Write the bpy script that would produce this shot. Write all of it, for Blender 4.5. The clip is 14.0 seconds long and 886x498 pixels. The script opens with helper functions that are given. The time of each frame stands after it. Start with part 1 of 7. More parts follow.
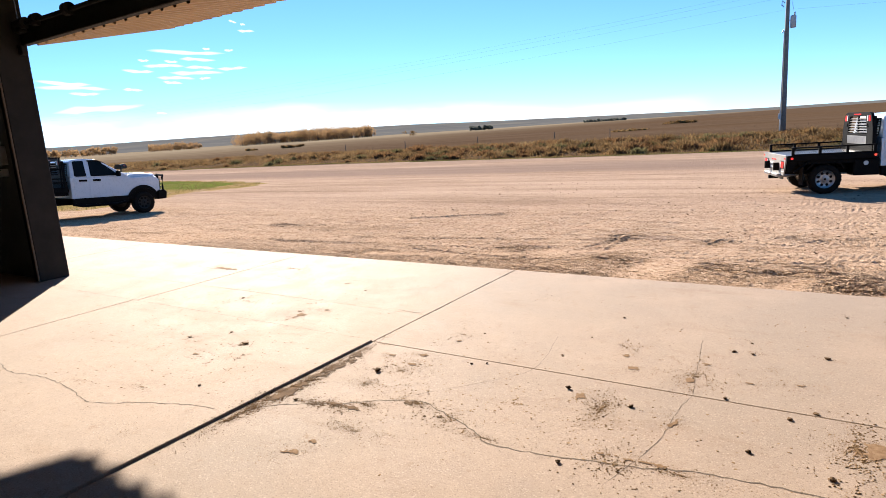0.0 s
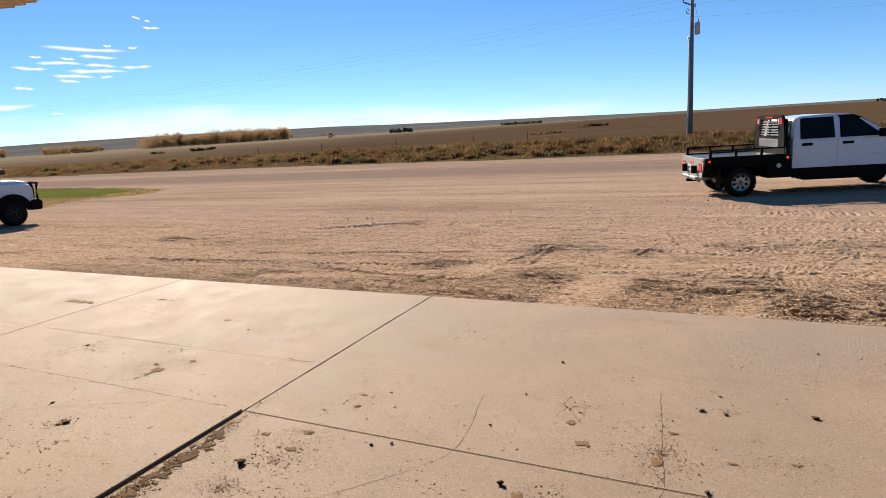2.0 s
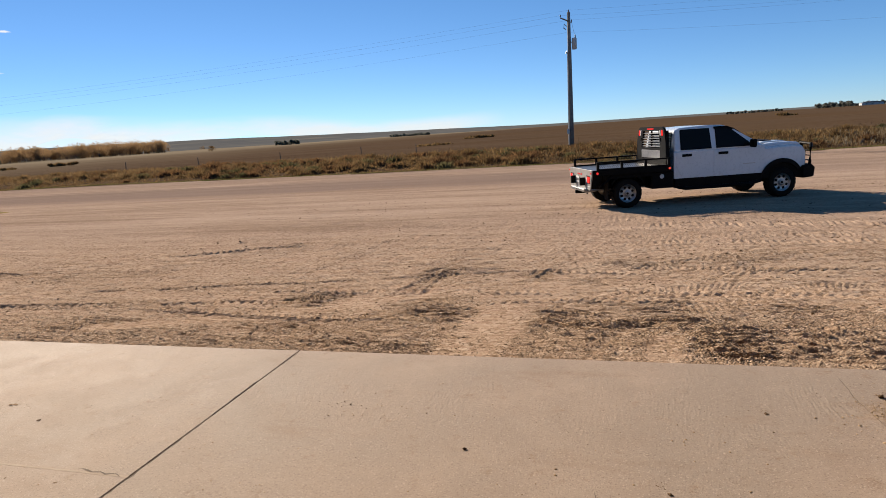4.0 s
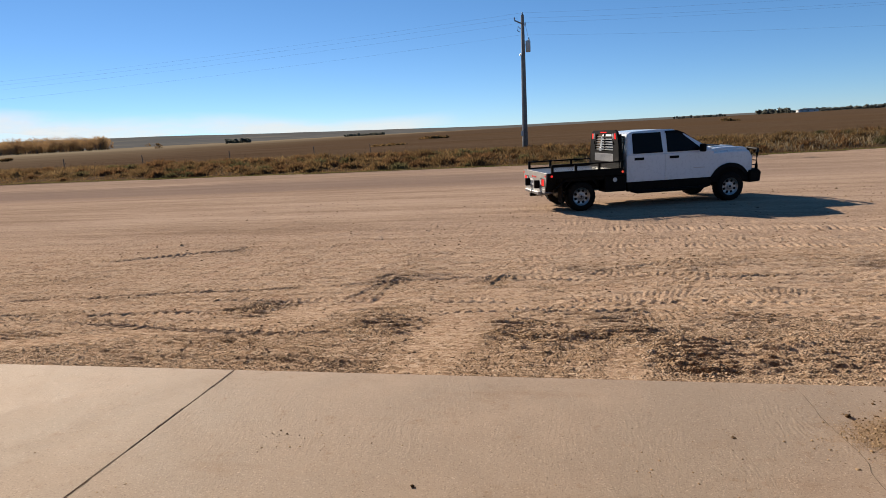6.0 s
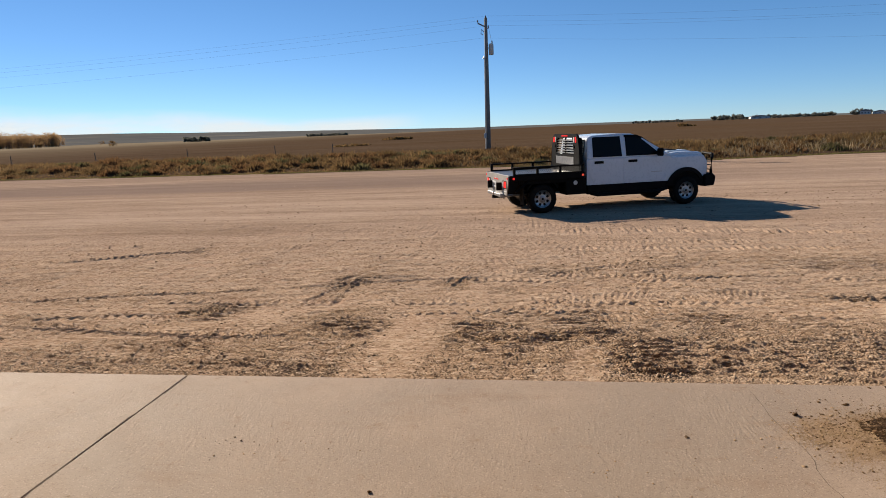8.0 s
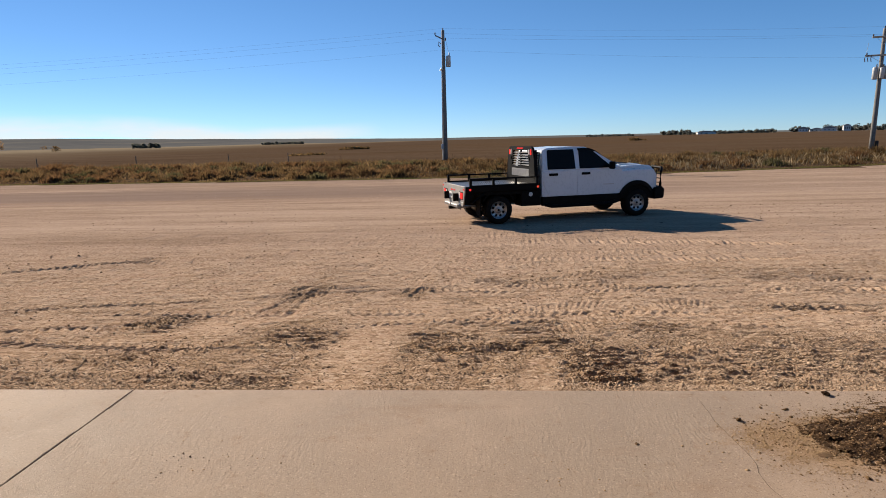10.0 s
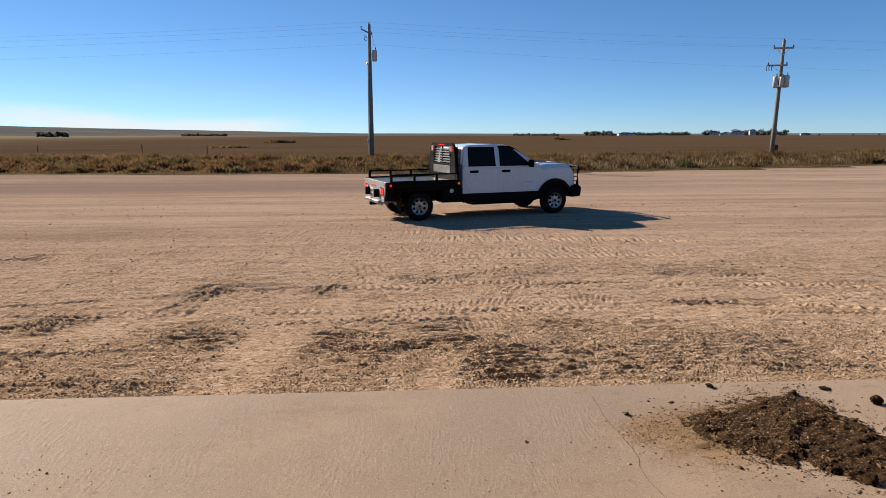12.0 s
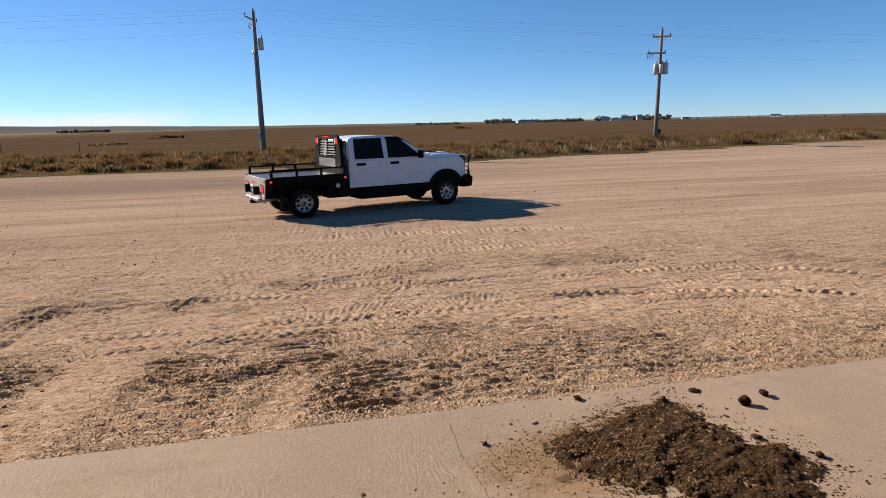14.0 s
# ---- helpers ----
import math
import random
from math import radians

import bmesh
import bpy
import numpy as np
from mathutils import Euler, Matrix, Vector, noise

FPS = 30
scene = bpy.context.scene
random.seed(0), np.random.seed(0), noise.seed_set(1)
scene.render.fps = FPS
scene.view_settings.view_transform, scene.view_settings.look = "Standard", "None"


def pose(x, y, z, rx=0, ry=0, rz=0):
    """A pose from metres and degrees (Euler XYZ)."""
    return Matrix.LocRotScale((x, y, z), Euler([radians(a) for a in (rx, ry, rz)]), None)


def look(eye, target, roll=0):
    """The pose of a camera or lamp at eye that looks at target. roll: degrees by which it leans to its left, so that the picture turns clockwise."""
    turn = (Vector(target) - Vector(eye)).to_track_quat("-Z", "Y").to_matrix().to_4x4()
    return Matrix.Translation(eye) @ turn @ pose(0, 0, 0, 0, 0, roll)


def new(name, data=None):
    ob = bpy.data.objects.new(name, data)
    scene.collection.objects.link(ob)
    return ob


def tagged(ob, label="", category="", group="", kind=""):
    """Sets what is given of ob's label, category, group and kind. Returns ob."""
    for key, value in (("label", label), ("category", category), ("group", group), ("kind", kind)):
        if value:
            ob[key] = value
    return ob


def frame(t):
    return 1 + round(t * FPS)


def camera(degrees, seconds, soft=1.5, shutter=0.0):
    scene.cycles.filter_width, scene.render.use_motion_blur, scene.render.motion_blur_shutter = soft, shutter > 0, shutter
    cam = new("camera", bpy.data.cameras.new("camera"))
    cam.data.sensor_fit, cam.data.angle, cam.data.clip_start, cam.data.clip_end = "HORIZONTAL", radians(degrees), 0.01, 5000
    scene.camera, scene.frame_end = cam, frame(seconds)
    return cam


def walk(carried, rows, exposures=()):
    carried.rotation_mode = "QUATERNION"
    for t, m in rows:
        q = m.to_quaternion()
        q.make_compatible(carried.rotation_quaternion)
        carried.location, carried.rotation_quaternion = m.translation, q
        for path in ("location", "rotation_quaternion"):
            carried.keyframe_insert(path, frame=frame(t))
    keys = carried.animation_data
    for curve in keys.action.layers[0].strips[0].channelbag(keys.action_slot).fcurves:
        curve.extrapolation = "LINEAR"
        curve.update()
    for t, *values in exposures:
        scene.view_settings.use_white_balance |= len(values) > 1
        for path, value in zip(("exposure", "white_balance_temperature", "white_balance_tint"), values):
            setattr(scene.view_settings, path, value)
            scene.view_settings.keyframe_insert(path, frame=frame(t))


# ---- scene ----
cam = camera(72.4, 14.0, 0.85)
PATH = [
    (0, (3.157, -6.281, 1.657), (2.073, -4.644, 1.278), -3.8),
    (0.5, (3.049, -6.113, 1.643), (2.009, -4.449, 1.254), -3.3),
    (1, (3.001, -5.823, 1.651), (1.985, -4.143, 1.268), -3.6),
    (1.5, (2.889, -5.555, 1.635), (1.926, -3.844, 1.252), -3.5),
    (2, (2.729, -5.249, 1.646), (1.867, -3.486, 1.258), -3.7),
    (2.5, (2.659, -4.917, 1.645), (1.859, -3.126, 1.254), -3.6),
    (3, (2.591, -4.648, 1.65), (1.839, -2.836, 1.261), -3.4),
    (3.5, (2.486, -4.396, 1.651), (1.85, -2.537, 1.275), -3.7),
    (6, (2.409, -3.867, 1.657), (2.02, -1.943, 1.276), -3.1),
    (6.5, (2.416, -3.862, 1.656), (2.038, -1.935, 1.275), -3.0),
    (7, (2.419, -3.854, 1.655), (2.066, -1.922, 1.275), -2.8),
    (7.5, (2.427, -3.844, 1.658), (2.111, -1.906, 1.275), -2.6),
    (8, (2.43, -3.839, 1.657), (2.16, -1.895, 1.275), -2.3),
    (10.5, (2.446, -3.85, 1.662), (2.368, -1.883, 1.311), -1.1),
    (11, (2.482, -3.845, 1.66), (2.465, -1.878, 1.3), -0.7),
    (11.5, (2.565, -3.825, 1.651), (2.6, -1.86, 1.282), -0.3),
    (12, (2.657, -3.743, 1.642), (2.761, -1.78, 1.274), -0.1),
    (12.5, (2.735, -3.564, 1.658), (2.947, -1.606, 1.312), -0.2),
    (13, (2.881, -3.421, 1.658), (3.192, -1.474, 1.324), -0.2),
    (13.5, (3.085, -3.307, 1.658), (3.455, -1.376, 1.296), -0.8),
    (14, (3.145, -3.233, 1.65), (3.546, -1.316, 1.247), -1.3),
]
EXPOSURES = [(0.0, 1.8, 6080, 10), (0.4, 1.22, 6230, 10), (1.0, 1.24, 6270, 10), (2.0, 1.21, 6380, 10), (2.5, 1.12, 6450, 10), (3.7, 1.03, 6450, 10), (7.0, 0.95, 6500, 9), (10.5, 1.02, 6450, 10), (12.5, 1.02, 6430, 10), (14.0, 1.10, 6430, 10)]
CLOUDS = [
    (-54.5, 7.95, 5.4, -0.34, 0.32), (-53.7, 7.37, 2.6, -0.16, 0.26), (-55.8, 7.24, 1.0, -0.1, 0.2), (-57.9, 7.36, 0.8, -0.05, 0.19),
    (-56.4, 6.92, 2.9, -0.07, 0.28), (-53.6, 6.72, 2.2, -0.13, 0.25), (-51.0, 6.58, 2.3, 0.04, 0.25), (-58.4, 6.52, 2.2, -0.19, 0.25),
    (-53.9, 6.3, 3.9, -0.12, 0.32), (-55.6, 5.93, 2.7, -0.19, 0.27), (-55.9, 5.56, 1.4, -0.21, 0.22), (-53.3, 5.84, 0.9, 0.02, 0.2),
    (-52.9, 8.21, 0.6, -0.05, 0.18), (-51.1, 8.06, 0.7, 0.04, 0.19), (-50.5, 10.35, 0.6, -0.17, 0.18), (-49.5, 9.59, 1.3, -0.1, 0.21),
    (-49.7, 10.12, 0.4, -0.09, 0.18), (-63.8, 5.67, 3.4, -0.36, 0.3), (-63.2, 5.31, 4.6, -0.27, 0.32), (-59.0, 5.07, 1.4, -0.07, 0.22),
    (-62.5, 4.84, 2.0, -0.08, 0.24), (-61.6, 3.64, 5.8, 0.41, 0.5), (-57.1, 3.11, 0.8, -0.03, 0.15), (-50, 2.0, 30, 0.2, 2.6),
    (-68, 2.0, 22, 0, 2.4), (-46.5, 2.4, 7, 0.4, 2.0), (-34, 1.7, 22, -0.3, 1.9), (-20, 1.2, 22, -0.2, 1.4),
]
walk(cam, [(t, look(eye, target, roll)) for t, eye, target, roll in PATH], exposures=EXPOSURES)

# ---- light ----
SUN_AZ, SUN_EL = -49.5, 26.0          # degrees clockwise from +y, and above the horizon
SUN_TO = Vector((math.sin(radians(SUN_AZ)) * math.cos(radians(SUN_EL)), math.cos(radians(SUN_AZ)) * math.cos(radians(SUN_EL)), math.sin(radians(SUN_EL))))
wd = bpy.data.worlds.new("world")
scene.world = wd
wd.use_nodes = True
wnt = wd.node_tree
sky = wnt.nodes.new("ShaderNodeTexSky")
sky.sky_type, sky.sun_disc = "NISHITA", False
sky.sun_elevation, sky.sun_rotation = radians(SUN_EL), radians(SUN_AZ)
sky.altitude, sky.air_density, sky.dust_density, sky.ozone_density = 3000.0, 0.9, 0.0, 3.0
tint = wnt.nodes.new("ShaderNodeMix")
tint.data_type, tint.blend_type = "RGBA", "MULTIPLY"
tint.inputs[0].default_value, tint.inputs[7].default_value = 1.0, (0.75, 0.85, 0.95, 1)
wnt.links.new(sky.outputs[0], tint.inputs[6])
veil = wnt.nodes.new("ShaderNodeMix")
veil.data_type, veil.blend_type = "RGBA", "ADD"
veil.inputs[0].default_value, veil.inputs[7].default_value = 1.0, (0.0, 0.58, 1.4, 1)
wnt.links.new(tint.outputs[2], veil.inputs[6])
wnt.links.new(veil.outputs[2], wnt.nodes["Background"].inputs[0])
wnt.nodes["Background"].inputs[1].default_value = 0.05
sun_data = bpy.data.lights.new("sun", "SUN")
sun_data.energy, sun_data.angle, sun_data.color = 5.0, radians(0.55), (1.0, 0.855, 0.68)
new("sun", sun_data).matrix_world = look(SUN_TO * 50, (0, 0, 0))


# ---- materials ----
def nodes_of(name):
    m = bpy.data.materials.new(name)
    m.use_nodes = True
    nt = m.node_tree
    return m, nt, nt.nodes["Principled BSDF"]


def add(nt, kind, **values):
    n = nt.nodes.new(kind)
    for key, v in values.items():
        if key in n.inputs:
            n.inputs[key].default_value = v
    return n


def noise_of(nt, vec, scale, detail=6.0, rough=0.6):
    n = nt.nodes.new("ShaderNodeTexNoise")
    n.inputs["Scale"].default_value, n.inputs["Detail"].default_value, n.inputs["Roughness"].default_value = scale, detail, rough
    nt.links.new(vec, n.inputs["Vector"])
    return n.outputs["Fac"]


def ramp_of(nt, fac, stops):
    r = nt.nodes.new("ShaderNodeValToRGB")
    els = r.color_ramp.elements
    while len(els) < len(stops):
        els.new(0.5)
    for e, (p, c) in zip(els, stops):
        e.position = p
        e.color = (*c, 1) if not isinstance(c, float) else (c, c, c, 1)
    nt.links.new(fac, r.inputs[0])
    return r.outputs[0]


def mix_of(nt, fac, a, b, how="MIX"):
    m = nt.nodes.new("ShaderNodeMix")
    m.data_type, m.blend_type = "RGBA", how
    for v, i in ((fac, 0), (a, 6), (b, 7)):
        if isinstance(v, (int, float)):
            m.inputs[i].default_value = v
        elif isinstance(v, tuple):
            m.inputs[i].default_value = (*v, 1)
        else:
            nt.links.new(v, m.inputs[i])
    return m.outputs[2]


def bump_of(nt, bsdf, height, strength, distance):
    b = nt.nodes.new("ShaderNodeBump")
    b.inputs["Strength"].default_value, b.inputs["Distance"].default_value = strength, distance
    nt.links.new(height, b.inputs["Height"])
    nt.links.new(b.outputs[0], bsdf.inputs["Normal"])


def where(nt):
    g = nt.nodes.new("ShaderNodeNewGeometry")
    return g.outputs["Position"]


def worn(name, c1, c2, scale=6.0, rough=0.5, metal=0.0, bump=0.0, dist=0.002, spec=0.5, coords="Object", vary=0.0, coat=0.0):
    """A surface with two colours mixed at two scales, and a fine relief."""
    m, nt, b = nodes_of(name)
    t = nt.nodes.new("ShaderNodeTexCoord").outputs["Object"] if coords == "Object" else where(nt)
    f1, f2 = noise_of(nt, t, scale), noise_of(nt, t, scale * 9)
    col = mix_of(nt, ramp_of(nt, f1, [(0.35, 0.0), (0.65, 1.0)]), c1, c2)
    col = mix_of(nt, 0.35, col, ramp_of(nt, f2, [(0.3, c1), (0.7, c2)]))
    if vary:
        info = nt.nodes.new("ShaderNodeObjectInfo")
        col = mix_of(nt, vary, col, ramp_of(nt, info.outputs["Random"], [(0.0, tuple(x * 0.6 for x in c1)), (1.0, tuple(min(1, x * 1.4) for x in c2))]))
    nt.links.new(col, b.inputs["Base Color"])
    b.inputs["Metallic"].default_value = metal
    b.inputs["Specular IOR Level"].default_value = spec
    b.inputs["Coat Weight"].default_value = coat
    nt.links.new(ramp_of(nt, f2, [(0.3, max(0.02, rough - 0.1)), (0.7, min(1.0, rough + 0.12))]), b.inputs["Roughness"])
    if bump:
        bump_of(nt, b, f2, bump, dist)
    return m


def island(name, stops, rough=0.8, translucent=0.0):
    """Colour drawn island by island: blades, leaves, pebbles."""
    m, nt, b = nodes_of(name)
    g = nt.nodes.new("ShaderNodeNewGeometry")
    col = ramp_of(nt, g.outputs["Random Per Island"], stops)
    col = mix_of(nt, 0.5, col, mix_of(nt, ramp_of(nt, noise_of(nt, g.outputs["Position"], 0.35, 3), [(0.35, 0.0), (0.65, 1.0)]), stops[0][1], stops[-1][1]))
    nt.links.new(col, b.inputs["Base Color"])
    b.inputs["Roughness"].default_value = rough
    b.inputs["Specular IOR Level"].default_value = 0.04
    if translucent:
        tr = nt.nodes.new("ShaderNodeBsdfTranslucent")
        nt.links.new(col, tr.inputs[0])
        mx = nt.nodes.new("ShaderNodeMixShader")
        mx.inputs[0].default_value = translucent
        nt.links.new(b.outputs[0], mx.inputs[1])
        nt.links.new(tr.outputs[0], mx.inputs[2])
        nt.links.new(mx.outputs[0], nt.nodes["Material Output"].inputs[0])
    return m


def lamp_mat(name, colour, strength):
    m, nt, b = nodes_of(name)
    b.inputs["Base Color"].default_value = (*[0.3 * c for c in colour], 1)
    b.inputs["Roughness"].default_value = 0.2
    b.inputs["Emission Color"].default_value = (*colour, 1)
    b.inputs["Emission Strength"].default_value = strength
    return m


def gravel_mat():
    m, nt, b = nodes_of("gravel")
    p = where(nt)
    big = noise_of(nt, p, 0.22, 5)
    mid = noise_of(nt, p, 1.7, 6, 0.65)
    fine = noise_of(nt, p, 22.0, 5, 0.7)
    v = nt.nodes.new("ShaderNodeTexVoronoi")
    v.inputs["Scale"].default_value = 55.0
    nt.links.new(p, v.inputs["Vector"])
    col = ramp_of(nt, mid, [(0.25, (0.296, 0.163, 0.142)), (0.5, (0.422, 0.307, 0.233)), (0.75, (0.498, 0.370, 0.288))])
    col = mix_of(nt, ramp_of(nt, big, [(0.4, 0.0), (0.62, 0.55)]), col, (0.397, 0.289, 0.226))
    stone = ramp_of(nt, v.outputs["Color"], [(0.0, (0.199, 0.126, 0.079)), (0.4, (0.367, 0.257, 0.178)), (0.8, (0.484, 0.363, 0.262)), (1.0, (0.557, 0.452, 0.348))])
    soil = nt.nodes.new("ShaderNodeAttribute")
    soil.attribute_name = "loose_soil"
    # Brown of moist soil, darkened further for the shade among its lumps.
    churned = mix_of(nt, ramp_of(nt, noise_of(nt, p, 9.0, 6, 0.8), [(0.38, 0.0), (0.62, 1.0)]), (0.120, 0.069, 0.034), (0.28, 0.184, 0.110))
    col = mix_of(nt, soil.outputs["Fac"], col, churned)
    mott = noise_of(nt, p, 6.5, 8, 0.85)
    drag = nt.nodes.new("ShaderNodeMapping")
    drag.inputs["Scale"].default_value = (0.35, 3.2, 1)
    nt.links.new(p, drag.inputs[0])
    streak = noise_of(nt, drag.outputs[0], 1.0, 9, 0.78)
    col = mix_of(nt, ramp_of(nt, streak, [(0.40, 0.7), (0.48, 0.0)]), col, (0.195, 0.124, 0.079))
    col = mix_of(nt, ramp_of(nt, streak, [(0.52, 0.0), (0.60, 0.6)]), col, (0.473, 0.358, 0.281))
    col = mix_of(nt, ramp_of(nt, mott, [(0.41, 0.6), (0.49, 0.0)]), col, (0.168, 0.103, 0.063))
    col = mix_of(nt, ramp_of(nt, mott, [(0.52, 0.0), (0.61, 0.5)]), col, (0.494, 0.377, 0.288))
    for turn_by, stretch, dark in ((0.22, (0.10, 1.7, 1), (0.20, 0.132, 0.09)), (-0.18, (0.08, 1.3, 1), (0.24, 0.162, 0.115)), (0.05, (0.05, 2.3, 1), (0.52, 0.40, 0.31))):
        lane = nt.nodes.new("ShaderNodeMapping")
        lane.inputs["Rotation"].default_value = (0, 0, turn_by)
        lane.inputs["Scale"].default_value = stretch
        nt.links.new(p, lane.inputs[0])
        path_line = noise_of(nt, lane.outputs[0], 1.0, 3, 0.55)
        wide = ramp_of(nt, path_line, [(0.41, 0.0), (0.45, 0.6), (0.48, 0.0), (0.53, 0.0), (0.555, 0.55), (0.58, 0.0)])
        col = mix_of(nt, mix_of(nt, 1.0, wide, ramp_of(nt, mott, [(0.42, 0.1), (0.55, 1.0)]), "MULTIPLY"), col, dark)
    dash = nt.nodes.new("ShaderNodeMapping")
    dash.inputs["Scale"].default_value, dash.inputs["Rotation"].default_value = (2.4, 15.0, 1), (0, 0, 0.08)
    nt.links.new(p, dash.inputs[0])
    nick = noise_of(nt, dash.outputs[0], 1.0, 5, 0.7)
    col = mix_of(nt, ramp_of(nt, nick, [(0.36, 0.9), (0.45, 0.0)]), col, (0.150, 0.100, 0.068))
    col = mix_of(nt, ramp_of(nt, nick, [(0.56, 0.0), (0.65, 0.65)]), col, (0.52, 0.41, 0.325))
    # the packed road lies beyond the yard, paler and smoother
    xyz = nt.nodes.new("ShaderNodeSeparateXYZ")
    nt.links.new(p, xyz.inputs[0])
    rng = nt.nodes.new("ShaderNodeMapRange")
    rng.inputs["From Min"].default_value, rng.inputs["From Max"].default_value = 5.5, 10.0
    nt.links.new(xyz.outputs["Y"], rng.inputs["Value"])
    col = mix_of(nt, 0.5, col, stone)
    coarse = nt.nodes.new("ShaderNodeTexVoronoi")
    coarse.inputs["Scale"].default_value = 24.0
    nt.links.new(p, coarse.inputs["Vector"])
    lump = nt.nodes.new("ShaderNodeSeparateColor")
    nt.links.new(coarse.outputs["Color"], lump.inputs[0])
    col = mix_of(nt, ramp_of(nt, lump.outputs[0], [(0.06, 0.6), (0.2, 0.0)]), col, (0.135, 0.085, 0.054))
    col = mix_of(nt, ramp_of(nt, lump.outputs[0], [(0.78, 0.0), (0.96, 0.55)]), col, (0.529, 0.416, 0.329))
    strk = nt.nodes.new("ShaderNodeMapping")
    strk.inputs["Scale"].default_value = (0.09, 1.1, 1)
    strk.inputs["Rotation"].default_value = (0, 0, 0.03)
    nt.links.new(p, strk.inputs[0])
    band = noise_of(nt, strk.outputs[0], 1.0, 9, 0.75)
    packed = ramp_of(nt, band, [(0.37, (0.175, 0.122, 0.096)), (0.45, (0.275, 0.202, 0.160)), (0.53, (0.345, 0.257, 0.205)), (0.62, (0.45, 0.345, 0.28))])
    col = mix_of(nt, rng.outputs[0], col, mix_of(nt, 0.42, packed, col))
    # the road's dark wheel-worn crown
    wander = nt.nodes.new("ShaderNodeMath")
    wander.operation = "MULTIPLY_ADD"
    wander.inputs[1].default_value = 9.0
    nt.links.new(band, wander.inputs[0])
    nt.links.new(xyz.outputs["Y"], wander.inputs[2])
    reach = nt.nodes.new("ShaderNodeMapRange")
    reach.inputs["From Min"].default_value, reach.inputs["From Max"].default_value = 23.5, 34.5
    nt.links.new(wander.outputs[0], reach.inputs["Value"])
    crown = ramp_of(nt, reach.outputs[0], [(0.0, 0.0), (0.16, 0.75), (0.55, 0.7), (0.75, 0.15), (1.0, 0.35)])
    east = nt.nodes.new("ShaderNodeMapRange")
    east.inputs["From Min"].default_value, east.inputs["From Max"].default_value = 16.0, -2.0
    nt.links.new(xyz.outputs["X"], east.inputs["Value"])
    crown = mix_of(nt, 1.0, crown, ramp_of(nt, east.outputs[0], [(0.0, 0.25), (1.0, 1.0)]), "MULTIPLY")
    col = mix_of(nt, crown, col, (0.185, 0.138, 0.122))
    col = mix_of(nt, ramp_of(nt, fine, [(0.3, 0.4), (0.55, 0.0)]), col, (0.176, 0.114, 0.074))
    col = mix_of(nt, 1.0, col, (1.02, 0.995, 0.95), "MULTIPLY")
    nt.links.new(col, b.inputs["Base Color"])
    b.inputs["Roughness"].default_value = 0.9
    b.inputs["Specular IOR Level"].default_value = 0.0
    loose = ramp_of(nt, soil.outputs["Fac"], [(0.0, 0.12), (1.0, 0.6)])
    hgt = mix_of(nt, loose, fine, ramp_of(nt, v.outputs["Distance"], [(0.0, 1.0), (0.6, 0.0)]))
    hgt = mix_of(nt, 0.3, mix_of(nt, 0.4, hgt, mott), nick)
    bump_of(nt, b, hgt, 1.0, 0.06)
    return m


def field_mat():
    m, nt, b = nodes_of("dry_field")
    p = where(nt)
    st = nt.nodes.new("ShaderNodeMapping")
    st.inputs["Scale"].default_value = (0.35, 1.0, 1.0)
    nt.links.new(p, st.inputs[0])
    f0 = noise_of(nt, st.outputs[0], 0.012, 6, 0.6)
    f1 = noise_of(nt, st.outputs[0], 0.11, 7, 0.65)
    f2 = noise_of(nt, p, 1.6, 6, 0.7)
    col = ramp_of(nt, f1, [(0.3, (0.066, 0.045, 0.031)), (0.5, (0.088, 0.061, 0.043)), (0.72, (0.108, 0.077, 0.056))])
    col = mix_of(nt, ramp_of(nt, f0, [(0.38, 0.0), (0.62, 0.6)]), col, (0.090, 0.055, 0.029))
    col = mix_of(nt, ramp_of(nt, f2, [(0.35, 0.5), (0.6, 0.0)]), col, (0.059, 0.033, 0.015))
    xyz = nt.nodes.new("ShaderNodeSeparateXYZ")
    nt.links.new(p, xyz.inputs[0])
    west = nt.nodes.new("ShaderNodeMapRange")
    west.inputs["From Min"].default_value, west.inputs["From Max"].default_value = -45.0, -240.0
    nt.links.new(xyz.outputs["X"], west.inputs["Value"])
    col = mix_of(nt, mix_of(nt, 0.2, west.outputs[0], (0, 0, 0)), col, ramp_of(nt, f1, [(0.35, (0.20, 0.160, 0.108)), (0.65, (0.27, 0.22, 0.152))]))
    nt.links.new(col, b.inputs["Base Color"])
    b.inputs["Roughness"].default_value = 1.0
    b.inputs["Specular IOR Level"].default_value = 0.0
    bump_of(nt, b, f2, 0.3, 0.06)
    return m


def hill_mat():
    m, nt, b = nodes_of("hazed_hills")
    p = where(nt)
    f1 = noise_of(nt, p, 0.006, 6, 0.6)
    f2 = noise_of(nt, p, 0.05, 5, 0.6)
    # Distance haze is put into these greyed base colours.
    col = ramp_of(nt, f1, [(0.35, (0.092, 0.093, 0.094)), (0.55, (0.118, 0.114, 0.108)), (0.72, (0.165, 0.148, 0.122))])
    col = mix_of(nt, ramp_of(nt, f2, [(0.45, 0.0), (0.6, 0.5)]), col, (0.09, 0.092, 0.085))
    nt.links.new(col, b.inputs["Base Color"])
    b.inputs["Roughness"].default_value = 1.0
    b.inputs["Specular IOR Level"].default_value = 0.0
    return m


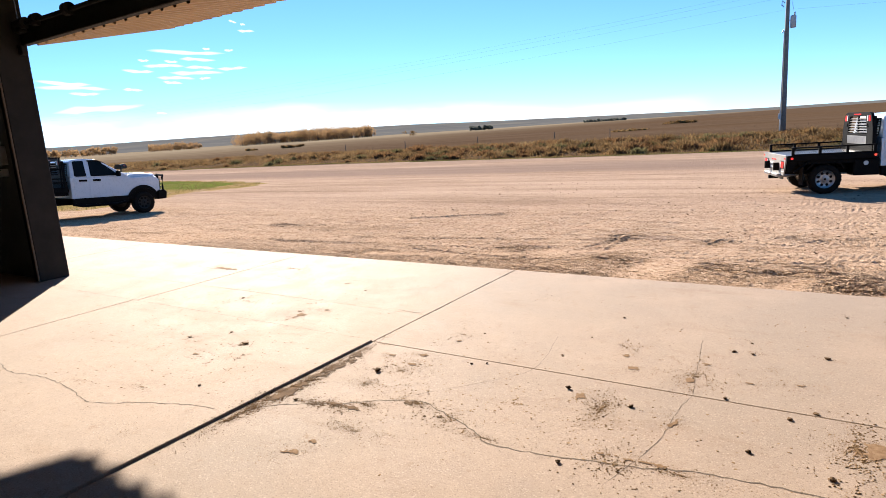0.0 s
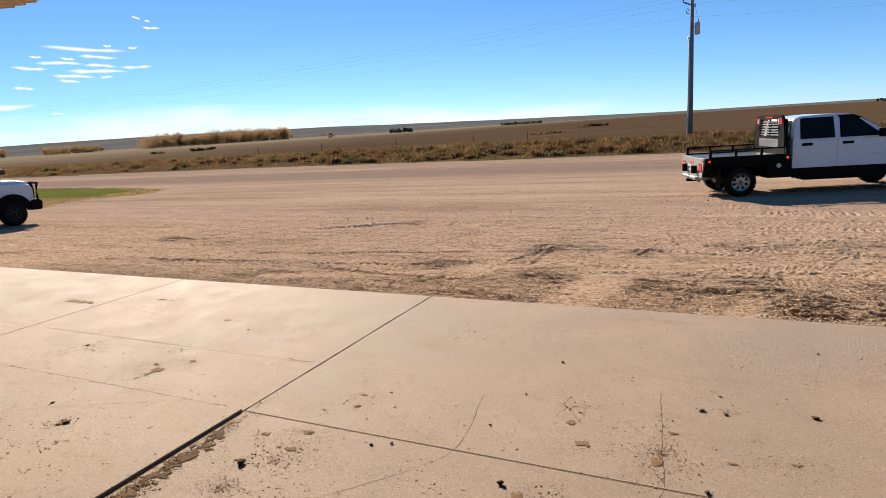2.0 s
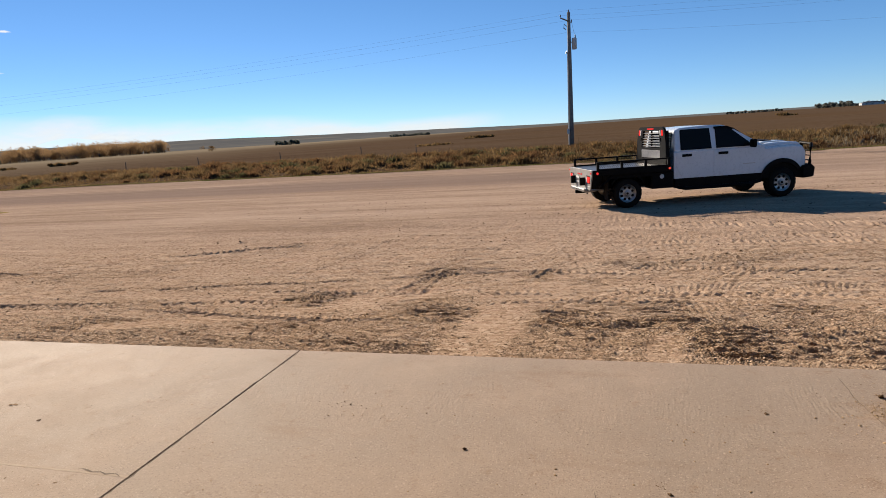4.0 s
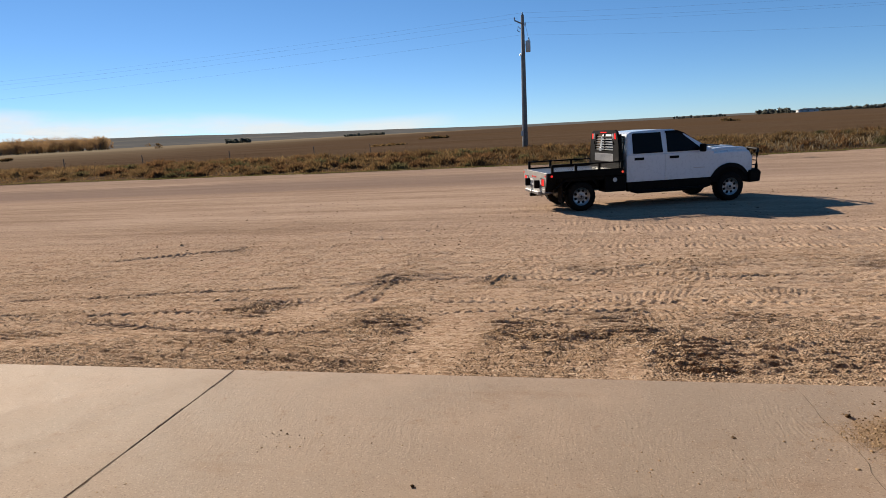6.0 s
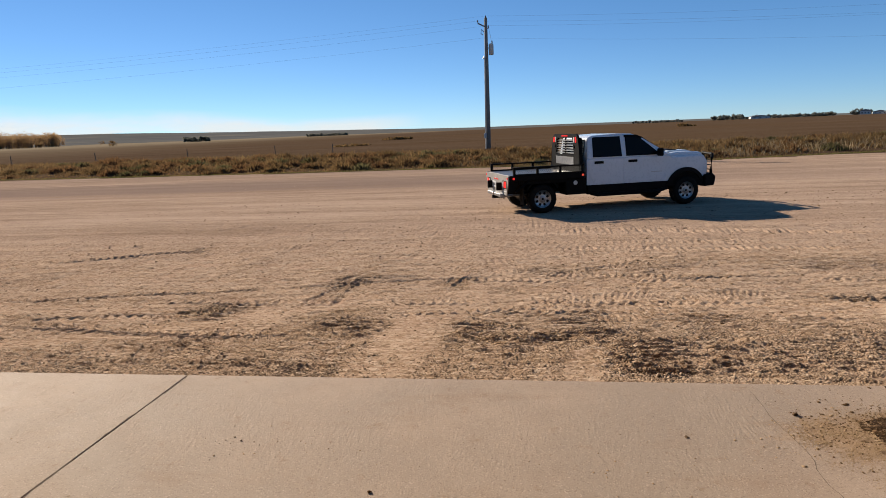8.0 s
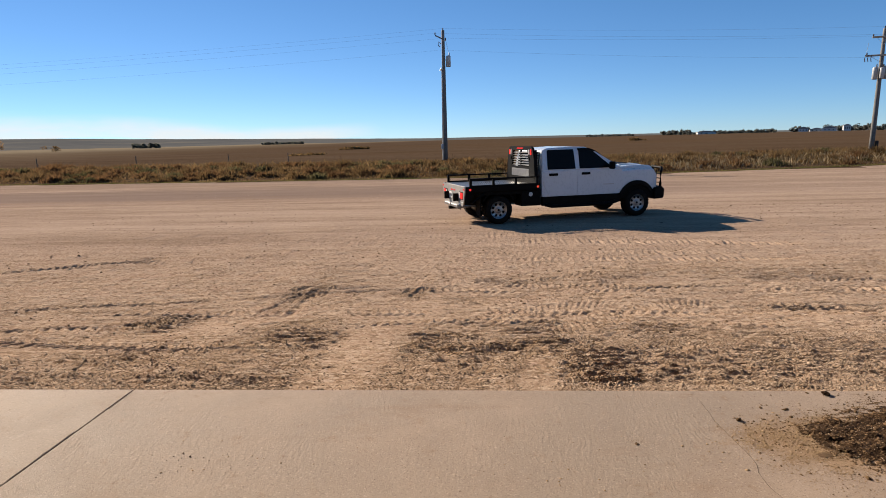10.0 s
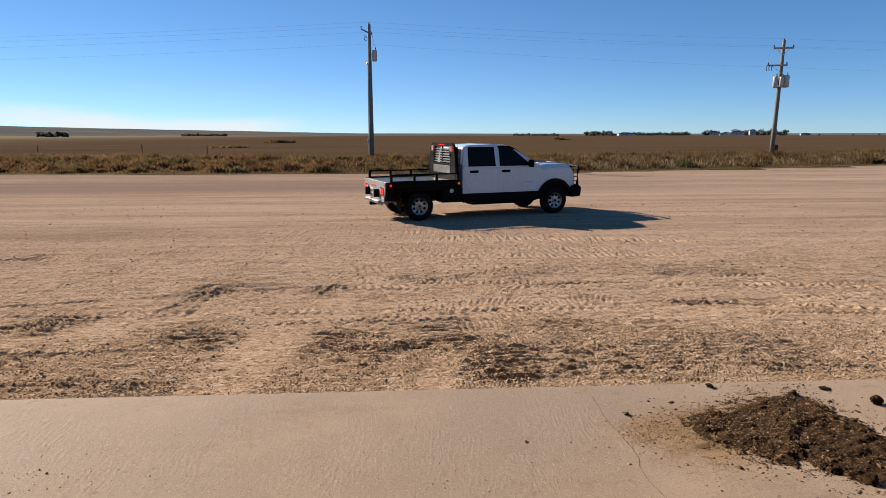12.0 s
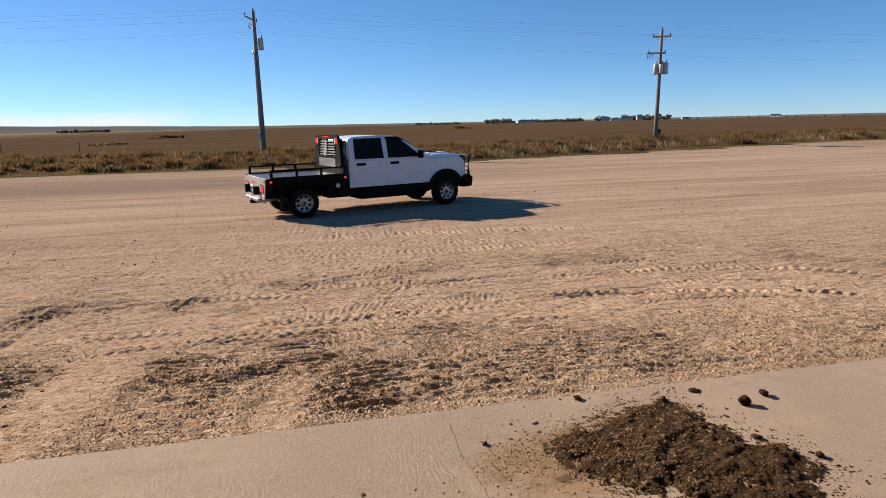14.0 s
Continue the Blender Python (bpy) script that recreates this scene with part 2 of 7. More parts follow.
def lawn_mat(name, dry):
    m, nt, b = nodes_of(name)
    p = where(nt)
    f1, f2 = noise_of(nt, p, 0.5, 6, 0.65), noise_of(nt, p, 5.0, 7, 0.75)
    if dry:
        col = ramp_of(nt, f1, [(0.36, (0.30, 0.21, 0.14)), (0.48, (0.29, 0.195, 0.085)), (0.66, (0.20, 0.16, 0.06))])
    else:
        col = ramp_of(nt, f1, [(0.33, (0.19, 0.15, 0.055)), (0.45, (0.12, 0.14, 0.03)), (0.7, (0.09, 0.125, 0.026))])
    col = mix_of(nt, ramp_of(nt, f2, [(0.35, 0.4), (0.5, 0.0)]), col, (0.11, 0.085, 0.035))
    nt.links.new(col, b.inputs["Base Color"])
    b.inputs["Roughness"].default_value = 1.0
    b.inputs["Specular IOR Level"].default_value = 0.0
    bump_of(nt, b, f2, 1.0, 0.06)
    return m


def concrete_mat():
    m, nt, b = nodes_of("concrete")
    p = where(nt)
    f0, f1, f2, f3 = noise_of(nt, p, 0.45, 5), noise_of(nt, p, 2.4, 7, 0.65), noise_of(nt, p, 95.0, 5, 0.85), noise_of(nt, p, 5.5, 8, 0.75)
    col = ramp_of(nt, f1, [(0.3, (0.270, 0.207, 0.157)), (0.5, (0.313, 0.247, 0.191)), (0.7, (0.350, 0.281, 0.222))])
    col = mix_of(nt, ramp_of(nt, f0, [(0.42, 0.0), (0.64, 0.7)]), col, (0.240, 0.205, 0.168))
    # brown soil films worn in long smears, and scoured pale spots
    smear = nt.nodes.new("ShaderNodeMapping")
    smear.inputs["Scale"].default_value, smear.inputs["Rotation"].default_value = (0.5, 1.7, 1), (0, 0, 0.25)
    nt.links.new(p, smear.inputs[0])
    f4 = noise_of(nt, smear.outputs[0], 1.3, 9, 0.72)
    col = mix_of(nt, ramp_of(nt, f4, [(0.56, 0.0), (0.72, 0.55)]), col, (0.205, 0.135, 0.085))
    col = mix_of(nt, ramp_of(nt, f4, [(0.28, 0.45), (0.42, 0.0)]), col, (0.385, 0.318, 0.258))
    col = mix_of(nt, ramp_of(nt, f3, [(0.58, 0.0), (0.68, 0.6)]), col, (0.19, 0.115, 0.062))
    col = mix_of(nt, ramp_of(nt, f2, [(0.36, 0.4), (0.5, 0.0)]), col, (0.160, 0.115, 0.082))
    col = mix_of(nt, ramp_of(nt, f2, [(0.56, 0.0), (0.68, 0.3)]), col, (0.393, 0.317, 0.246))
    sand = nt.nodes.new("ShaderNodeVectorMath")
    sand.operation = "DISTANCE"
    sand.inputs[1].default_value = (4.32, -1.1, 0)
    squash = nt.nodes.new("ShaderNodeMapping")
    squash.inputs["Scale"].default_value = (1, 1.6, 0)
    nt.links.new(p, squash.inputs[0])
    nt.links.new(squash.outputs[0], sand.inputs[0])
    rim = nt.nodes.new("ShaderNodeMath")
    rim.operation = "MULTIPLY_ADD"
    rim.inputs[1].default_value = 0.9
    nt.links.new(f3, rim.inputs[0])
    nt.links.new(sand.outputs["Value"], rim.inputs[2])
    col = mix_of(nt, ramp_of(nt, rim.outputs[0], [(0.82, 0.85), (1.3, 0.0)]), col, (0.27, 0.18, 0.10))
    info = nt.nodes.new("ShaderNodeObjectInfo")
    col = mix_of(nt, 0.14, col, ramp_of(nt, info.outputs["Random"], [(0.0, (0.235, 0.174, 0.125)), (1.0, (0.347, 0.269, 0.200))]))
    speck = nt.nodes.new("ShaderNodeTexVoronoi")
    speck.inputs["Scale"].default_value = 165.0
    nt.links.new(p, speck.inputs["Vector"])
    grit = nt.nodes.new("ShaderNodeSeparateColor")
    nt.links.new(speck.outputs["Color"], grit.inputs[0])
    col = mix_of(nt, ramp_of(nt, grit.outputs[0], [(0.04, 0.35), (0.12, 0.0)]), col, (0.12, 0.082, 0.056))
    col = mix_of(nt, ramp_of(nt, grit.outputs[0], [(0.9, 0.0), (0.99, 0.5)]), col, (0.44, 0.37, 0.30))
    col = mix_of(nt, 1.0, col, (1.02, 0.985, 0.975), "MULTIPLY")
    nt.links.new(col, b.inputs["Base Color"])
    nt.links.new(ramp_of(nt, f1, [(0.3, 0.74), (0.7, 0.88)]), b.inputs["Roughness"])
    b.inputs["Specular IOR Level"].default_value = 0.2
    # broom-finish strokes, in patches and bent by a slow warp
    bend = nt.nodes.new("ShaderNodeVectorMath")
    bend.operation = "MULTIPLY_ADD"
    warp = nt.nodes.new("ShaderNodeTexNoise")
    warp.inputs["Scale"].default_value = 1.6
    nt.links.new(p, warp.inputs["Vector"])
    nt.links.new(warp.outputs["Color"], bend.inputs[0])
    bend.inputs[1].default_value = (0.26, 0.1, 0)
    nt.links.new(p, bend.inputs[2])
    stroke = nt.nodes.new("ShaderNodeMapping")
    stroke.inputs["Scale"].default_value = (46, 15, 1)
    nt.links.new(bend.outputs[0], stroke.inputs[0])
    lines = ramp_of(nt, noise_of(nt, stroke.outputs[0], 1.0, 2, 0.4), [(0.42, 0.0), (0.58, 1.0)])
    pos = nt.nodes.new("ShaderNodeSeparateXYZ")
    nt.links.new(p, pos.inputs[0])
    verge_of = nt.nodes.new("ShaderNodeMapRange")
    verge_of.inputs["From Min"].default_value, verge_of.inputs["From Max"].default_value = -1.7, -0.9
    nt.links.new(pos.outputs["Y"], verge_of.inputs["Value"])
    patchy = mix_of(nt, 1.0, ramp_of(nt, f0, [(0.44, 0.0), (0.58, 0.4)]), ramp_of(nt, f1, [(0.4, 0.1), (0.58, 1.0)]), "MULTIPLY")
    ripple = mix_of(nt, mix_of(nt, 1.0, patchy, verge_of.outputs[0], "MULTIPLY"), (0.5, 0.5, 0.5), lines)
    hgt = mix_of(nt, 0.45, f2, ripple)
    bump_of(nt, b, mix_of(nt, 0.35, hgt, f3), 1.0, 0.0075)
    return m


def glass_mat(name, tint, rough=0.02):
    m, nt, b = nodes_of(name)
    b.inputs["Base Color"].default_value = (*tint, 1)
    b.inputs["Roughness"].default_value = rough
    b.inputs["IOR"].default_value = 1.45
    b.inputs["Transmission Weight"].default_value = 0.0
    b.inputs["Specular IOR Level"].default_value = 0.1
    return m


GRAVEL, FIELD, HILL, CONCRETE = gravel_mat(), field_mat(), hill_mat(), concrete_mat()
LAWN, DRY_LAWN = lawn_mat("roadside_lawn", False), lawn_mat("dry_lawn", True)
WHITE = worn("white_paint", (0.50, 0.545, 0.605), (0.525, 0.565, 0.62), 1.5, 0.3, coat=0.4)
BLACK = worn("black_powder_coat", (0.003, 0.003, 0.0032), (0.006, 0.0057, 0.0055), 5, 0.5, bump=0.1, dist=0.001, spec=0.05)
# Grey plate, lighter than the black powder coat.
TAIL = worn("grey_tail_plate", (0.140, 0.133, 0.126), (0.238, 0.224, 0.210), 5, 0.5, bump=0.15)
DUSTY = worn("dusty_black", (0.004, 0.004, 0.0038), (0.011, 0.009, 0.008), 4, 0.8, bump=0.2, spec=0.08)
RUBBER = worn("tyre_rubber", (0.005, 0.005, 0.005), (0.014, 0.012, 0.01), 7, 0.9, bump=0.3, spec=0.1)
ALLOY = worn("alloy", (0.24, 0.24, 0.245), (0.34, 0.34, 0.345), 9, 0.35, metal=0.9)
STEEL = worn("bright_tread_plate", (0.15, 0.147, 0.144), (0.25, 0.243, 0.235), 3, 0.45, metal=1.0, bump=0.3, dist=0.002)
GLASS = glass_mat("tinted_glass", (0.006, 0.008, 0.009))
CHROME = worn("chrome", (0.6, 0.6, 0.6), (0.7, 0.7, 0.7), 9, 0.15, metal=1.0)
RED_ON = lamp_mat("red_led_lit", (1.0, 0.035, 0.03), 0.6)
RED_DIM = lamp_mat("red_marker_lit", (1.0, 0.03, 0.03), 0.35)
AMBER = lamp_mat("amber_marker_lit", (1.0, 0.08, 0.04), 0.35)
RED_OFF = worn("red_lens", (0.16, 0.012, 0.01), (0.22, 0.02, 0.015), 9, 0.25)
AMBER_OFF = worn("amber_lens", (0.35, 0.13, 0.02), (0.42, 0.17, 0.03), 9, 0.25)
CLEAR_LENS = worn("clear_lens", (0.5, 0.5, 0.5), (0.62, 0.62, 0.6), 8, 0.2)
PLATE = worn("plate_metal", (0.429, 0.445, 0.452), (0.515, 0.523, 0.515), 12, 0.4)
INK = worn("plate_ink", (0.06, 0.07, 0.09), (0.09, 0.09, 0.1), 12, 0.6)
TAN = worn("tan_painted_steel", (0.48, 0.34, 0.20), (0.56, 0.41, 0.255), 1.3, 0.5, coords="world", bump=0.05)
DARK_STEEL = worn("dark_steel", (0.012, 0.0115, 0.011), (0.028, 0.025, 0.022), 3, 0.6, coords="world", bump=0.2, spec=0.2)
WALL_IN = worn("liner_panel", (0.16, 0.15, 0.14), (0.22, 0.21, 0.19), 2, 0.7, coords="world", bump=0.1)
POLE_WOOD = worn("weathered_pole", (0.105, 0.100, 0.096), (0.185, 0.176, 0.166), 5, 0.9, bump=0.5, dist=0.01)
ARM_WOOD = worn("crossarm_wood", (0.266, 0.231, 0.182), (0.350, 0.308, 0.252), 6, 0.85, bump=0.3)
GREY_TANK = worn("grey_tank_paint", (0.328, 0.335, 0.335), (0.406, 0.406, 0.398), 4, 0.45)
PORCELAIN = worn("brown_porcelain", (0.06, 0.04, 0.035), (0.10, 0.07, 0.06), 9, 0.25)
WIRE = worn("weathered_cable", (0.20, 0.21, 0.22), (0.30, 0.31, 0.32), 20, 0.5, metal=0.5)
MULCH_BITS = island("mulch_bits", [(0.0, (0.012, 0.007, 0.004)), (0.45, (0.030, 0.017, 0.009)), (0.75, (0.080, 0.046, 0.024)), (1.0, (0.20, 0.128, 0.072))], 0.9)
MANURE = worn("damp_mulch", (0.012, 0.007, 0.004), (0.085, 0.048, 0.024), 16, 0.9, coords="world", bump=0.9, dist=0.03, spec=0.08)
CLOD = worn("dried_mud", (0.07, 0.045, 0.027), (0.165, 0.105, 0.06), 14, 0.95, bump=0.6, dist=0.01, vary=0.35, spec=0.08)
DIRT = island("brown_dirt", [(0.0, (0.11, 0.066, 0.036)), (0.4, (0.20, 0.122, 0.065)), (0.8, (0.275, 0.178, 0.10)), (1.0, (0.34, 0.24, 0.145))], 0.95)
MUD_GRAIN = island("mud_grains", [(0.0, (0.06, 0.034, 0.018)), (0.5, (0.115, 0.068, 0.036)), (1.0, (0.22, 0.142, 0.08))], 0.95)
SOIL = worn("dried_soil_film", (0.135, 0.080, 0.042), (0.265, 0.175, 0.105), 30, 0.95, coords="world", bump=0.4, dist=0.004, spec=0.08)
JOINT = worn("joint_grit", (0.16, 0.115, 0.08), (0.25, 0.185, 0.135), 18, 0.95, coords="world", bump=0.4, spec=0.1)
# Pale colour stands in for the slab edge catching the sun.
LIT_JOINT = worn("lit_joint", (0.31, 0.245, 0.19), (0.42, 0.345, 0.275), 18, 0.9, coords="world", bump=0.4, spec=0.1)
CRACK = worn("crack_filling", (0.055, 0.040, 0.027), (0.15, 0.108, 0.072), 15, 0.95, coords="world")
PEBBLE = island("pebbles", [(0.0, (0.10, 0.062, 0.037)), (0.3, (0.20, 0.132, 0.083)), (0.65, (0.31, 0.218, 0.145)), (1.0, (0.45, 0.345, 0.25))], 0.85)
SAND = island("sand_grains", [(0.0, (0.15, 0.092, 0.05)), (0.5, (0.26, 0.172, 0.096)), (1.0, (0.37, 0.265, 0.165))], 0.9)
GRASS = island("dry_grass", [(0.0, (0.058, 0.038, 0.024)), (0.4, (0.080, 0.054, 0.034)), (0.75, (0.100, 0.068, 0.043)), (1.0, (0.12, 0.086, 0.055))], 0.9, 0.12)
VERGE = island("rust_grass", [(0.0, (0.085, 0.050, 0.023)), (0.35, (0.130, 0.070, 0.030)), (0.6, (0.175, 0.104, 0.045)), (0.85, (0.120, 0.092, 0.038)), (1.0, (0.24, 0.162, 0.080))], 0.9, 0.5)
GREEN = island("short_green_grass", [(0.0, (0.10, 0.115, 0.03)), (0.5, (0.16, 0.15, 0.05)), (1.0, (0.26, 0.185, 0.085))], 0.9, 0.3)
SEEDHEAD = island("pale_seed_heads", [(0.0, (0.13, 0.088, 0.044)), (0.7, (0.20, 0.142, 0.078)), (1.0, (0.34, 0.27, 0.17))], 0.9, 0.3)
WEED = island("rust_weeds", [(0.0, (0.068, 0.043, 0.021)), (0.3, (0.105, 0.064, 0.029)), (0.6, (0.165, 0.088, 0.036)), (0.8, (0.105, 0.085, 0.038)), (1.0, (0.24, 0.150, 0.068))], 0.9, 0.5)
RUST = island("rust_brush", [(0.0, (0.075, 0.040, 0.019)), (0.5, (0.135, 0.070, 0.032)), (1.0, (0.205, 0.118, 0.055))], 0.9, 0.5)
OLIVE = island("olive_weeds", [(0.0, (0.040, 0.040, 0.018)), (0.5, (0.085, 0.080, 0.034)), (1.0, (0.15, 0.125, 0.06))], 0.9, 0.5)
AUTUMN = island("autumn_leaves", [(0.0, (0.20, 0.125, 0.072)), (0.5, (0.27, 0.170, 0.082)), (1.0, (0.35, 0.225, 0.105))], 0.9, 0.6)
# Leaf colour lightened and greyed to carry the haze over far trees.
DARK_LEAF = island("dark_foliage", [(0.0, (0.11, 0.118, 0.105)), (1.0, (0.17, 0.168, 0.14))], 0.9, 0.65)
BARK = worn("bark", (0.07, 0.055, 0.042), (0.12, 0.095, 0.075), 6, 0.95)
FAR_WHITE = worn("white_siding", (0.40, 0.41, 0.42), (0.48, 0.48, 0.48), 0.4, 0.7)
FAR_ROOF = worn("grey_roofing", (0.125, 0.125, 0.133), (0.187, 0.179, 0.179), 0.4, 0.7)
POST = worn("fence_post_wood", (0.112, 0.084, 0.063), (0.168, 0.133, 0.098), 8, 0.9)


# ---- mesh helpers ----
def mesh_of(name, bm, material, smooth=False):
    me = bpy.data.meshes.new(name)
    bmesh.ops.recalc_face_normals(bm, faces=bm.faces)
    bm.to_mesh(me)
    bm.free()
    if smooth:
        me.polygons.foreach_set("use_smooth", [True] * len(me.polygons))
    me.materials.append(material)
    return me


def part(name, bm, material, parent=None, label="", smooth=False):
    ob = new(name, mesh_of(name, bm, material, smooth))
    ob.parent = parent
    return tagged(ob, label)


def raw(name, verts, faces, materials, smooth=False):
    me = bpy.data.meshes.new(name)
    me.from_pydata(verts, [], faces)
    for m in materials:
        me.materials.append(m)
    if smooth:
        me.polygons.foreach_set("use_smooth", [True] * len(me.polygons))
    return me


def block(lo, hi, bevel=0.0, segments=1):
    bm = bmesh.new()
    bmesh.ops.create_cube(bm, size=1)
    for v in bm.verts:
        v.co = Vector([(lo[i] + hi[i]) / 2 + v.co[i] * (hi[i] - lo[i]) for i in range(3)])
    if bevel:
        bmesh.ops.bevel(bm, geom=bm.edges[:], offset=bevel, segments=segments, affect="EDGES", profile=0.5)
    return bm


def prism(outline, y0, y1, bevel=0.0, shift=None, segments=2):
    """An outline in x and z pushed from y0 to y1. shift(x, y, z) gives each corner its last place."""
    bm = bmesh.new()
    a = [bm.verts.new((x, y0, z)) for x, z in outline]
    b = [bm.verts.new((x, y1, z)) for x, z in outline]
    bm.faces.new(a)
    bm.faces.new(b[::-1])
    n = len(a)
    for i in range(n):
        bm.faces.new((a[i], b[i], b[(i + 1) % n], a[(i + 1) % n]))
    bmesh.ops.recalc_face_normals(bm, faces=bm.faces)
    if bevel:
        sharp = [e for e in bm.edges if len(e.link_faces) == 2 and e.calc_face_angle() > 0.6]
        bmesh.ops.bevel(bm, geom=sharp, offset=bevel, segments=segments, affect="EDGES", profile=0.5, clamp_overlap=True)
    if shift:
        for v in bm.verts:
            v.co = Vector(shift(*v.co))
    return bm


def tube(points, r, sides=8, closed=False, bm=None):
    """A round bar through the points."""
    bm = bm or bmesh.new()
    pts = [Vector(p) for p in points]
    rings = []
    n = len(pts)
    for i, p in enumerate(pts):
        a = pts[(i - 1) % n] if closed or i else p
        b = pts[(i + 1) % n] if closed or i < n - 1 else p
        way = (b - a).normalized()
        side = way.cross(Vector((0, 0, 1)))
        side = side.normalized() if side.length > 0.05 else Vector((1, 0, 0))
        up = side.cross(way).normalized()
        rr = r[i] if isinstance(r, (list, tuple)) else r
        rings.append([bm.verts.new(p + rr * (math.cos(q) * side + math.sin(q) * up)) for q in [2 * math.pi * k / sides for k in range(sides)]])
    for i in range(n if closed else n - 1):
        u, w = rings[i], rings[(i + 1) % n]
        for k in range(sides):
            bm.faces.new((u[k], u[(k + 1) % sides], w[(k + 1) % sides], w[k]))
    if not closed:
        bm.faces.new(rings[0][::-1])
        bm.faces.new(rings[-1])
    return bm


def lathe(profile, sides=28, axis="y", bm=None, centre=(0, 0, 0), caps=True):
    """A profile of (radius, along) turned round the y or z axis."""
    bm = bm or bmesh.new()
    rings = []
    for r, h in profile:
        ring = []
        for k in range(sides):
            q = 2 * math.pi * k / sides
            v = (r * math.cos(q), h, r * math.sin(q)) if axis == "y" else (r * math.cos(q), r * math.sin(q), h)
            ring.append(bm.verts.new(Vector(v) + Vector(centre)))
        rings.append(ring)
    for u, w in zip(rings, rings[1:]):
        for k in range(sides):
            bm.faces.new((u[k], u[(k + 1) % sides], w[(k + 1) % sides], w[k]))
    if caps:
        bm.faces.new(rings[0][::-1])
        bm.faces.new(rings[-1])
    return bm


def rounded(w, h, r, steps=4):
    """A rounded rectangle round the origin, as (u, v) points."""
    out = []
    for cx, cy, q0 in ((w / 2 - r, h / 2 - r, 0), (-w / 2 + r, h / 2 - r, 90), (-w / 2 + r, -h / 2 + r, 180), (w / 2 - r, -h / 2 + r, 270)):
        for k in range(steps + 1):
            q = radians(q0 + 90 * k / steps)
            out.append((cx + r * math.cos(q), cy + r * math.sin(q)))
    return out


def thing(name, label, category, m=None, group="", kind=""):
    ob = tagged(new(name), label, category, group, kind)
    ob.empty_display_size = 0.2
    if m is not None:
        ob.matrix_world = m
    return ob


# ---- the lie of the land ----
def smooth01(v):
    v = np.clip(v, 0, 1)
    return v * v * (3 - 2 * v)


def lattice(x, y, seed):
    """Smooth value noise in 0..1."""
    xi, yi = np.floor(x).astype(np.int64), np.floor(y).astype(np.int64)
    fx, fy = smooth01(x - xi), smooth01(y - yi)

    def h(a, b):
        v = (a * 374761393 + b * 668265263 + seed * 974634777) & 0x7FFFFFFF
        v = ((v ^ (v >> 13)) * 1274126177) & 0x7FFFFFFF
        return ((v ^ (v >> 16)) & 0xFFFF) / 65535.0

    return (h(xi, yi) * (1 - fx) + h(xi + 1, yi) * fx) * (1 - fy) + (h(xi, yi + 1) * (1 - fx) + h(xi + 1, yi + 1) * fx) * fy


def fbm(x, y, scale, octaves, seed, gain=0.5):
    out, amp, total = 0.0, 1.0, 0.0
    for k in range(octaves):
        out = out + amp * lattice(x * scale * 2**k, y * scale * 2**k, seed + 31 * k)
        total += amp
        amp *= gain
    return out / total - 0.5


PROFILE_Y = [-80, -20, 0.0, 0.6, 1.3, 2.0, 3.0, 4.0, 5.0, 8.0, 12.0, 30.0, 33.0, 36.0, 41.0, 120.0, 500.0, 950.0, 4000.0]
PROFILE_Z = [-0.3, -0.2, -0.03, -0.07, -0.15, -0.24, -0.34, -0.40, -0.435, -0.465, -0.49, -0.50, -0.48, -0.25, 0.05, 0.45, 1.3, 1.2, 10.0]


def broad(x, y):
    """The ground's height without tracks and grain."""
    x, y = np.asarray(x, float), np.asarray(y, float)
    z = np.interp(y, PROFILE_Y, PROFILE_Z)
    # the ditch and verge dip away at the west, where a side road leaves
    r, az = np.hypot(x, y), np.degrees(np.arctan2(x, np.maximum(y, 0.01)))
    rise = np.interp(az, [-75, -62, -52, -45, -37, -29, -22, -14, -5, 20, 45, 70], [0.88, 0.88, 1.02, 1.02, 0.92, 0.78, 0.62, 0.44, 0.26, 0.18, 0.22, 0.22])
    ridge = np.tan(np.radians(rise)) * 2400 + 1.65
    hill = smooth01((r - 1000) / 1400)
    roll = 1 + 0.16 * fbm(x, y, 0.0035, 4, 5)
    far = np.where(y > 0, hill * (ridge * roll - 7.0).clip(0), 0)
    return z + far + np.where(r > 60, 1.1 * fbm(x, y, 0.012, 3, 9) * smooth01((r - 60) / 160), 0)


def track(points, width, depth, period, slant, seed, kind="lug", solid=0.12):
    """A tyre mark: lugs in chevrons or on the slant, a bare rut, or a scrape of lines that run along it."""
    return {"p": points, "w": width, "d": depth, "l": period, "s": slant, "seed": seed, "kind": kind, "solid": solid}


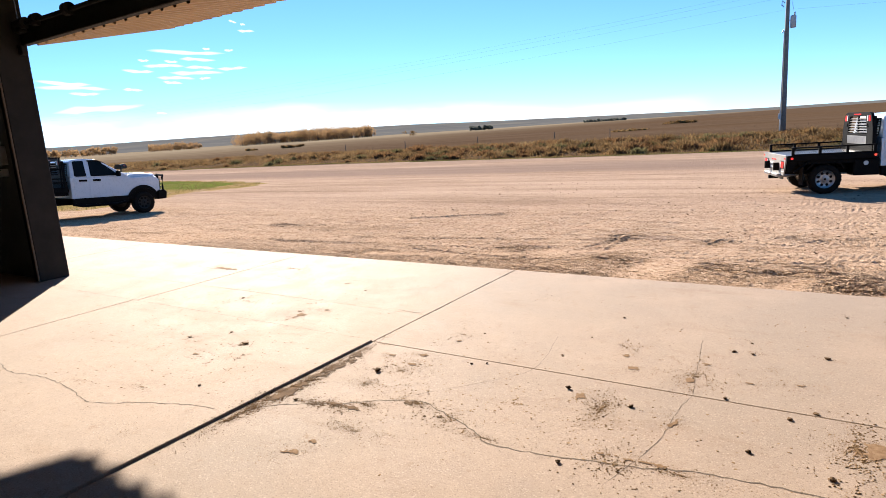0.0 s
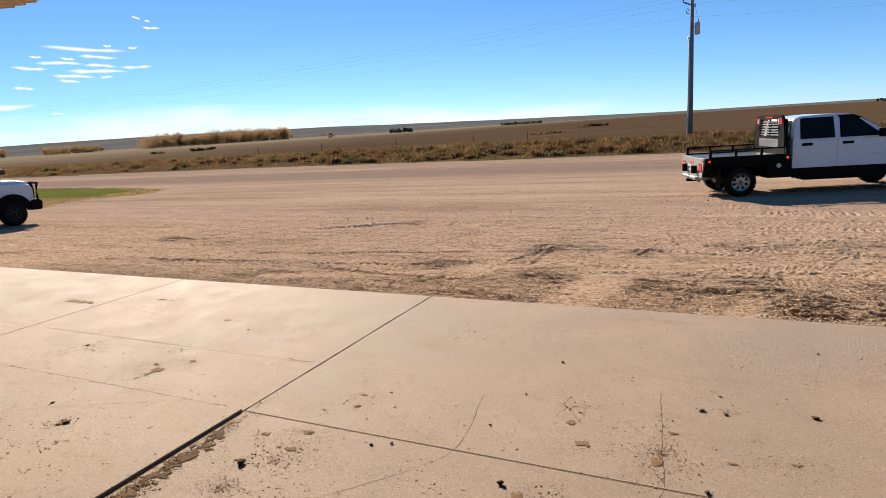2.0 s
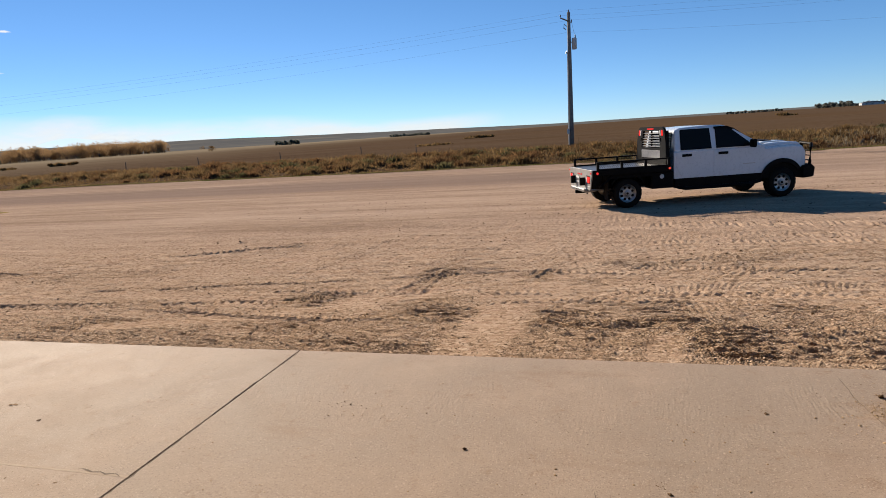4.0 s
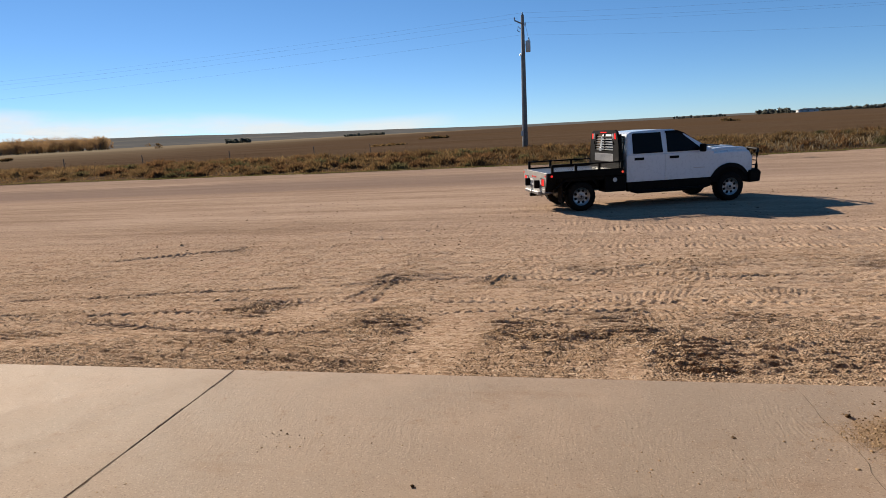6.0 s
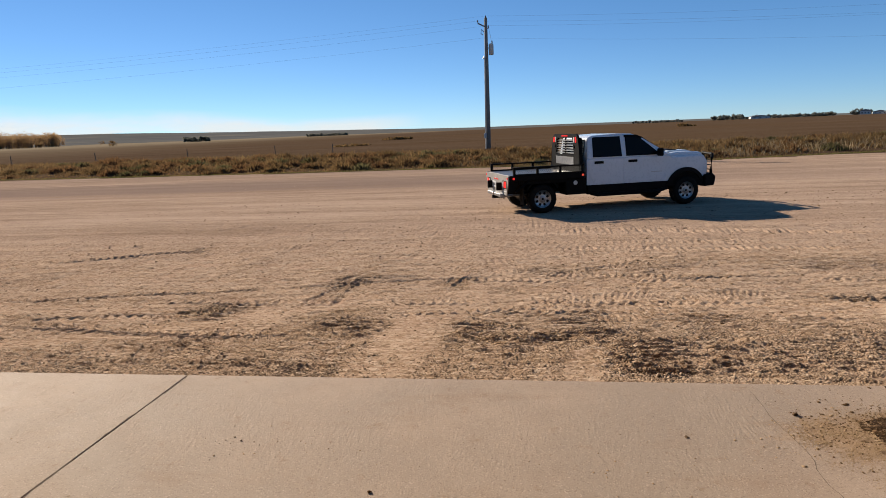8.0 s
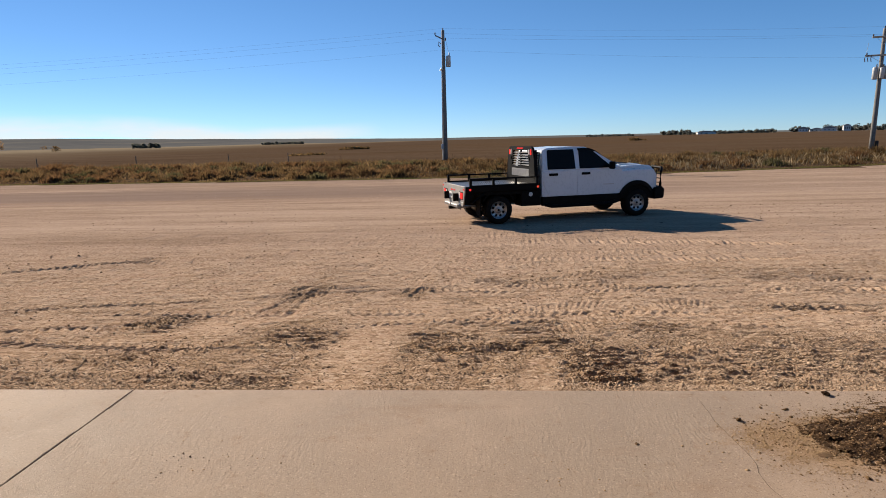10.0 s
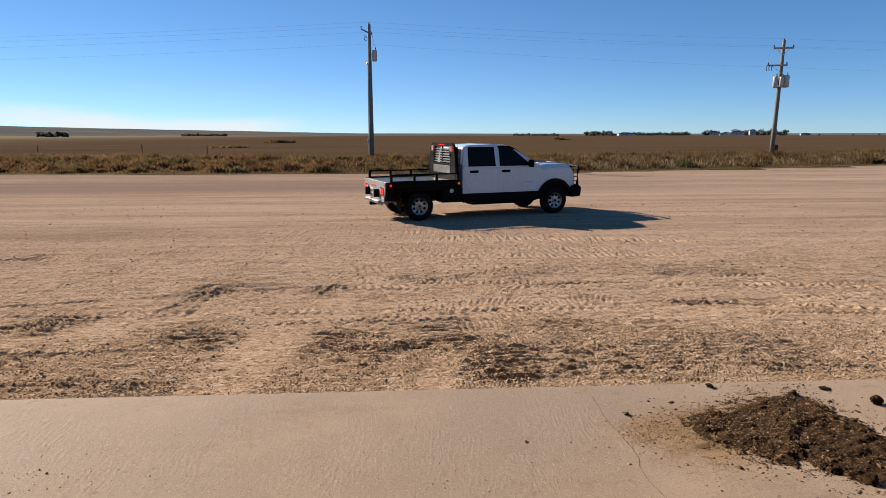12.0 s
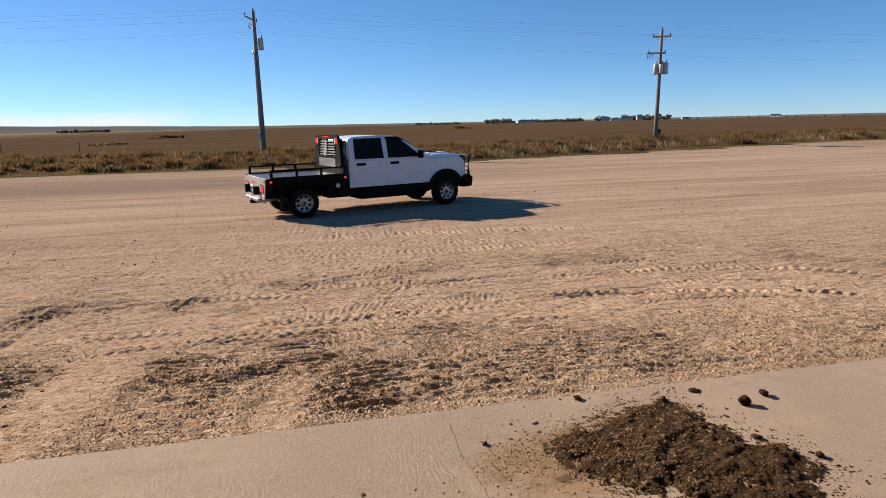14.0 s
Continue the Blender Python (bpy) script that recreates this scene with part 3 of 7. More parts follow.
TRACKS = [
    # the twin ruts dug in beside the pale swath
    track([(0.10, 2.7), (0.13, 3.4), (0.11, 4.1), (0.14, 4.6), (0.2, 4.85)], 0.15, 0.024, 0.10, 0.5, 1, "rut", 0.55),
    track([(-0.26, 2.9), (-0.14, 3.6), (-0.12, 4.3), (-0.09, 4.6), (-0.05, 4.85)], 0.14, 0.020, 0.10, -0.5, 2, "rut", 0.45),
    track([(0.02, 4.48), (0.35, 4.58), (0.8, 4.68), (1.15, 4.78)], 0.32, 0.022, 0.10, 0.5, 3, "slant", 0.7),
    # scrapes of a turning tyre
    track([(1.30, 2.7), (1.38, 3.6), (1.46, 4.4), (1.62, 5.8), (1.84, 7.6)], 0.44, 0.008, 0.07, 0, 4, "scrape", 0.6),
    track([(-0.7, 4.3), (-0.36, 4.9), (-0.09, 5.85), (0.40, 6.8), (0.95, 7.8)], 0.42, 0.008, 0.07, 0, 5, "scrape", 0.5),
    track([(-2.5, 4.6), (-2.15, 5.5), (-1.9, 6.6), (-1.5, 8.0)], 0.40, 0.007, 0.07, 0, 6, "scrape", 0.4),
    track([(1.44, 3.7), (1.54, 4.2), (1.66, 4.85)], 0.13, 0.034, 0.10, 0.5, 7, "rut", 0.8),
    track([(2.05, 3.52), (2.22, 3.72), (2.4, 3.82)], 0.12, 0.028, 0.10, 0.5, 8, "rut", 0.8),
    # long lug tracks that sweep to the east
    track([(1.6, 4.9), (2.3, 5.0), (3.0, 4.77), (3.85, 4.7), (4.9, 4.4)], 0.24, 0.013, 0.105, 0.1, 9, "lug", 0.5),
    track([(2.2, 2.2), (2.45, 2.5), (2.73, 2.94), (3.07, 3.14), (3.44, 3.32), (3.9, 3.45), (4.3, 3.5)], 0.38, 0.015, 0.08, 0.30, 10, "slant", 0.9),
    track([(2.9, 1.85), (3.17, 2.06), (3.49, 2.26), (3.8, 2.58), (4.14, 2.92), (4.61, 3.32), (4.99, 3.5), (5.6, 3.6)], 0.36, 0.015, 0.08, 0.33, 11, "slant", 0.9),
    track([(3.76, 0.35), (3.88, 0.75), (4.08, 1.07), (4.29, 1.30), (4.55, 1.52)], 0.14, 0.055, 0.13, 0.0, 12, "lug", 1.0),
    track([(5.1, 2.15), (5.59, 2.52), (6.02, 2.75), (6.5, 2.86), (7.1, 2.84), (7.55, 2.78), (8.0, 2.55), (8.45, 2.3), (8.9, 1.6)], 0.16, 0.032, 0.13, 0.0, 13, "lug", 0.5),
    track([(6.2, 2.4), (6.9, 2.5), (7.6, 2.4), (8.4, 1.9), (9.2, 1.2)], 0.26, 0.04, 0.10, 0.7, 14, "lug", 0.5),
    track([(7.0, 4.25), (7.7, 4.25), (8.3, 4.15), (8.83, 4.0), (9.46, 3.68), (9.7, 3.38), (9.84, 3.1), (9.98, 2.72), (10.2, 1.9)], 0.24, 0.026, 0.13, 0.2, 15, "lug", 0.8),
    track([(5.4, 4.2), (6.3, 4.25), (7.1, 3.95), (7.9, 3.4), (8.6, 3.05), (9.6, 2.2)], 0.22, 0.011, 0.11, -0.4, 16, "lug", 0.4),
    # tracks of the western yard
    track([(-9.5, 4.5), (-7.5, 5.4), (-5.7, 6.2), (-5.2, 6.4), (-4.68, 6.65), (-4.1, 6.9), (-3.4, 7.1)], 0.28, 0.045, 0.13, 0.4, 17, "lug", 0.8),
    track([(-5.4, 2.9), (-3.3, 3.48), (-2.86, 3.62), (-2.2, 3.71), (-1.5, 3.8), (-0.9, 4.05)], 0.30, 0.03, 0.11, 0.5, 18, "lug", 0.7),
    track([(-9.9, 4.1), (-9.2, 4.2), (-8.1, 4.4), (-7.2, 5.1), (-6.4, 6.0)], 0.22, 0.020, 0.13, -0.5, 19, "rut", 0.3),
    track([(-4.35, 7.15), (-3.9, 7.3), (-3.5, 7.4)], 0.2, 0.026, 0.12, 0.4, 20, "rut", 0.7),
    track([(-1.5, 6.4), (-0.9, 6.6), (-0.3, 6.65)], 0.14, 0.02, 0.12, 0.4, 21, "rut", 0.6),
    track([(3.0, 8.8), (4.2, 8.9), (5.6, 8.5), (6.6, 8.4), (9.0, 8.0)], 0.26, 0.035, 0.13, 0.4, 22, "lug", 0.7),
    track([(-1.0, 10.0), (1.3, 9.55), (4.7, 9.05), (7.0, 8.8)], 0.18, 0.016, 0.13, -0.4, 23, "rut", 0.3),
    track([(2.0, 7.35), (3.6, 7.3), (5.4, 7.35), (7.5, 7.0)], 0.28, 0.03, 0.12, 0.4, 24, "lug", 0.6),
    track([(-1.6, 2.0), (-1.3, 2.4), (-0.95, 3.0)], 0.34, 0.05, 0.10, 0.8, 25, "lug", 0.9),
    track([(-6.5, 1.3), (-4.0, 1.7), (-2.0, 1.5), (-0.2, 1.3), (0.9, 1.55)], 0.26, 0.025, 0.11, 0.5, 26, "lug", 0.35),
    track([(16.0, 30.0), (20.0, 27.0), (25.0, 25.5), (32.0, 25.0)], 0.5, 0.06, 0.5, 0.5, 27),
]

mark = random.Random(77)
for k in range(30):
    x0, y0, way = mark.uniform(-16, 7), 1.6 + 11 * mark.random() ** 1.2, mark.choice((-1, 1)) * mark.uniform(0.0, 0.3)
    bend = mark.uniform(-0.12, 0.12)
    TRACKS.append(track([(x0 + u, y0 + way * u + bend * u * u / 4) for u in (0, 2.0, 4.0, 6.0)], mark.uniform(0.2, 0.3), mark.uniform(0.012, 0.026), 0.125, mark.uniform(-0.7, 0.7), 40 + k))

# worked-up patches of loose, moist soil: centre, half-widths, strength
CHURN = [(2.7, 1.25, 2.2, 1.3, 0.42), (-1.15, 2.5, 0.45, 0.6, 0.8), (0.55, 1.9, 0.7, 1.15, 0.9), (0.1, 0.9, 1.5, 0.5, 0.55), (1.98, 1.45, 0.5, 1.1, 1.0), (3.25, 1.15, 0.85, 1.05, 0.95), (2.5, 0.75, 0.5, 0.5, 0.7),
         (4.85, 0.85, 0.9, 0.6, 0.5), (4.55, 0.16, 0.22, 0.1, 1.2), (6.2, 3.25, 1.1, 0.26, 0.8), (4.2, 2.05, 0.5, 0.35, 0.6), (-2.6, 0.75, 1.5, 0.5, 0.5), (0.0, 4.1, 0.4, 1.1, 0.7), (1.55, 4.3, 0.22, 0.6, 0.8),
         (2.25, 3.7, 0.3, 0.2, 0.8), (3.2, 4.95, 0.5, 0.12, 0.7), (3.9, 4.05, 0.3, 0.1, 0.8), (-3.9, 7.28, 0.5, 0.14, 0.9), (-8.6, 4.3, 0.8, 0.25, 0.7), (-0.9, 6.6, 0.6, 0.1, 0.7), (7.2, 0.75, 1.6, 0.35, 0.35)]
# pale swaths packed hard by a wheel
SWATHS = [([(1.34, -0.1), (1.39, 0.8), (1.36, 1.7), (1.50, 2.55), (1.72, 3.6)], 0.30), ([(2.85, -0.1), (2.82, 0.5), (2.95, 0.95)], 0.13), ([(-2.6, 0.6), (-1.2, 1.5), (-0.3, 2.4), (0.5, 3.4)], 0.2)]


def spline(points, step=0.05):
    p = np.array([points[0], *points, points[-1]], float)
    out = []
    for a, b, c, d in zip(p, p[1:], p[2:], p[3:]):
        k = max(2, int(np.linalg.norm(c - b) / step))
        u = np.linspace(0, 1, k, endpoint=False)[:, None]
        out.append(0.5 * (2 * b + (c - a) * u + (2 * a - 5 * b + 4 * c - d) * u**2 + (3 * b - a - 3 * c + d) * u**3))
    return np.concatenate(out)


def swath_at(x, y):
    out = np.zeros_like(x)
    for pts, half in SWATHS:
        s = spline(pts, 0.2)
        lo, hi = s.min(0) - 0.6, s.max(0) + 0.6
        idx = np.nonzero((x > lo[0]) & (x < hi[0]) & (y > lo[1]) & (y < hi[1]))[0]
        if len(idx):
            q = np.stack([x[idx], y[idx]], 1)
            d = np.sqrt(((q[:, None] - s[None]) ** 2).sum(-1).min(1)) + 0.3 * half * 2 * fbm(x[idx], y[idx], 3.0, 2, 91)
            out[idx] = np.maximum(out[idx], smooth01((half * 1.25 - d) / (half * 0.5)))
    return out


def loose_soil(x, y):
    """How churned and loose the yard's gravel lies, 0 to 1."""
    shape = np.shape(x)
    x, y = np.asarray(x, float).ravel(), np.asarray(y, float).ravel()
    rag = fbm(x, y, 1.6, 4, 43, 0.65)
    fine = fbm(x * 0.7, y, 5.0, 3, 45, 0.7)
    out = np.zeros_like(x)
    for cx, cy, rx, ry, k in CHURN:
        d = np.hypot((x - cx) / rx, (y - cy) / ry)
        out = np.maximum(out, k * smooth01((1.15 - d + 1.5 * rag + 1.1 * fine) / 0.8))
    edge = smooth01((0.5 - y) / 0.5) * 0.3
    far = 0.4 * smooth01((fbm(x * 0.3, y, 0.5, 4, 47, 0.6) - 0.08) / 0.14) * smooth01((18 - y) / 8)
    out = np.maximum(out, np.maximum(edge, far)) * (1 - 0.9 * swath_at(x, y))
    return np.clip(out, 0, 1).reshape(shape)


def grain(x, y):
    """Tyre ruts, churned lumps and ripples in the yard."""
    x, y = np.asarray(x, float).ravel(), np.asarray(y, float).ravel()
    z = np.zeros_like(x)
    near = smooth01((16 - y) / 8) * smooth01(y / 0.35) * smooth01((24 - np.abs(x - 2)) / 8)
    packed = 1 - 0.8 * swath_at(x, y)
    z += near * (0.05 * fbm(x, y, 0.9, 4, 2) + packed * 0.014 * fbm(x, y, 7.0, 3, 8))
    z += near * packed * (0.034 * fbm(x * 0.22, y, 4.0, 3, 14) + 0.022 * fbm(x * 0.5, y, 14.0, 2, 16))
    soil = loose_soil(x, y) * near
    turn = 0.5 * np.sin(x * 0.9 + 1.7 * fbm(x, y, 0.6, 2, 51) * 6)
    z += soil * 0.027 * np.sin(6.283 * (y + 0.12 * x + 0.10 * turn) / 0.10 + 4 * fbm(x, y, 0.8, 3, 53)) * smooth01((fbm(x, y, 1.1, 2, 57) + 0.16) / 0.25)
    z += soil * (0.046 * fbm(x, y, 8.0, 4, 59, 0.75) + 0.03 * fbm(x, y, 3.0, 2, 60))
    # pebbly roughness by the slab, strongest in the east
    rough = smooth01((2.6 - y) / 1.6) * (0.45 + 0.55 * smooth01((x - 1.5) / 2))
    z += near * packed * rough * 0.022 * fbm(x, y, 20.0, 2, 63, 0.8)
    for t in TRACKS:
        s = spline(t["p"])
        lo, hi = s.min(0) - 0.5, s.max(0) + 0.5
        idx = np.nonzero((x > lo[0]) & (x < hi[0]) & (y > lo[1]) & (y < hi[1]))[0]
        along = np.r_[0, np.cumsum(np.linalg.norm(np.diff(s, axis=0), axis=1))]
        way = np.gradient(s, axis=0)
        way /= np.linalg.norm(way, axis=1)[:, None] + 1e-9
        for part_idx in np.array_split(idx, max(1, len(idx) // 6000)):
            if not len(part_idx):
                continue
            q = np.stack([x[part_idx], y[part_idx]], 1)
            dd = ((q[:, None] - s[None]) ** 2).sum(-1)
            k = dd.argmin(1)
            off = q - s[k]
            across = off[:, 0] * way[k, 1] - off[:, 1] * way[k, 0]
            run = along[k] + (off * way[k]).sum(1)
            a = np.abs(across) / (t["w"] / 2)
            ends = smooth01(run / 0.5) * smooth01((along[-1] - run) / 0.5)
            patchy = smooth01((fbm(run, run * 0 + t["seed"], 1.3, 2, t["seed"]) + 0.14) / 0.28)
            lug = ((run + (across if t["kind"] == "slant" else np.abs(across)) * t["s"] * 2) / t["l"]) % 1.0
            lug = 0.5 * np.clip(1.5 * np.sin(6.283 * lug), -1, 1)
            inside = smooth01((1.12 - a) / 0.25)
            if t["kind"] == "scrape":
                bed = inside * 0.6 * np.sin(6.283 * across / t["l"] + 3 * fbm(run, across * 6, 1.1, 2, t["seed"])) * smooth01((fbm(across * 9, run * 0.8, 1.0, 2, t["seed"] + 5) + 0.25) / 0.3)
            elif t["kind"] == "rut":
                bed = -inside * (0.75 - 0.5 * lug) * (0.55 + 1.6 * fbm(run, across * 3, 4.0, 3, t["seed"] + 9))
            else:
                bed = -inside * (0.10 - 0.75 * lug)
            berm = {"scrape": 0.1, "rut": 0.16}.get(t["kind"], 0.07) * np.exp(-(((a - 1.35) / 0.28) ** 2))
            z[part_idx] += near[part_idx].clip(0.3) * ends * (t["solid"] + (1 - t["solid"]) * patchy) * 1.5 * t["d"] * (bed + berm)
    return z


def lie(x, y):
    return float(broad(x, y) + grain(x, y)[0])


# ---- ground ----
def spaced(inner0, inner1, step, grow, far):
    mid = list(np.arange(inner0, inner1 + 1e-6, step))
    out, d = [], step
    v = inner1
    while v < far:
        d *= grow
        v += d
        out.append(v)
    return mid, out


def lawn_bank(y):
    """How far east the roadside lawn reaches."""
    return np.interp(y, [2.0, 4.0, 6.5, 9.0, 12.0, 14.0, 16.5, 17.5, 19.0, 20.5], [-60, -24.0, -21.6, -22.6, -24.0, -22.6, -23.0, -26.0, -33.0, -70.0])


def build_ground():
    mid, right = spaced(-5.5, 9.5, 0.0235, 1.05, 4300)
    left = [4.0 - v for v in spaced(-5.5, 9.5, 0.0235, 1.03, 4300)[1]][::-1]
    xs = np.array([v for v in left] + mid + right)
    y_near, y_far = spaced(0.0, 5.2, 0.021, 1.033, 4300)
    ys = np.array([-80, -50, -25, -10, -4, -1.5, -0.6, -0.15] + y_near + y_far)
    gx, gy = np.meshgrid(xs, ys)
    x, y = gx.ravel(), gy.ravel()
    z = broad(x, y) + grain(x, y)
    z = np.where(y < -0.01, np.minimum(z, -0.2), z)
    n, m = len(xs), len(ys)
    i = (np.arange(m - 1)[:, None] * n + np.arange(n - 1)[None]).ravel()
    faces = np.stack([i, i + 1, i + n + 1, i + n], 1)
    me = bpy.data.meshes.new("ground")
    me.vertices.add(len(x))
    me.vertices.foreach_set("co", np.stack([x, y, z], 1).ravel())
    me.loops.add(faces.size)
    me.loops.foreach_set("vertex_index", faces.ravel())
    me.polygons.add(len(faces))
    me.polygons.foreach_set("loop_start", np.arange(0, faces.size, 4))
    me.polygons.foreach_set("use_smooth", np.ones(len(faces), bool))
    cx, cy = x[faces].mean(1), y[faces].mean(1)
    edge = np.interp(cx, [-60, -34, -15, 9, 18, 35, 60], [32.5, 33.2, 31.6, 30.6, 32.6, 35.0, 37.5]) + 0.7 * fbm(cx, cy, 0.8, 2, 4)
    slot = np.where(cy > edge, 1, 0)
    # Ground beyond 1150 m takes the haze-greyed hill colour.
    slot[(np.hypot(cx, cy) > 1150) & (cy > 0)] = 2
    bank = lawn_bank(cy) + 2.2 * fbm(cx, cy, 0.5, 4, 6)
    turf = (cx < bank) & (cy > 2.0) & (cy < 20.4)
    slot[turf] = 3
    slot[turf & ((cy < 13.8 + 1.5 * fbm(cx, cy, 0.4, 3, 7)) | (cx > bank - 2.5))] = 4
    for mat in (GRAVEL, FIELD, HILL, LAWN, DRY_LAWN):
        me.materials.append(mat)
    me.polygons.foreach_set("material_index", slot)
    me.update()
    me.validate()
    me.attributes.new("loose_soil", "FLOAT", "POINT").data.foreach_set("value", loose_soil(x, y).astype(np.float32))
    return tagged(new("ground", me), "tan gravel yard with tyre ruts, running into dry grassland", "ground", kind="structure")


build_ground()


def pebbles(name, x, y, z, size, seed, label, material=None, category="gravel", flat=1.0):
    rnd = np.random.RandomState(seed)
    base = np.array([(1, 0, 0), (0, 1, 0), (-1, 0, 0), (0, -1, 0), (0, 0, 1), (0.7, 0.7, 0.45), (-0.7, -0.7, 0.45)], float)
    tri = np.array([(0, 5, 4), (0, 1, 5), (1, 4, 5), (1, 2, 4), (2, 6, 4), (2, 3, 6), (3, 4, 6), (3, 0, 4)])
    n = len(x)
    q = rnd.uniform(0, 6.283, n)
    v = base[None] * size[:, None, None] * rnd.uniform(0.65, 1.25, (n, 7, 1)) * np.stack([np.ones(n), rnd.uniform(0.6, 1, n), flat * rnd.uniform(0.5, 0.9, n)], 1)[:, None]
    c, s = np.cos(q)[:, None], np.sin(q)[:, None]
    vx, vy = v[..., 0] * c - v[..., 1] * s, v[..., 0] * s + v[..., 1] * c
    verts = np.stack([vx + x[:, None], vy + y[:, None], v[..., 2] + z[:, None] - size[:, None] * 0.1], 2).reshape(-1, 3)
    faces = (tri[None] + (np.arange(n) * 7)[:, None, None]).reshape(-1, 3)
    me = bpy.data.meshes.new(name)
    me.vertices.add(len(verts))
    me.vertices.foreach_set("co", verts.ravel())
    me.loops.add(faces.size)
    me.loops.foreach_set("vertex_index", faces.ravel())
    me.polygons.add(len(faces))
    me.polygons.foreach_set("loop_start", np.arange(0, faces.size, 3))
    me.materials.append(material or PEBBLE)
    me.update()
    me.validate()
    return tagged(new(name, me), label, category, kind="stuff")


# ---- concrete apron and shop floor ----
slab = tagged(new("pavement"), "weathered tan concrete apron slabs with joints and cracks", "pavement", kind="structure")
PANELS = []
for x0, x1 in ((-18, -12), (-12, -7.5), (-7.5, -3.5), (-3.5, 0)):
    for y0, y1 in ((-1.86, 0), (-2.65, -1.86), (-5.6, -2.65), (-10.5, -5.6), (-16.2, -10.5)):
        PANELS.append((x0, x1, y0, y1, 0.016 if (y1 <= -2.65 and x1 <= 0) else 0.0))
for x0, x1 in ((0, 8), (8, 12.5), (12.5, 17)):
    for y0, y1 in ((-2.65, 0), (-5.6, -2.65), (-10.5, -5.6), (-16.2, -10.5)):
        PANELS.append((x0, x1, y0, y1, 0.0))


def slab_panel(x0, x1, y0, y1, lift):
    gap = 0.003
    bm = block((x0 + gap, y0 + gap, -0.16), (x1 - gap, y1 - (gap if y1 < 0 else 0), lift), 0.004)
    ob = part("panel", bm, CONCRETE, slab)
    return ob


for k, (xa, xb, y) in enumerate(((-18, 17, -2.65), (-18, 17, -5.6))):
    part("joint_fill", block((xa, y - 0.0028, -0.10), (xb, y + 0.0028, -0.0012)), JOINT, slab)


# Flush pale strip: the sunlit lip of this joint, painted as a highlight.
part("joint_fill", block((-18, -1.8675, -0.10), (-0.004, -1.8525, 0.0005)), LIT_JOINT, slab, "joint strip painted pale for its sunlit edge")


def ribbon(points, width, z, seed, material, name, parent):
    """A ragged thin fill along a line on the concrete."""
    rnd = random.Random(seed)
    s = spline(points, 0.04)
    way = np.gradient(s, axis=0)
    way /= np.linalg.norm(way, axis=1)[:, None] + 1e-9
    verts, faces = [], []
    for k, (p, w) in enumerate(zip(s, way)):
        jit = rnd.uniform(-1, 1) * width * 1.6
        half = width * (0.25 + 0.75 * rnd.random()) * min(1.0, k / 4 + 0.2, (len(s) - k) / 4)
        side = np.array([-w[1], w[0]])
        a, b = p + side * (half + jit), p - side * (half - jit)
        verts += [(*a, z), (*b, z)]
        if k:
            faces.append((2 * k - 2, 2 * k - 1, 2 * k + 1, 2 * k))
    ob = new(name, raw(name, verts, faces, [material]))
    ob.parent = parent
    return ob


for k, (pts, w, z) in enumerate((
    ([(-3.5, -4.0), (-2.9, -4.25), (-2.32, -4.39), (-1.9, -4.33), (-1.46, -4.35), (-1.04, -4.41), (-0.7, -4.27), (-0.38, -4.15), (-0.05, -4.08)], 0.0077, 0.0174),
    ([(0.05, -4.0), (0.22, -3.84), (0.58, -3.65), (0.76, -3.52), (1.01, -3.42), (1.19, -3.47), (1.5, -3.6), (1.7, -3.69), (2.34, -3.59), (2.7, -3.49), (3.3, -3.46), (3.8, -3.6)], 0.0088, 0.0014),
    ([(1.34, -1.94), (1.38, -2.15), (1.42, -2.34), (1.44, -2.66), (1.32, -2.89), (1.04, -3.22), (0.8, -3.5)], 0.0033, 0.0014),
    ([(2.36, -1.6), (2.39, -1.88), (2.42, -2.1), (2.44, -2.33), (2.48, -2.63), (2.45, -2.86), (2.43, -3.3), (2.29, -3.86)], 0.0033, 0.0014),
    ([(-3.3, -2.62), (-2.9, -2.3), (-2.2, -2.05), (-1.2, -1.9)], 0.0022, 0.0014),
    ([(3.80, -0.02), (3.80, -0.3), (3.79, -0.45), (3.82, -0.87), (3.79, -1.1), (3.86, -1.6), (3.82, -2.3)], 0.0032, 0.0014),
    ([(6.6, -0.05), (6.7, -0.25), (6.55, -0.45), (6.8, -0.9)], 0.0028, 0.0014),
    ([(0.02, -0.05), (-0.01, -0.8), (0.01, -1.6), (0.0, -2.6)], 0.0055, 0.0014),
    ([(-1.9, -3.4), (-1.2, -3.0), (-0.6, -2.75)], 0.0022, 0.0174),
    ([(-9.0, -2.657), (-5.0, -2.658), (-2.0, -2.657), (-0.9, -2.658), (-0.08, -2.657)], 0.0045, 0.0172),
    ([(-0.36, -1.83), (-0.2, -1.845), (-0.02, -1.86)], 0.012, 0.0016),
    ([(-3.2, -1.862), (-2.2, -1.858), (-1.4, -1.861)], 0.003, 0.0016),
)):
    ribbon(pts, w * 0.6, z, 40 + k, CRACK, "crack", slab)


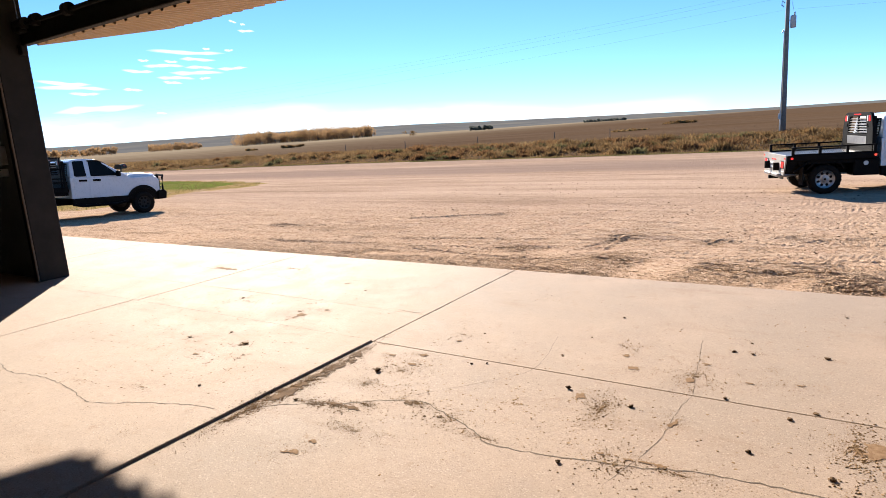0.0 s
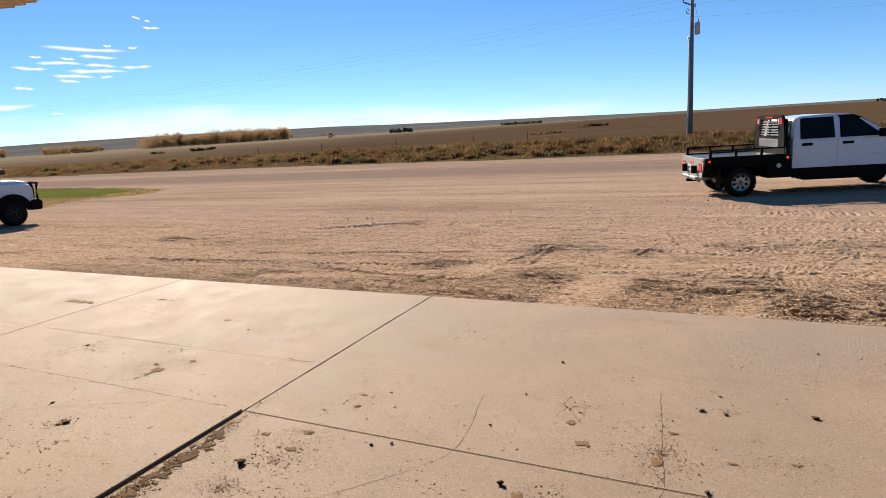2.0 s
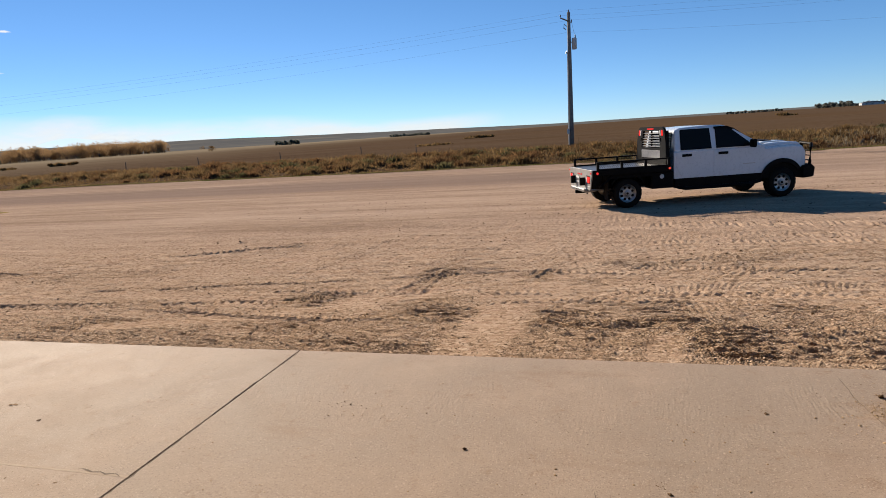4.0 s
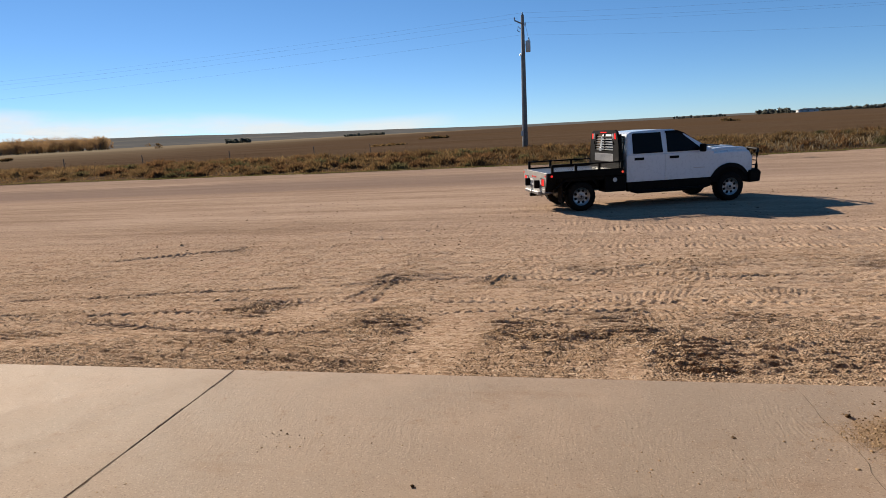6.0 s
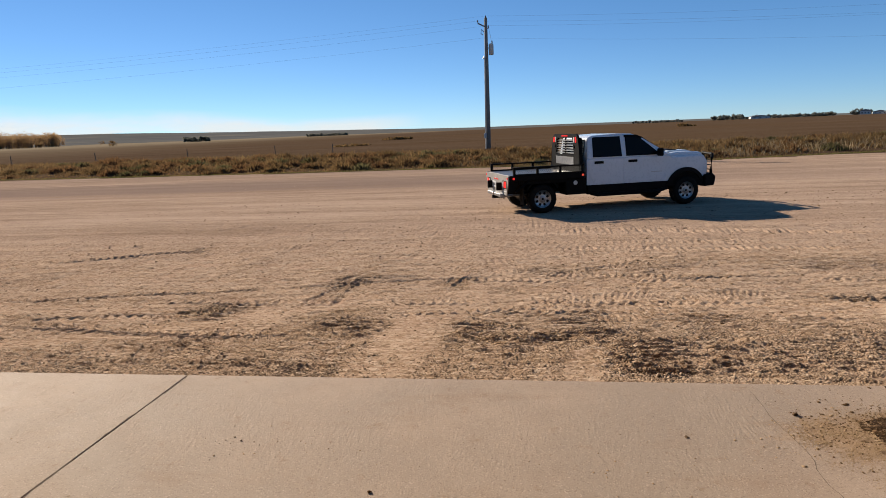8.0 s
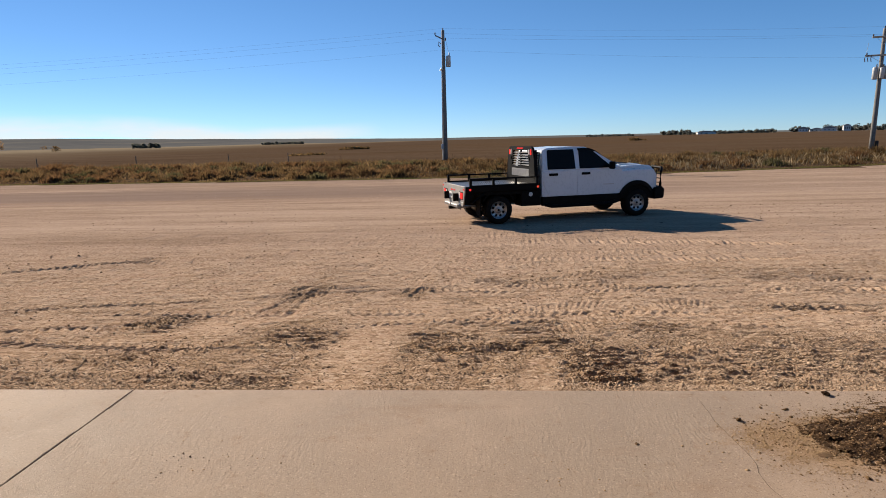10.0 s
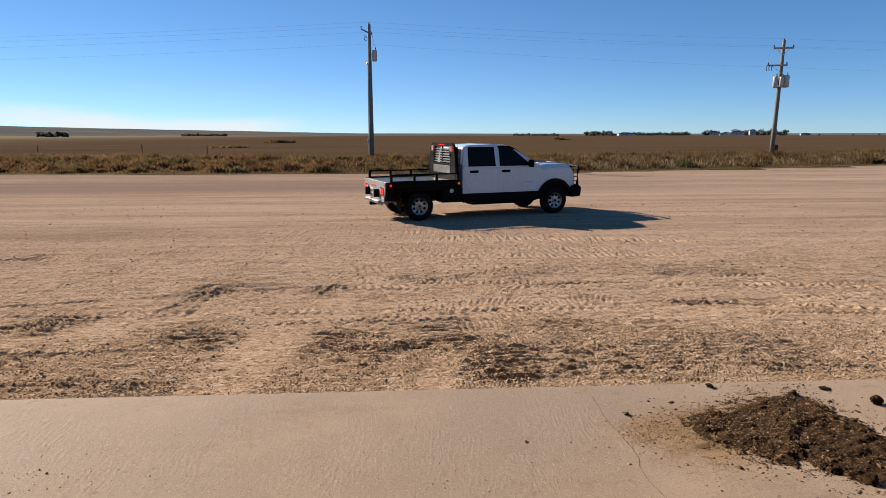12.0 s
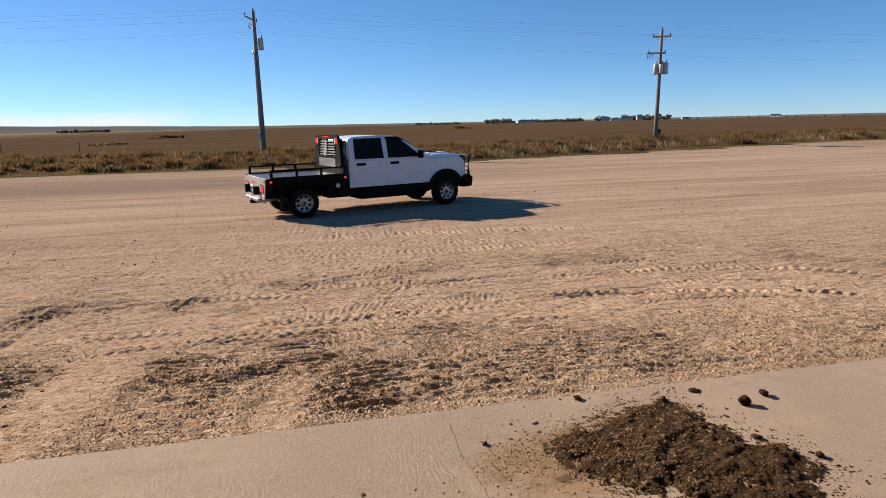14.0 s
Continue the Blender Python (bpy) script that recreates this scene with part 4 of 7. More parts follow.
def scatter_dirt(name, centres, label, seed, material=DIRT, flat=1.0):
    """Loose crumbs of soil lying on the concrete, thickest round each centre."""
    rnd = np.random.RandomState(seed)
    xs, ys, ss = [], [], []
    for cx, cy, rx, ry, count, size in centres:
        count = int(count * 0.9)
        q, d = rnd.uniform(0, 6.283, count), np.abs(rnd.normal(0, 0.55, count))
        x, y = cx + np.cos(q) * d * rx, cy + np.sin(q) * d * ry
        ok = fbm(x, y, 9.0, 3, seed) + rnd.uniform(-0.2, 0.2, count) > -0.05
        xs.append(x[ok])
        ys.append(y[ok])
        ss.append(0.5 * size * rnd.uniform(0.25, 1.0, ok.sum()) ** 2)
    x, y, s = np.concatenate(xs), np.concatenate(ys), np.concatenate(ss)
    z = np.where((x < 0) & (y < -2.66), 0.016, 0.0)
    return pebbles(name, x, y, z + 0.001, s, seed, label, material, "dirt", flat)


scatter_dirt("loose_dirt", [
    (0.07, -3.9, 0.10, 0.25, 1300, 0.0175), (0.09, -3.6, 0.09, 0.3, 1300, 0.0175), (0.08, -3.2, 0.07, 0.4, 1100, 0.015), (0.05, -2.8, 0.05, 0.25, 450, 0.0125),
    (0.55, -3.7, 0.3, 0.1, 700, 0.015), (0.8, -3.35, 0.22, 0.2, 600, 0.015), (1.25, -3.55, 0.3, 0.15, 600, 0.015), (0.6, -3.05, 0.18, 0.14, 300, 0.013),
    (2.05, -3.05, 0.16, 0.35, 1000, 0.014), (2.45, -2.35, 0.28, 0.3, 850, 0.012), (1.9, -2.0, 0.12, 0.14, 300, 0.014), (2.3, -3.6, 0.3, 0.3, 800, 0.014),
    (3.3, -2.95, 0.2, 0.4, 1300, 0.017), (3.4, -3.4, 0.3, 0.4, 1100, 0.017), (2.9, -2.3, 0.5, 0.3, 450, 0.01), (2.7, -3.9, 0.6, 0.4, 700, 0.012),
    (-1.0, -3.15, 0.12, 0.1, 200, 0.014), (-0.75, -3.35, 0.4, 0.3, 250, 0.011), (-2.4, -2.2, 0.5, 0.2, 200, 0.011), (-2.1, -2.15, 0.2, 0.06, 200, 0.013)],
    "loose brown dirt and crumbs lying on the concrete apron", 11)
scatter_dirt("lip_dirt", [
    (0.06, -4.1, 0.09, 0.4, 3000, 0.009), (0.09, -3.7, 0.10, 0.4, 3600, 0.009), (0.07, -3.3, 0.08, 0.4, 2800, 0.009), (0.05, -2.9, 0.05, 0.3, 1200, 0.008), (0.4, -3.75, 0.25, 0.06, 1800, 0.008), (0.7, -3.6, 0.22, 0.07, 1500, 0.008), (1.0, -3.45, 0.2, 0.06, 1200, 0.008),
    (0.5, -3.35, 0.2, 0.12, 900, 0.008), (0.9, -3.9, 0.4, 0.12, 1500, 0.009), (1.6, -3.65, 0.4, 0.06, 1200, 0.008), (2.05, -3.1, 0.12, 0.3, 900, 0.008), (2.45, -2.45, 0.2, 0.2, 800, 0.008), (3.3, -2.95, 0.2, 0.3, 1200, 0.009), (2.6, -3.55, 0.4, 0.08, 900, 0.008)],
    "fine brown dirt along the slab lip and cracks", 14)
scatter_dirt("dirt_flakes", [(-1.6, -3.3, 2.0, 1.2, 900, 0.024), (-2.4, -2.3, 1.2, 0.4, 120, 0.026), (1.6, -3.2, 2.2, 0.9, 800, 0.022), (-0.9, -3.6, 1.0, 0.6, 160, 0.024), (-1.5, -4.2, 1.2, 0.5, 160, 0.026), (-2.6, -1.2, 1.5, 0.6, 80, 0.02)],
    "flat flakes of dried brown mud on the concrete", 15, DIRT, 0.3)
scatter_dirt("mud_crumbs", [(0.9, -2.3, 1.3, 0.7, 150, 0.021), (2.4, -2.0, 1.6, 0.9, 170, 0.019), (-1.4, -2.0, 1.6, 0.8, 110, 0.018), (0.5, -3.0, 0.7, 0.5, 120, 0.021), (2.6, -3.2, 1.2, 0.7, 150, 0.020), (0.7, -2.25, 0.5, 0.25, 110, 0.014), (0.6, -1.82, 0.5, 0.04, 40, 0.016), (1.2, -0.9, 1.6, 0.5, 90, 0.016), (2.8, -1.1, 1.2, 0.5, 70, 0.015), (-0.4, -1.1, 0.9, 0.5, 50, 0.016)],
    "brown crumbs of dried mud dropped on the concrete", 19, DIRT, 0.8)
scatter_dirt("grit_specks", [(-1.2, -1.5, 1.8, 0.8, 260, 0.009), (0.6, -2.2, 1.4, 0.6, 200, 0.009), (-1.0, -2.4, 1.2, 0.4, 160, 0.009)], "pale sand specks glinting on the concrete", 20, SAND, 0.6)
scatter_dirt("pale_flecks", [(0.2, -1.5, 1.2, 0.5, 30, 0.018), (1.6, -1.9, 1.2, 0.5, 24, 0.014)], "pale grit flecks lying on the concrete", 18, SAND, 0.4)
scatter_dirt("spilled_sand", [(4.30, -0.58, 0.7, 0.42, 11000, 0.0065), (4.7, -0.25, 0.6, 0.16, 1500, 0.007), (4.1, -0.85, 0.4, 0.3, 1500, 0.008), (5.2, -0.9, 0.5, 0.3, 1200, 0.007), (4.25, -0.65, 0.5, 0.35, 420, 0.022), (4.45, -0.42, 0.35, 0.14, 3500, 0.008), (4.2, -0.8, 0.3, 0.22, 3000, 0.009), (4.1, -0.62, 0.3, 0.2, 2200, 0.012), (3.95, -0.75, 0.28, 0.28, 2600, 0.009), (4.2, -1.0, 0.3, 0.2, 1600, 0.009), (3.9, -0.7, 0.4, 0.35, 140, 0.024)],
             "tan sand and grit spilled round the mulch patch", 12, SAND)
scatter_dirt("dark_crumbs", [(1.5, -3.0, 3.0, 1.6, 600, 0.008), (2.5, -1.0, 3.0, 0.9, 200, 0.008), (-2.5, -3.0, 2.2, 1.2, 280, 0.01), (0.8, -0.92, 0.2, 0.1, 24, 0.013)],
             "small dark mud crumbs strewn over the concrete", 13, CLOD)


def spread(name, cx, cy, rx, ry, low, high, seed, material, label, category, step=0.018, rag=1.0, broken=0.0):
    """A ragged thin heap of loose stuff on the concrete."""
    xs, ys = np.arange(cx - rx * 1.6, cx + rx * 1.6, step), np.arange(cy - ry * 1.9, min(cy + ry * 1.9, -0.03), step)
    gx, gy = np.meshgrid(xs, ys)
    u, v = gx - cx, gy - cy
    rim = 1 - np.hypot(u / rx, v / ry) + rag * fbm(gx, gy, 2.6 / max(rx, ry) ** 0.5, 4, seed) + 0.6 * rag * fbm(gx, gy, 16, 3, seed + 2) + broken * (1.5 * fbm(gx, gy, 30, 2, seed + 5, 0.8) - 0.42)
    h = smooth01(rim / 0.55) * (low + high * np.clip(fbm(gx, gy, 7.5, 4, 22, 0.6) + 0.25, 0, 1)) + 0.7 * high * fbm(gx, gy, 26, 3, seed + 3) * (rim > 0.05)
    keep = rim > 0.02
    idx = -np.ones(gx.shape, int)
    idx[keep] = np.arange(keep.sum())
    base = np.where((gx[keep] < 0) & (gy[keep] < -2.65), 0.016, 0.0)
    verts = np.stack([gx[keep], gy[keep], np.maximum(h[keep], 0.0005) + 0.0025 + base], 1)
    a, b, c, d = idx[:-1, :-1], idx[:-1, 1:], idx[1:, 1:], idx[1:, :-1]
    ok = (a >= 0) & (b >= 0) & (c >= 0) & (d >= 0)
    faces = np.stack([a[ok], b[ok], c[ok], d[ok]], 1)
    return tagged(new(name, raw(name, verts.tolist(), faces.tolist(), [material], True)), label, category, kind="stuff")


HEAP = ((4.12, -0.57), (4.30, -0.50), (4.62, -0.40), (4.84, -0.25), (5.10, -0.17), (5.16, -0.50), (5.24, -0.74), (5.42, -0.84), (5.38, -1.05), (5.20, -1.28), (4.86, -1.26), (4.55, -1.02), (4.34, -0.80))


def inside_heap(x, y):
    """Distance to the heap's outline, in metres, positive inside it."""
    best, crossings = np.full(np.shape(x), 9.0), np.zeros(np.shape(x), int)
    for (x0, y0), (x1, y1) in zip(HEAP, HEAP[1:] + HEAP[:1]):
        ex, ey = x1 - x0, y1 - y0
        k = np.clip(((x - x0) * ex + (y - y0) * ey) / (ex * ex + ey * ey), 0, 1)
        best = np.minimum(best, np.hypot(x - x0 - k * ex, y - y0 - k * ey))
        if y0 != y1:
            crossings += ((y0 > y) != (y1 > y)) & (x < x0 + (y - y0) * ex / ey)
    return np.where(crossings % 2 == 1, best, -best)


def heap_at(x, y):
    """How far into the mulch a place lies, and how high the mulch stands there."""
    rim = inside_heap(x, y) / 0.09 + 2.4 * fbm(x, y, 6.0, 3, 21) + 2.6 * fbm(x, y, 19.0, 3, 23) + 0.3
    lumps = np.clip(fbm(x, y, 9.0, 3, 22, 0.55) + 0.12, 0, 1) ** 1.3
    return rim, smooth01((rim + 0.2) / 1.6) * (0.004 + 0.085 * lumps + 0.022 * np.clip(fbm(x, y, 34.0, 3, 25, 0.7) + 0.2, 0, 1))


def mulch_heap():
    step = 0.008
    gx, gy = np.meshgrid(np.arange(3.9, 5.75, step), np.arange(-1.55, -0.03, step))
    rim, h = heap_at(gx, gy)
    keep = (rim > 0) & (inside_heap(gx, gy) > -0.025)
    idx = -np.ones(gx.shape, int)
    idx[keep] = np.arange(keep.sum())
    a, b, c, d = idx[:-1, :-1], idx[:-1, 1:], idx[1:, 1:], idx[1:, :-1]
    ok = (a >= 0) & (b >= 0) & (c >= 0) & (d >= 0)
    faces = np.stack([a[ok], b[ok], c[ok], d[ok]], 1)
    verts = np.stack([gx[keep], gy[keep], h[keep] + 0.002], 1)
    tagged(new("mulch_patch", raw("mulch_patch", verts.tolist(), faces.tolist(), [MANURE], True)), "dark damp mulch heap spread on the concrete edge", "mulch", kind="stuff")


mulch_heap()
rnd = np.random.RandomState(9)
mx, my = rnd.uniform(3.8, 5.8, 80000), rnd.uniform(-1.6, -0.03, 80000)
rim, top = heap_at(mx, my)
far = rnd.exponential(0.9, len(mx))
ok = (rim > -far) & (rnd.uniform(0, 1, len(mx)) < np.where(rim > 0, 0.55, 0.25))
mx, my, rim, top = mx[ok], my[ok], rim[ok], top[ok]
fine = 0.002 + 0.0075 * rnd.uniform(0, 1, len(mx)) ** 2.2 + 0.014 * (rnd.uniform(0, 1, len(mx)) > 0.988)
pebbles("mulch_crumbs", mx, my, top + 0.001, fine, 33, "dark crumbs and flecks over the mulch heap", MULCH_BITS, "mulch", 0.75)
sx, sy = mx[::38] + 0.01, my[::38]
pebbles("mulch_flecks", sx, sy, heap_at(sx, sy)[1] + 0.003, rnd.uniform(0.002, 0.006, len(sx)), 34, "pale pebbles caught in the dark mulch", PEBBLE, "gravel")
film = {0: [], 1: []}
for k, (cx, cy, rx, ry, dark) in enumerate((
    (-1.17, -2.36, 0.10, 0.24, 0), (-0.98, -3.18, 0.09, 0.07, 0), (0.10, -3.15, 0.09, 0.5, 0), (0.12, -3.72, 0.11, 0.4, 0), (0.13, -3.1, 0.13, 0.07, 0), (0.60, -2.93, 0.13, 0.07, 0), (0.60, -2.75, 0.09, 0.05, 0), (0.5, -2.48, 0.06, 0.03, 1),
    (0.43, -3.12, 0.08, 0.05, 1), (1.94, -2.18, 0.06, 0.10, 0), (2.05, -2.38, 0.10, 0.08, 0), (2.42, -2.45, 0.10, 0.13, 0), (2.47, -2.12, 0.09, 0.04, 0), (2.86, -2.06, 0.06, 0.04, 0), (2.76, -2.33, 0.11, 0.05, 0), (3.05, -2.25, 0.11, 0.05, 0),
    (1.88, -2.93, 0.10, 0.11, 0), (2.14, -2.38, 0.10, 0.05, 0), (3.36, -2.95, 0.15, 0.26, 0), (2.46, -3.1, 0.08, 0.16, 0), (0.70, -4.25, 0.14, 0.12, 0), (0.76, -4.1, 0.11, 0.05, 0), (-0.39, -4.55, 0.07, 0.10, 0), (-0.95, -4.1, 0.09, 0.03, 0),
    (-1.15, -3.5, 0.11, 0.06, 0), (-2.46, -3.11, 0.08, 0.05, 0), (2.3, -3.52, 0.45, 0.05, 0), (0.62, -3.68, 0.3, 0.05, 1), (1.0, -3.46, 0.2, 0.05, 1), (2.72, -1.78, 0.09, 0.02, 1), (-1.27, -2.24, 0.12, 0.05, 1), (-1.05, -2.11, 0.10, 0.05, 0), (0.62, -2.22, 0.12, 0.03, 0), (0.66, -2.37, 0.07, 0.06, 0), (0.54, -2.74, 0.10, 0.05, 0), (0.62, -2.92, 0.12, 0.06, 1), (0.34, -2.84, 0.10, 0.06, 0), (0.03, -2.52, 0.03, 0.06, 1), (3.15, -1.72, 0.06, 0.025, 1), (2.68, -1.52, 0.03, 0.02, 1), (3.25, -0.69, 0.05, 0.03, 1),
    (5.34, -0.13, 0.13, 0.035, 1), (4.2, -0.82, 0.12, 0.05, 1), (4.55, -0.33, 0.12, 0.04, 1), (4.75, -0.17, 0.08, 0.03, 1), (5.25, -0.45, 0.05, 0.03, 0), (5.9, -0.95, 0.06, 0.05, 1), (-3.9, -1.1, 0.5, 0.10, 0), (-2.9, -0.8, 0.4, 0.08, 0), (-1.6, -1.2, 0.16, 0.05, 0))):
    lip = 0.03 < cx < 0.14 and cy < -2.9
    spread("dirt_stain", cx, cy, rx * (0.8 if lip else 0.5), ry * (0.8 if lip else 0.5), 0.0004, 0.005 if dark or lip else 0.0022, 120 + k, CLOD if dark or lip else SOIL, "dark dried mud stuck to the concrete" if dark or lip else "thin brown film of dirt on the concrete", "dirt", 0.0075, 1.8, broken=0.9)
    m2 = int(min(1700, 26000 * (rx + 0.03) * (ry + 0.03)))
    px, py = cx + rnd.normal(0, 0.62, m2) * (rx + 0.02), cy + rnd.normal(0, 0.62, m2) * (ry + 0.02)
    ok = fbm(px, py, 14, 3, 300 + k, 0.7) + rnd.uniform(-0.12, 0.12, m2) > 0.0
    ok &= (px > 0.006) | (cx < 0)
    film[dark or int(lip)].append(np.stack([px[ok], py[ok]]))
for dark, mat, lab in ((0, DIRT, "thin scatter of brown soil grains on the concrete"), (1, MUD_GRAIN, "dark crumbs of dried mud on the concrete")):
    px, py = np.concatenate(film[dark], 1)
    pebbles("soil_grains", px, py, np.where((px < 0) & (py < -2.65), 0.0165, 0.0005), 0.0008 + 0.0034 * rnd.uniform(0, 1, len(px)) ** 1.5, 60 + dark, lab, mat, "dirt", 0.5)


def clod(x, y, size, seed, squash=0.6, z=0.0, label="dark lump of dried mud on the concrete"):
    bm = bmesh.new()
    bmesh.ops.create_icosphere(bm, subdivisions=3, radius=1)
    rnd = Vector((seed * 3.1, seed * 1.7, seed * 0.9))
    for v in bm.verts:
        k = 1 + 0.55 * noise.noise(v.co * 1.3 + rnd) + 0.34 * noise.noise(v.co * 3.2 + rnd) + 0.16 * noise.noise(v.co * 7.5 + rnd)
        v.co = Vector((v.co.x * k * size, v.co.y * k * size * 0.8, v.co.z * k * size * squash))
    low = min(v.co.z for v in bm.verts)
    for v in bm.verts:
        v.co.z -= low + 0.15 * size * squash
    ob = part("mud_clod", bm, MANURE if x > 4.5 else CLOD, None, "", True)
    ob.matrix_world = pose(x, y, z, 0, 0, seed * 47)
    return tagged(ob, label, "clod", group="clods on the concrete")


for k, (x, y, s, q) in enumerate((
    (2.60, -1.81, 0.035, 0.5), (2.72, -1.815, 0.03, 0.4), (3.155, -1.724, 0.04, 0.45), (-0.96, -3.16, 0.05, 0.35), (0.446, -3.136, 0.045, 0.7), (3.27, -0.72, 0.03, 0.18), (2.69, -1.59, 0.022, 0.5),
    (1.686, -1.335, 0.02, 0.8), (0.784, -0.865, 0.010, 0.8), (0.84, -0.90, 0.014, 0.7), (-1.15, -1.374, 0.03, 0.2), (5.53, -0.37, 0.055, 0.95), (5.72, -0.30, 0.05, 0.6), (5.33, -0.72, 0.045, 0.4),
    (5.36, -0.14, 0.06, 0.16), (3.93, -0.43, 0.035, 0.8), (4.62, -0.06, 0.05, 0.3), (3.0, -2.75, 0.035, 0.5), (1.78, -2.86, 0.035, 0.8), (2.2, -2.95, 0.03, 0.7), (2.66, -2.62, 0.03, 0.5), (3.12, -2.62, 0.035, 0.3),
    (-1.6, -3.25, 0.035, 0.3), (-1.35, -3.0, 0.03, 0.4), (-2.3, -2.1, 0.035, 0.3), (-0.55, -3.9, 0.025, 0.5), (1.0, -2.75, 0.02, 0.8), (1.1, -2.7, 0.018, 0.8), (5.1, -0.95, 0.05, 0.6), (4.6, -0.75, 0.04, 0.6),
    (5.5, -0.95, 0.035, 0.6), (4.85, -1.2, 0.06, 0.6), (2.05, -3.7, 0.03, 0.8), (3.2, -3.3, 0.035, 0.7), (2.85, -3.2, 0.028, 0.8), (0.25, -3.75, 0.03, 0.5), (1.6, -1.9, 0.016, 0.8))):
    clod(x, y, s * (0.58 if x > 4.5 else 0.46), k + 1, q * (1.0 if x > 4.5 else 0.7), 0.016 if x < 0 and y < -2.65 else 0.0)


# ---- the shop building round the open doorway ----
DOOR_L, DOOR_R, WALL_Y = -5.93, 7.2, -2.2
tagged(part("wall_north_1", block((-12, WALL_Y - 0.25, -0.18), (DOOR_L - 0.16, WALL_Y, 4.9)), WALL_IN), "dark metal-lined front wall of the shop", "wall", kind="structure")
tagged(part("wall_north_2", block((DOOR_R + 0.16, WALL_Y - 0.25, -0.18), (12, WALL_Y, 4.9)), WALL_IN), "metal-lined front wall beside the doorway", "wall", kind="structure")
tagged(part("wall_north_3", block((DOOR_L - 0.16, WALL_Y - 0.25, 4.25), (DOOR_R + 0.16, WALL_Y, 4.9)), WALL_IN), "metal wall above the doorway", "wall", kind="structure")
tagged(part("wall_west", block((-12.2, -16, -0.18), (-12, WALL_Y, 4.9)), WALL_IN), "metal-lined side wall of the shop", "wall", kind="structure")
tagged(part("wall_east", block((12, -16, -0.18), (12.2, WALL_Y, 4.9)), WALL_IN), "metal-lined side wall of the shop", "wall", kind="structure")
tagged(part("wall_south", block((-12.2, -16.2, -0.18), (12.2, -16, 4.9)), WALL_IN), "metal-lined back wall of the shop", "wall", kind="structure")
tagged(part("ceiling", block((-12.4, -16.4, 4.902), (12.4, WALL_Y + 0.15, 5.05)), WALL_IN), "dark metal shop ceiling", "ceiling", kind="structure")


def jamb(x0, x1, name):
    ob = thing(name, "dark steel door jamb with a scuffed edge trim", "door jamb", kind="structure")
    part("post", block((x0, WALL_Y - 0.36, 0.002), (x1, WALL_Y + 0.02, 4.25), 0.008), DARK_STEEL, ob)
    inner = x1 if x0 < 0 else x0
    s = -1 if x0 < 0 else 1
    part("edge_trim", block((min(inner, inner + s * 0.03), WALL_Y - 0.385, 0.002), (max(inner, inner + s * 0.03), WALL_Y - 0.362, 4.2), 0.004), POST, ob)
    return ob


jamb(DOOR_L - 0.157, DOOR_L, "door_1")
jamb(DOOR_R, DOOR_R + 0.157, "door_2")


def corrugated(x0, x1, y0, z0, y1, z1, pitch=0.23, rib=0.03):
    """A ribbed sheet between two lines along x; ribs run from the first to the second."""
    bm = bmesh.new()
    prof = []
    x = x0
    while x < x1:
        prof += [(x, 0), (x + pitch * 0.66, 0), (x + pitch * 0.74, rib), (x + pitch * 0.92, rib)]
        x += pitch
    prof.append((x, 0))
    nrm = Vector((0, -(z1 - z0), y1 - y0)).normalized()
    rows = []
    for off in (0.0, 0.004):
        for yy, zz in ((y0, z0), (y1, z1)):
            rows.append([bm.verts.new(Vector((px, yy, zz)) - nrm * (h + off - 0.004)) for px, h in prof])
    for a, b in ((rows[0], rows[1]), (rows[2], rows[3]), (rows[0], rows[2]), (rows[1], rows[3])):
        for k in range(len(prof) - 1):
            bm.faces.new((a[k], a[k + 1], b[k + 1], b[k]))
    return bm


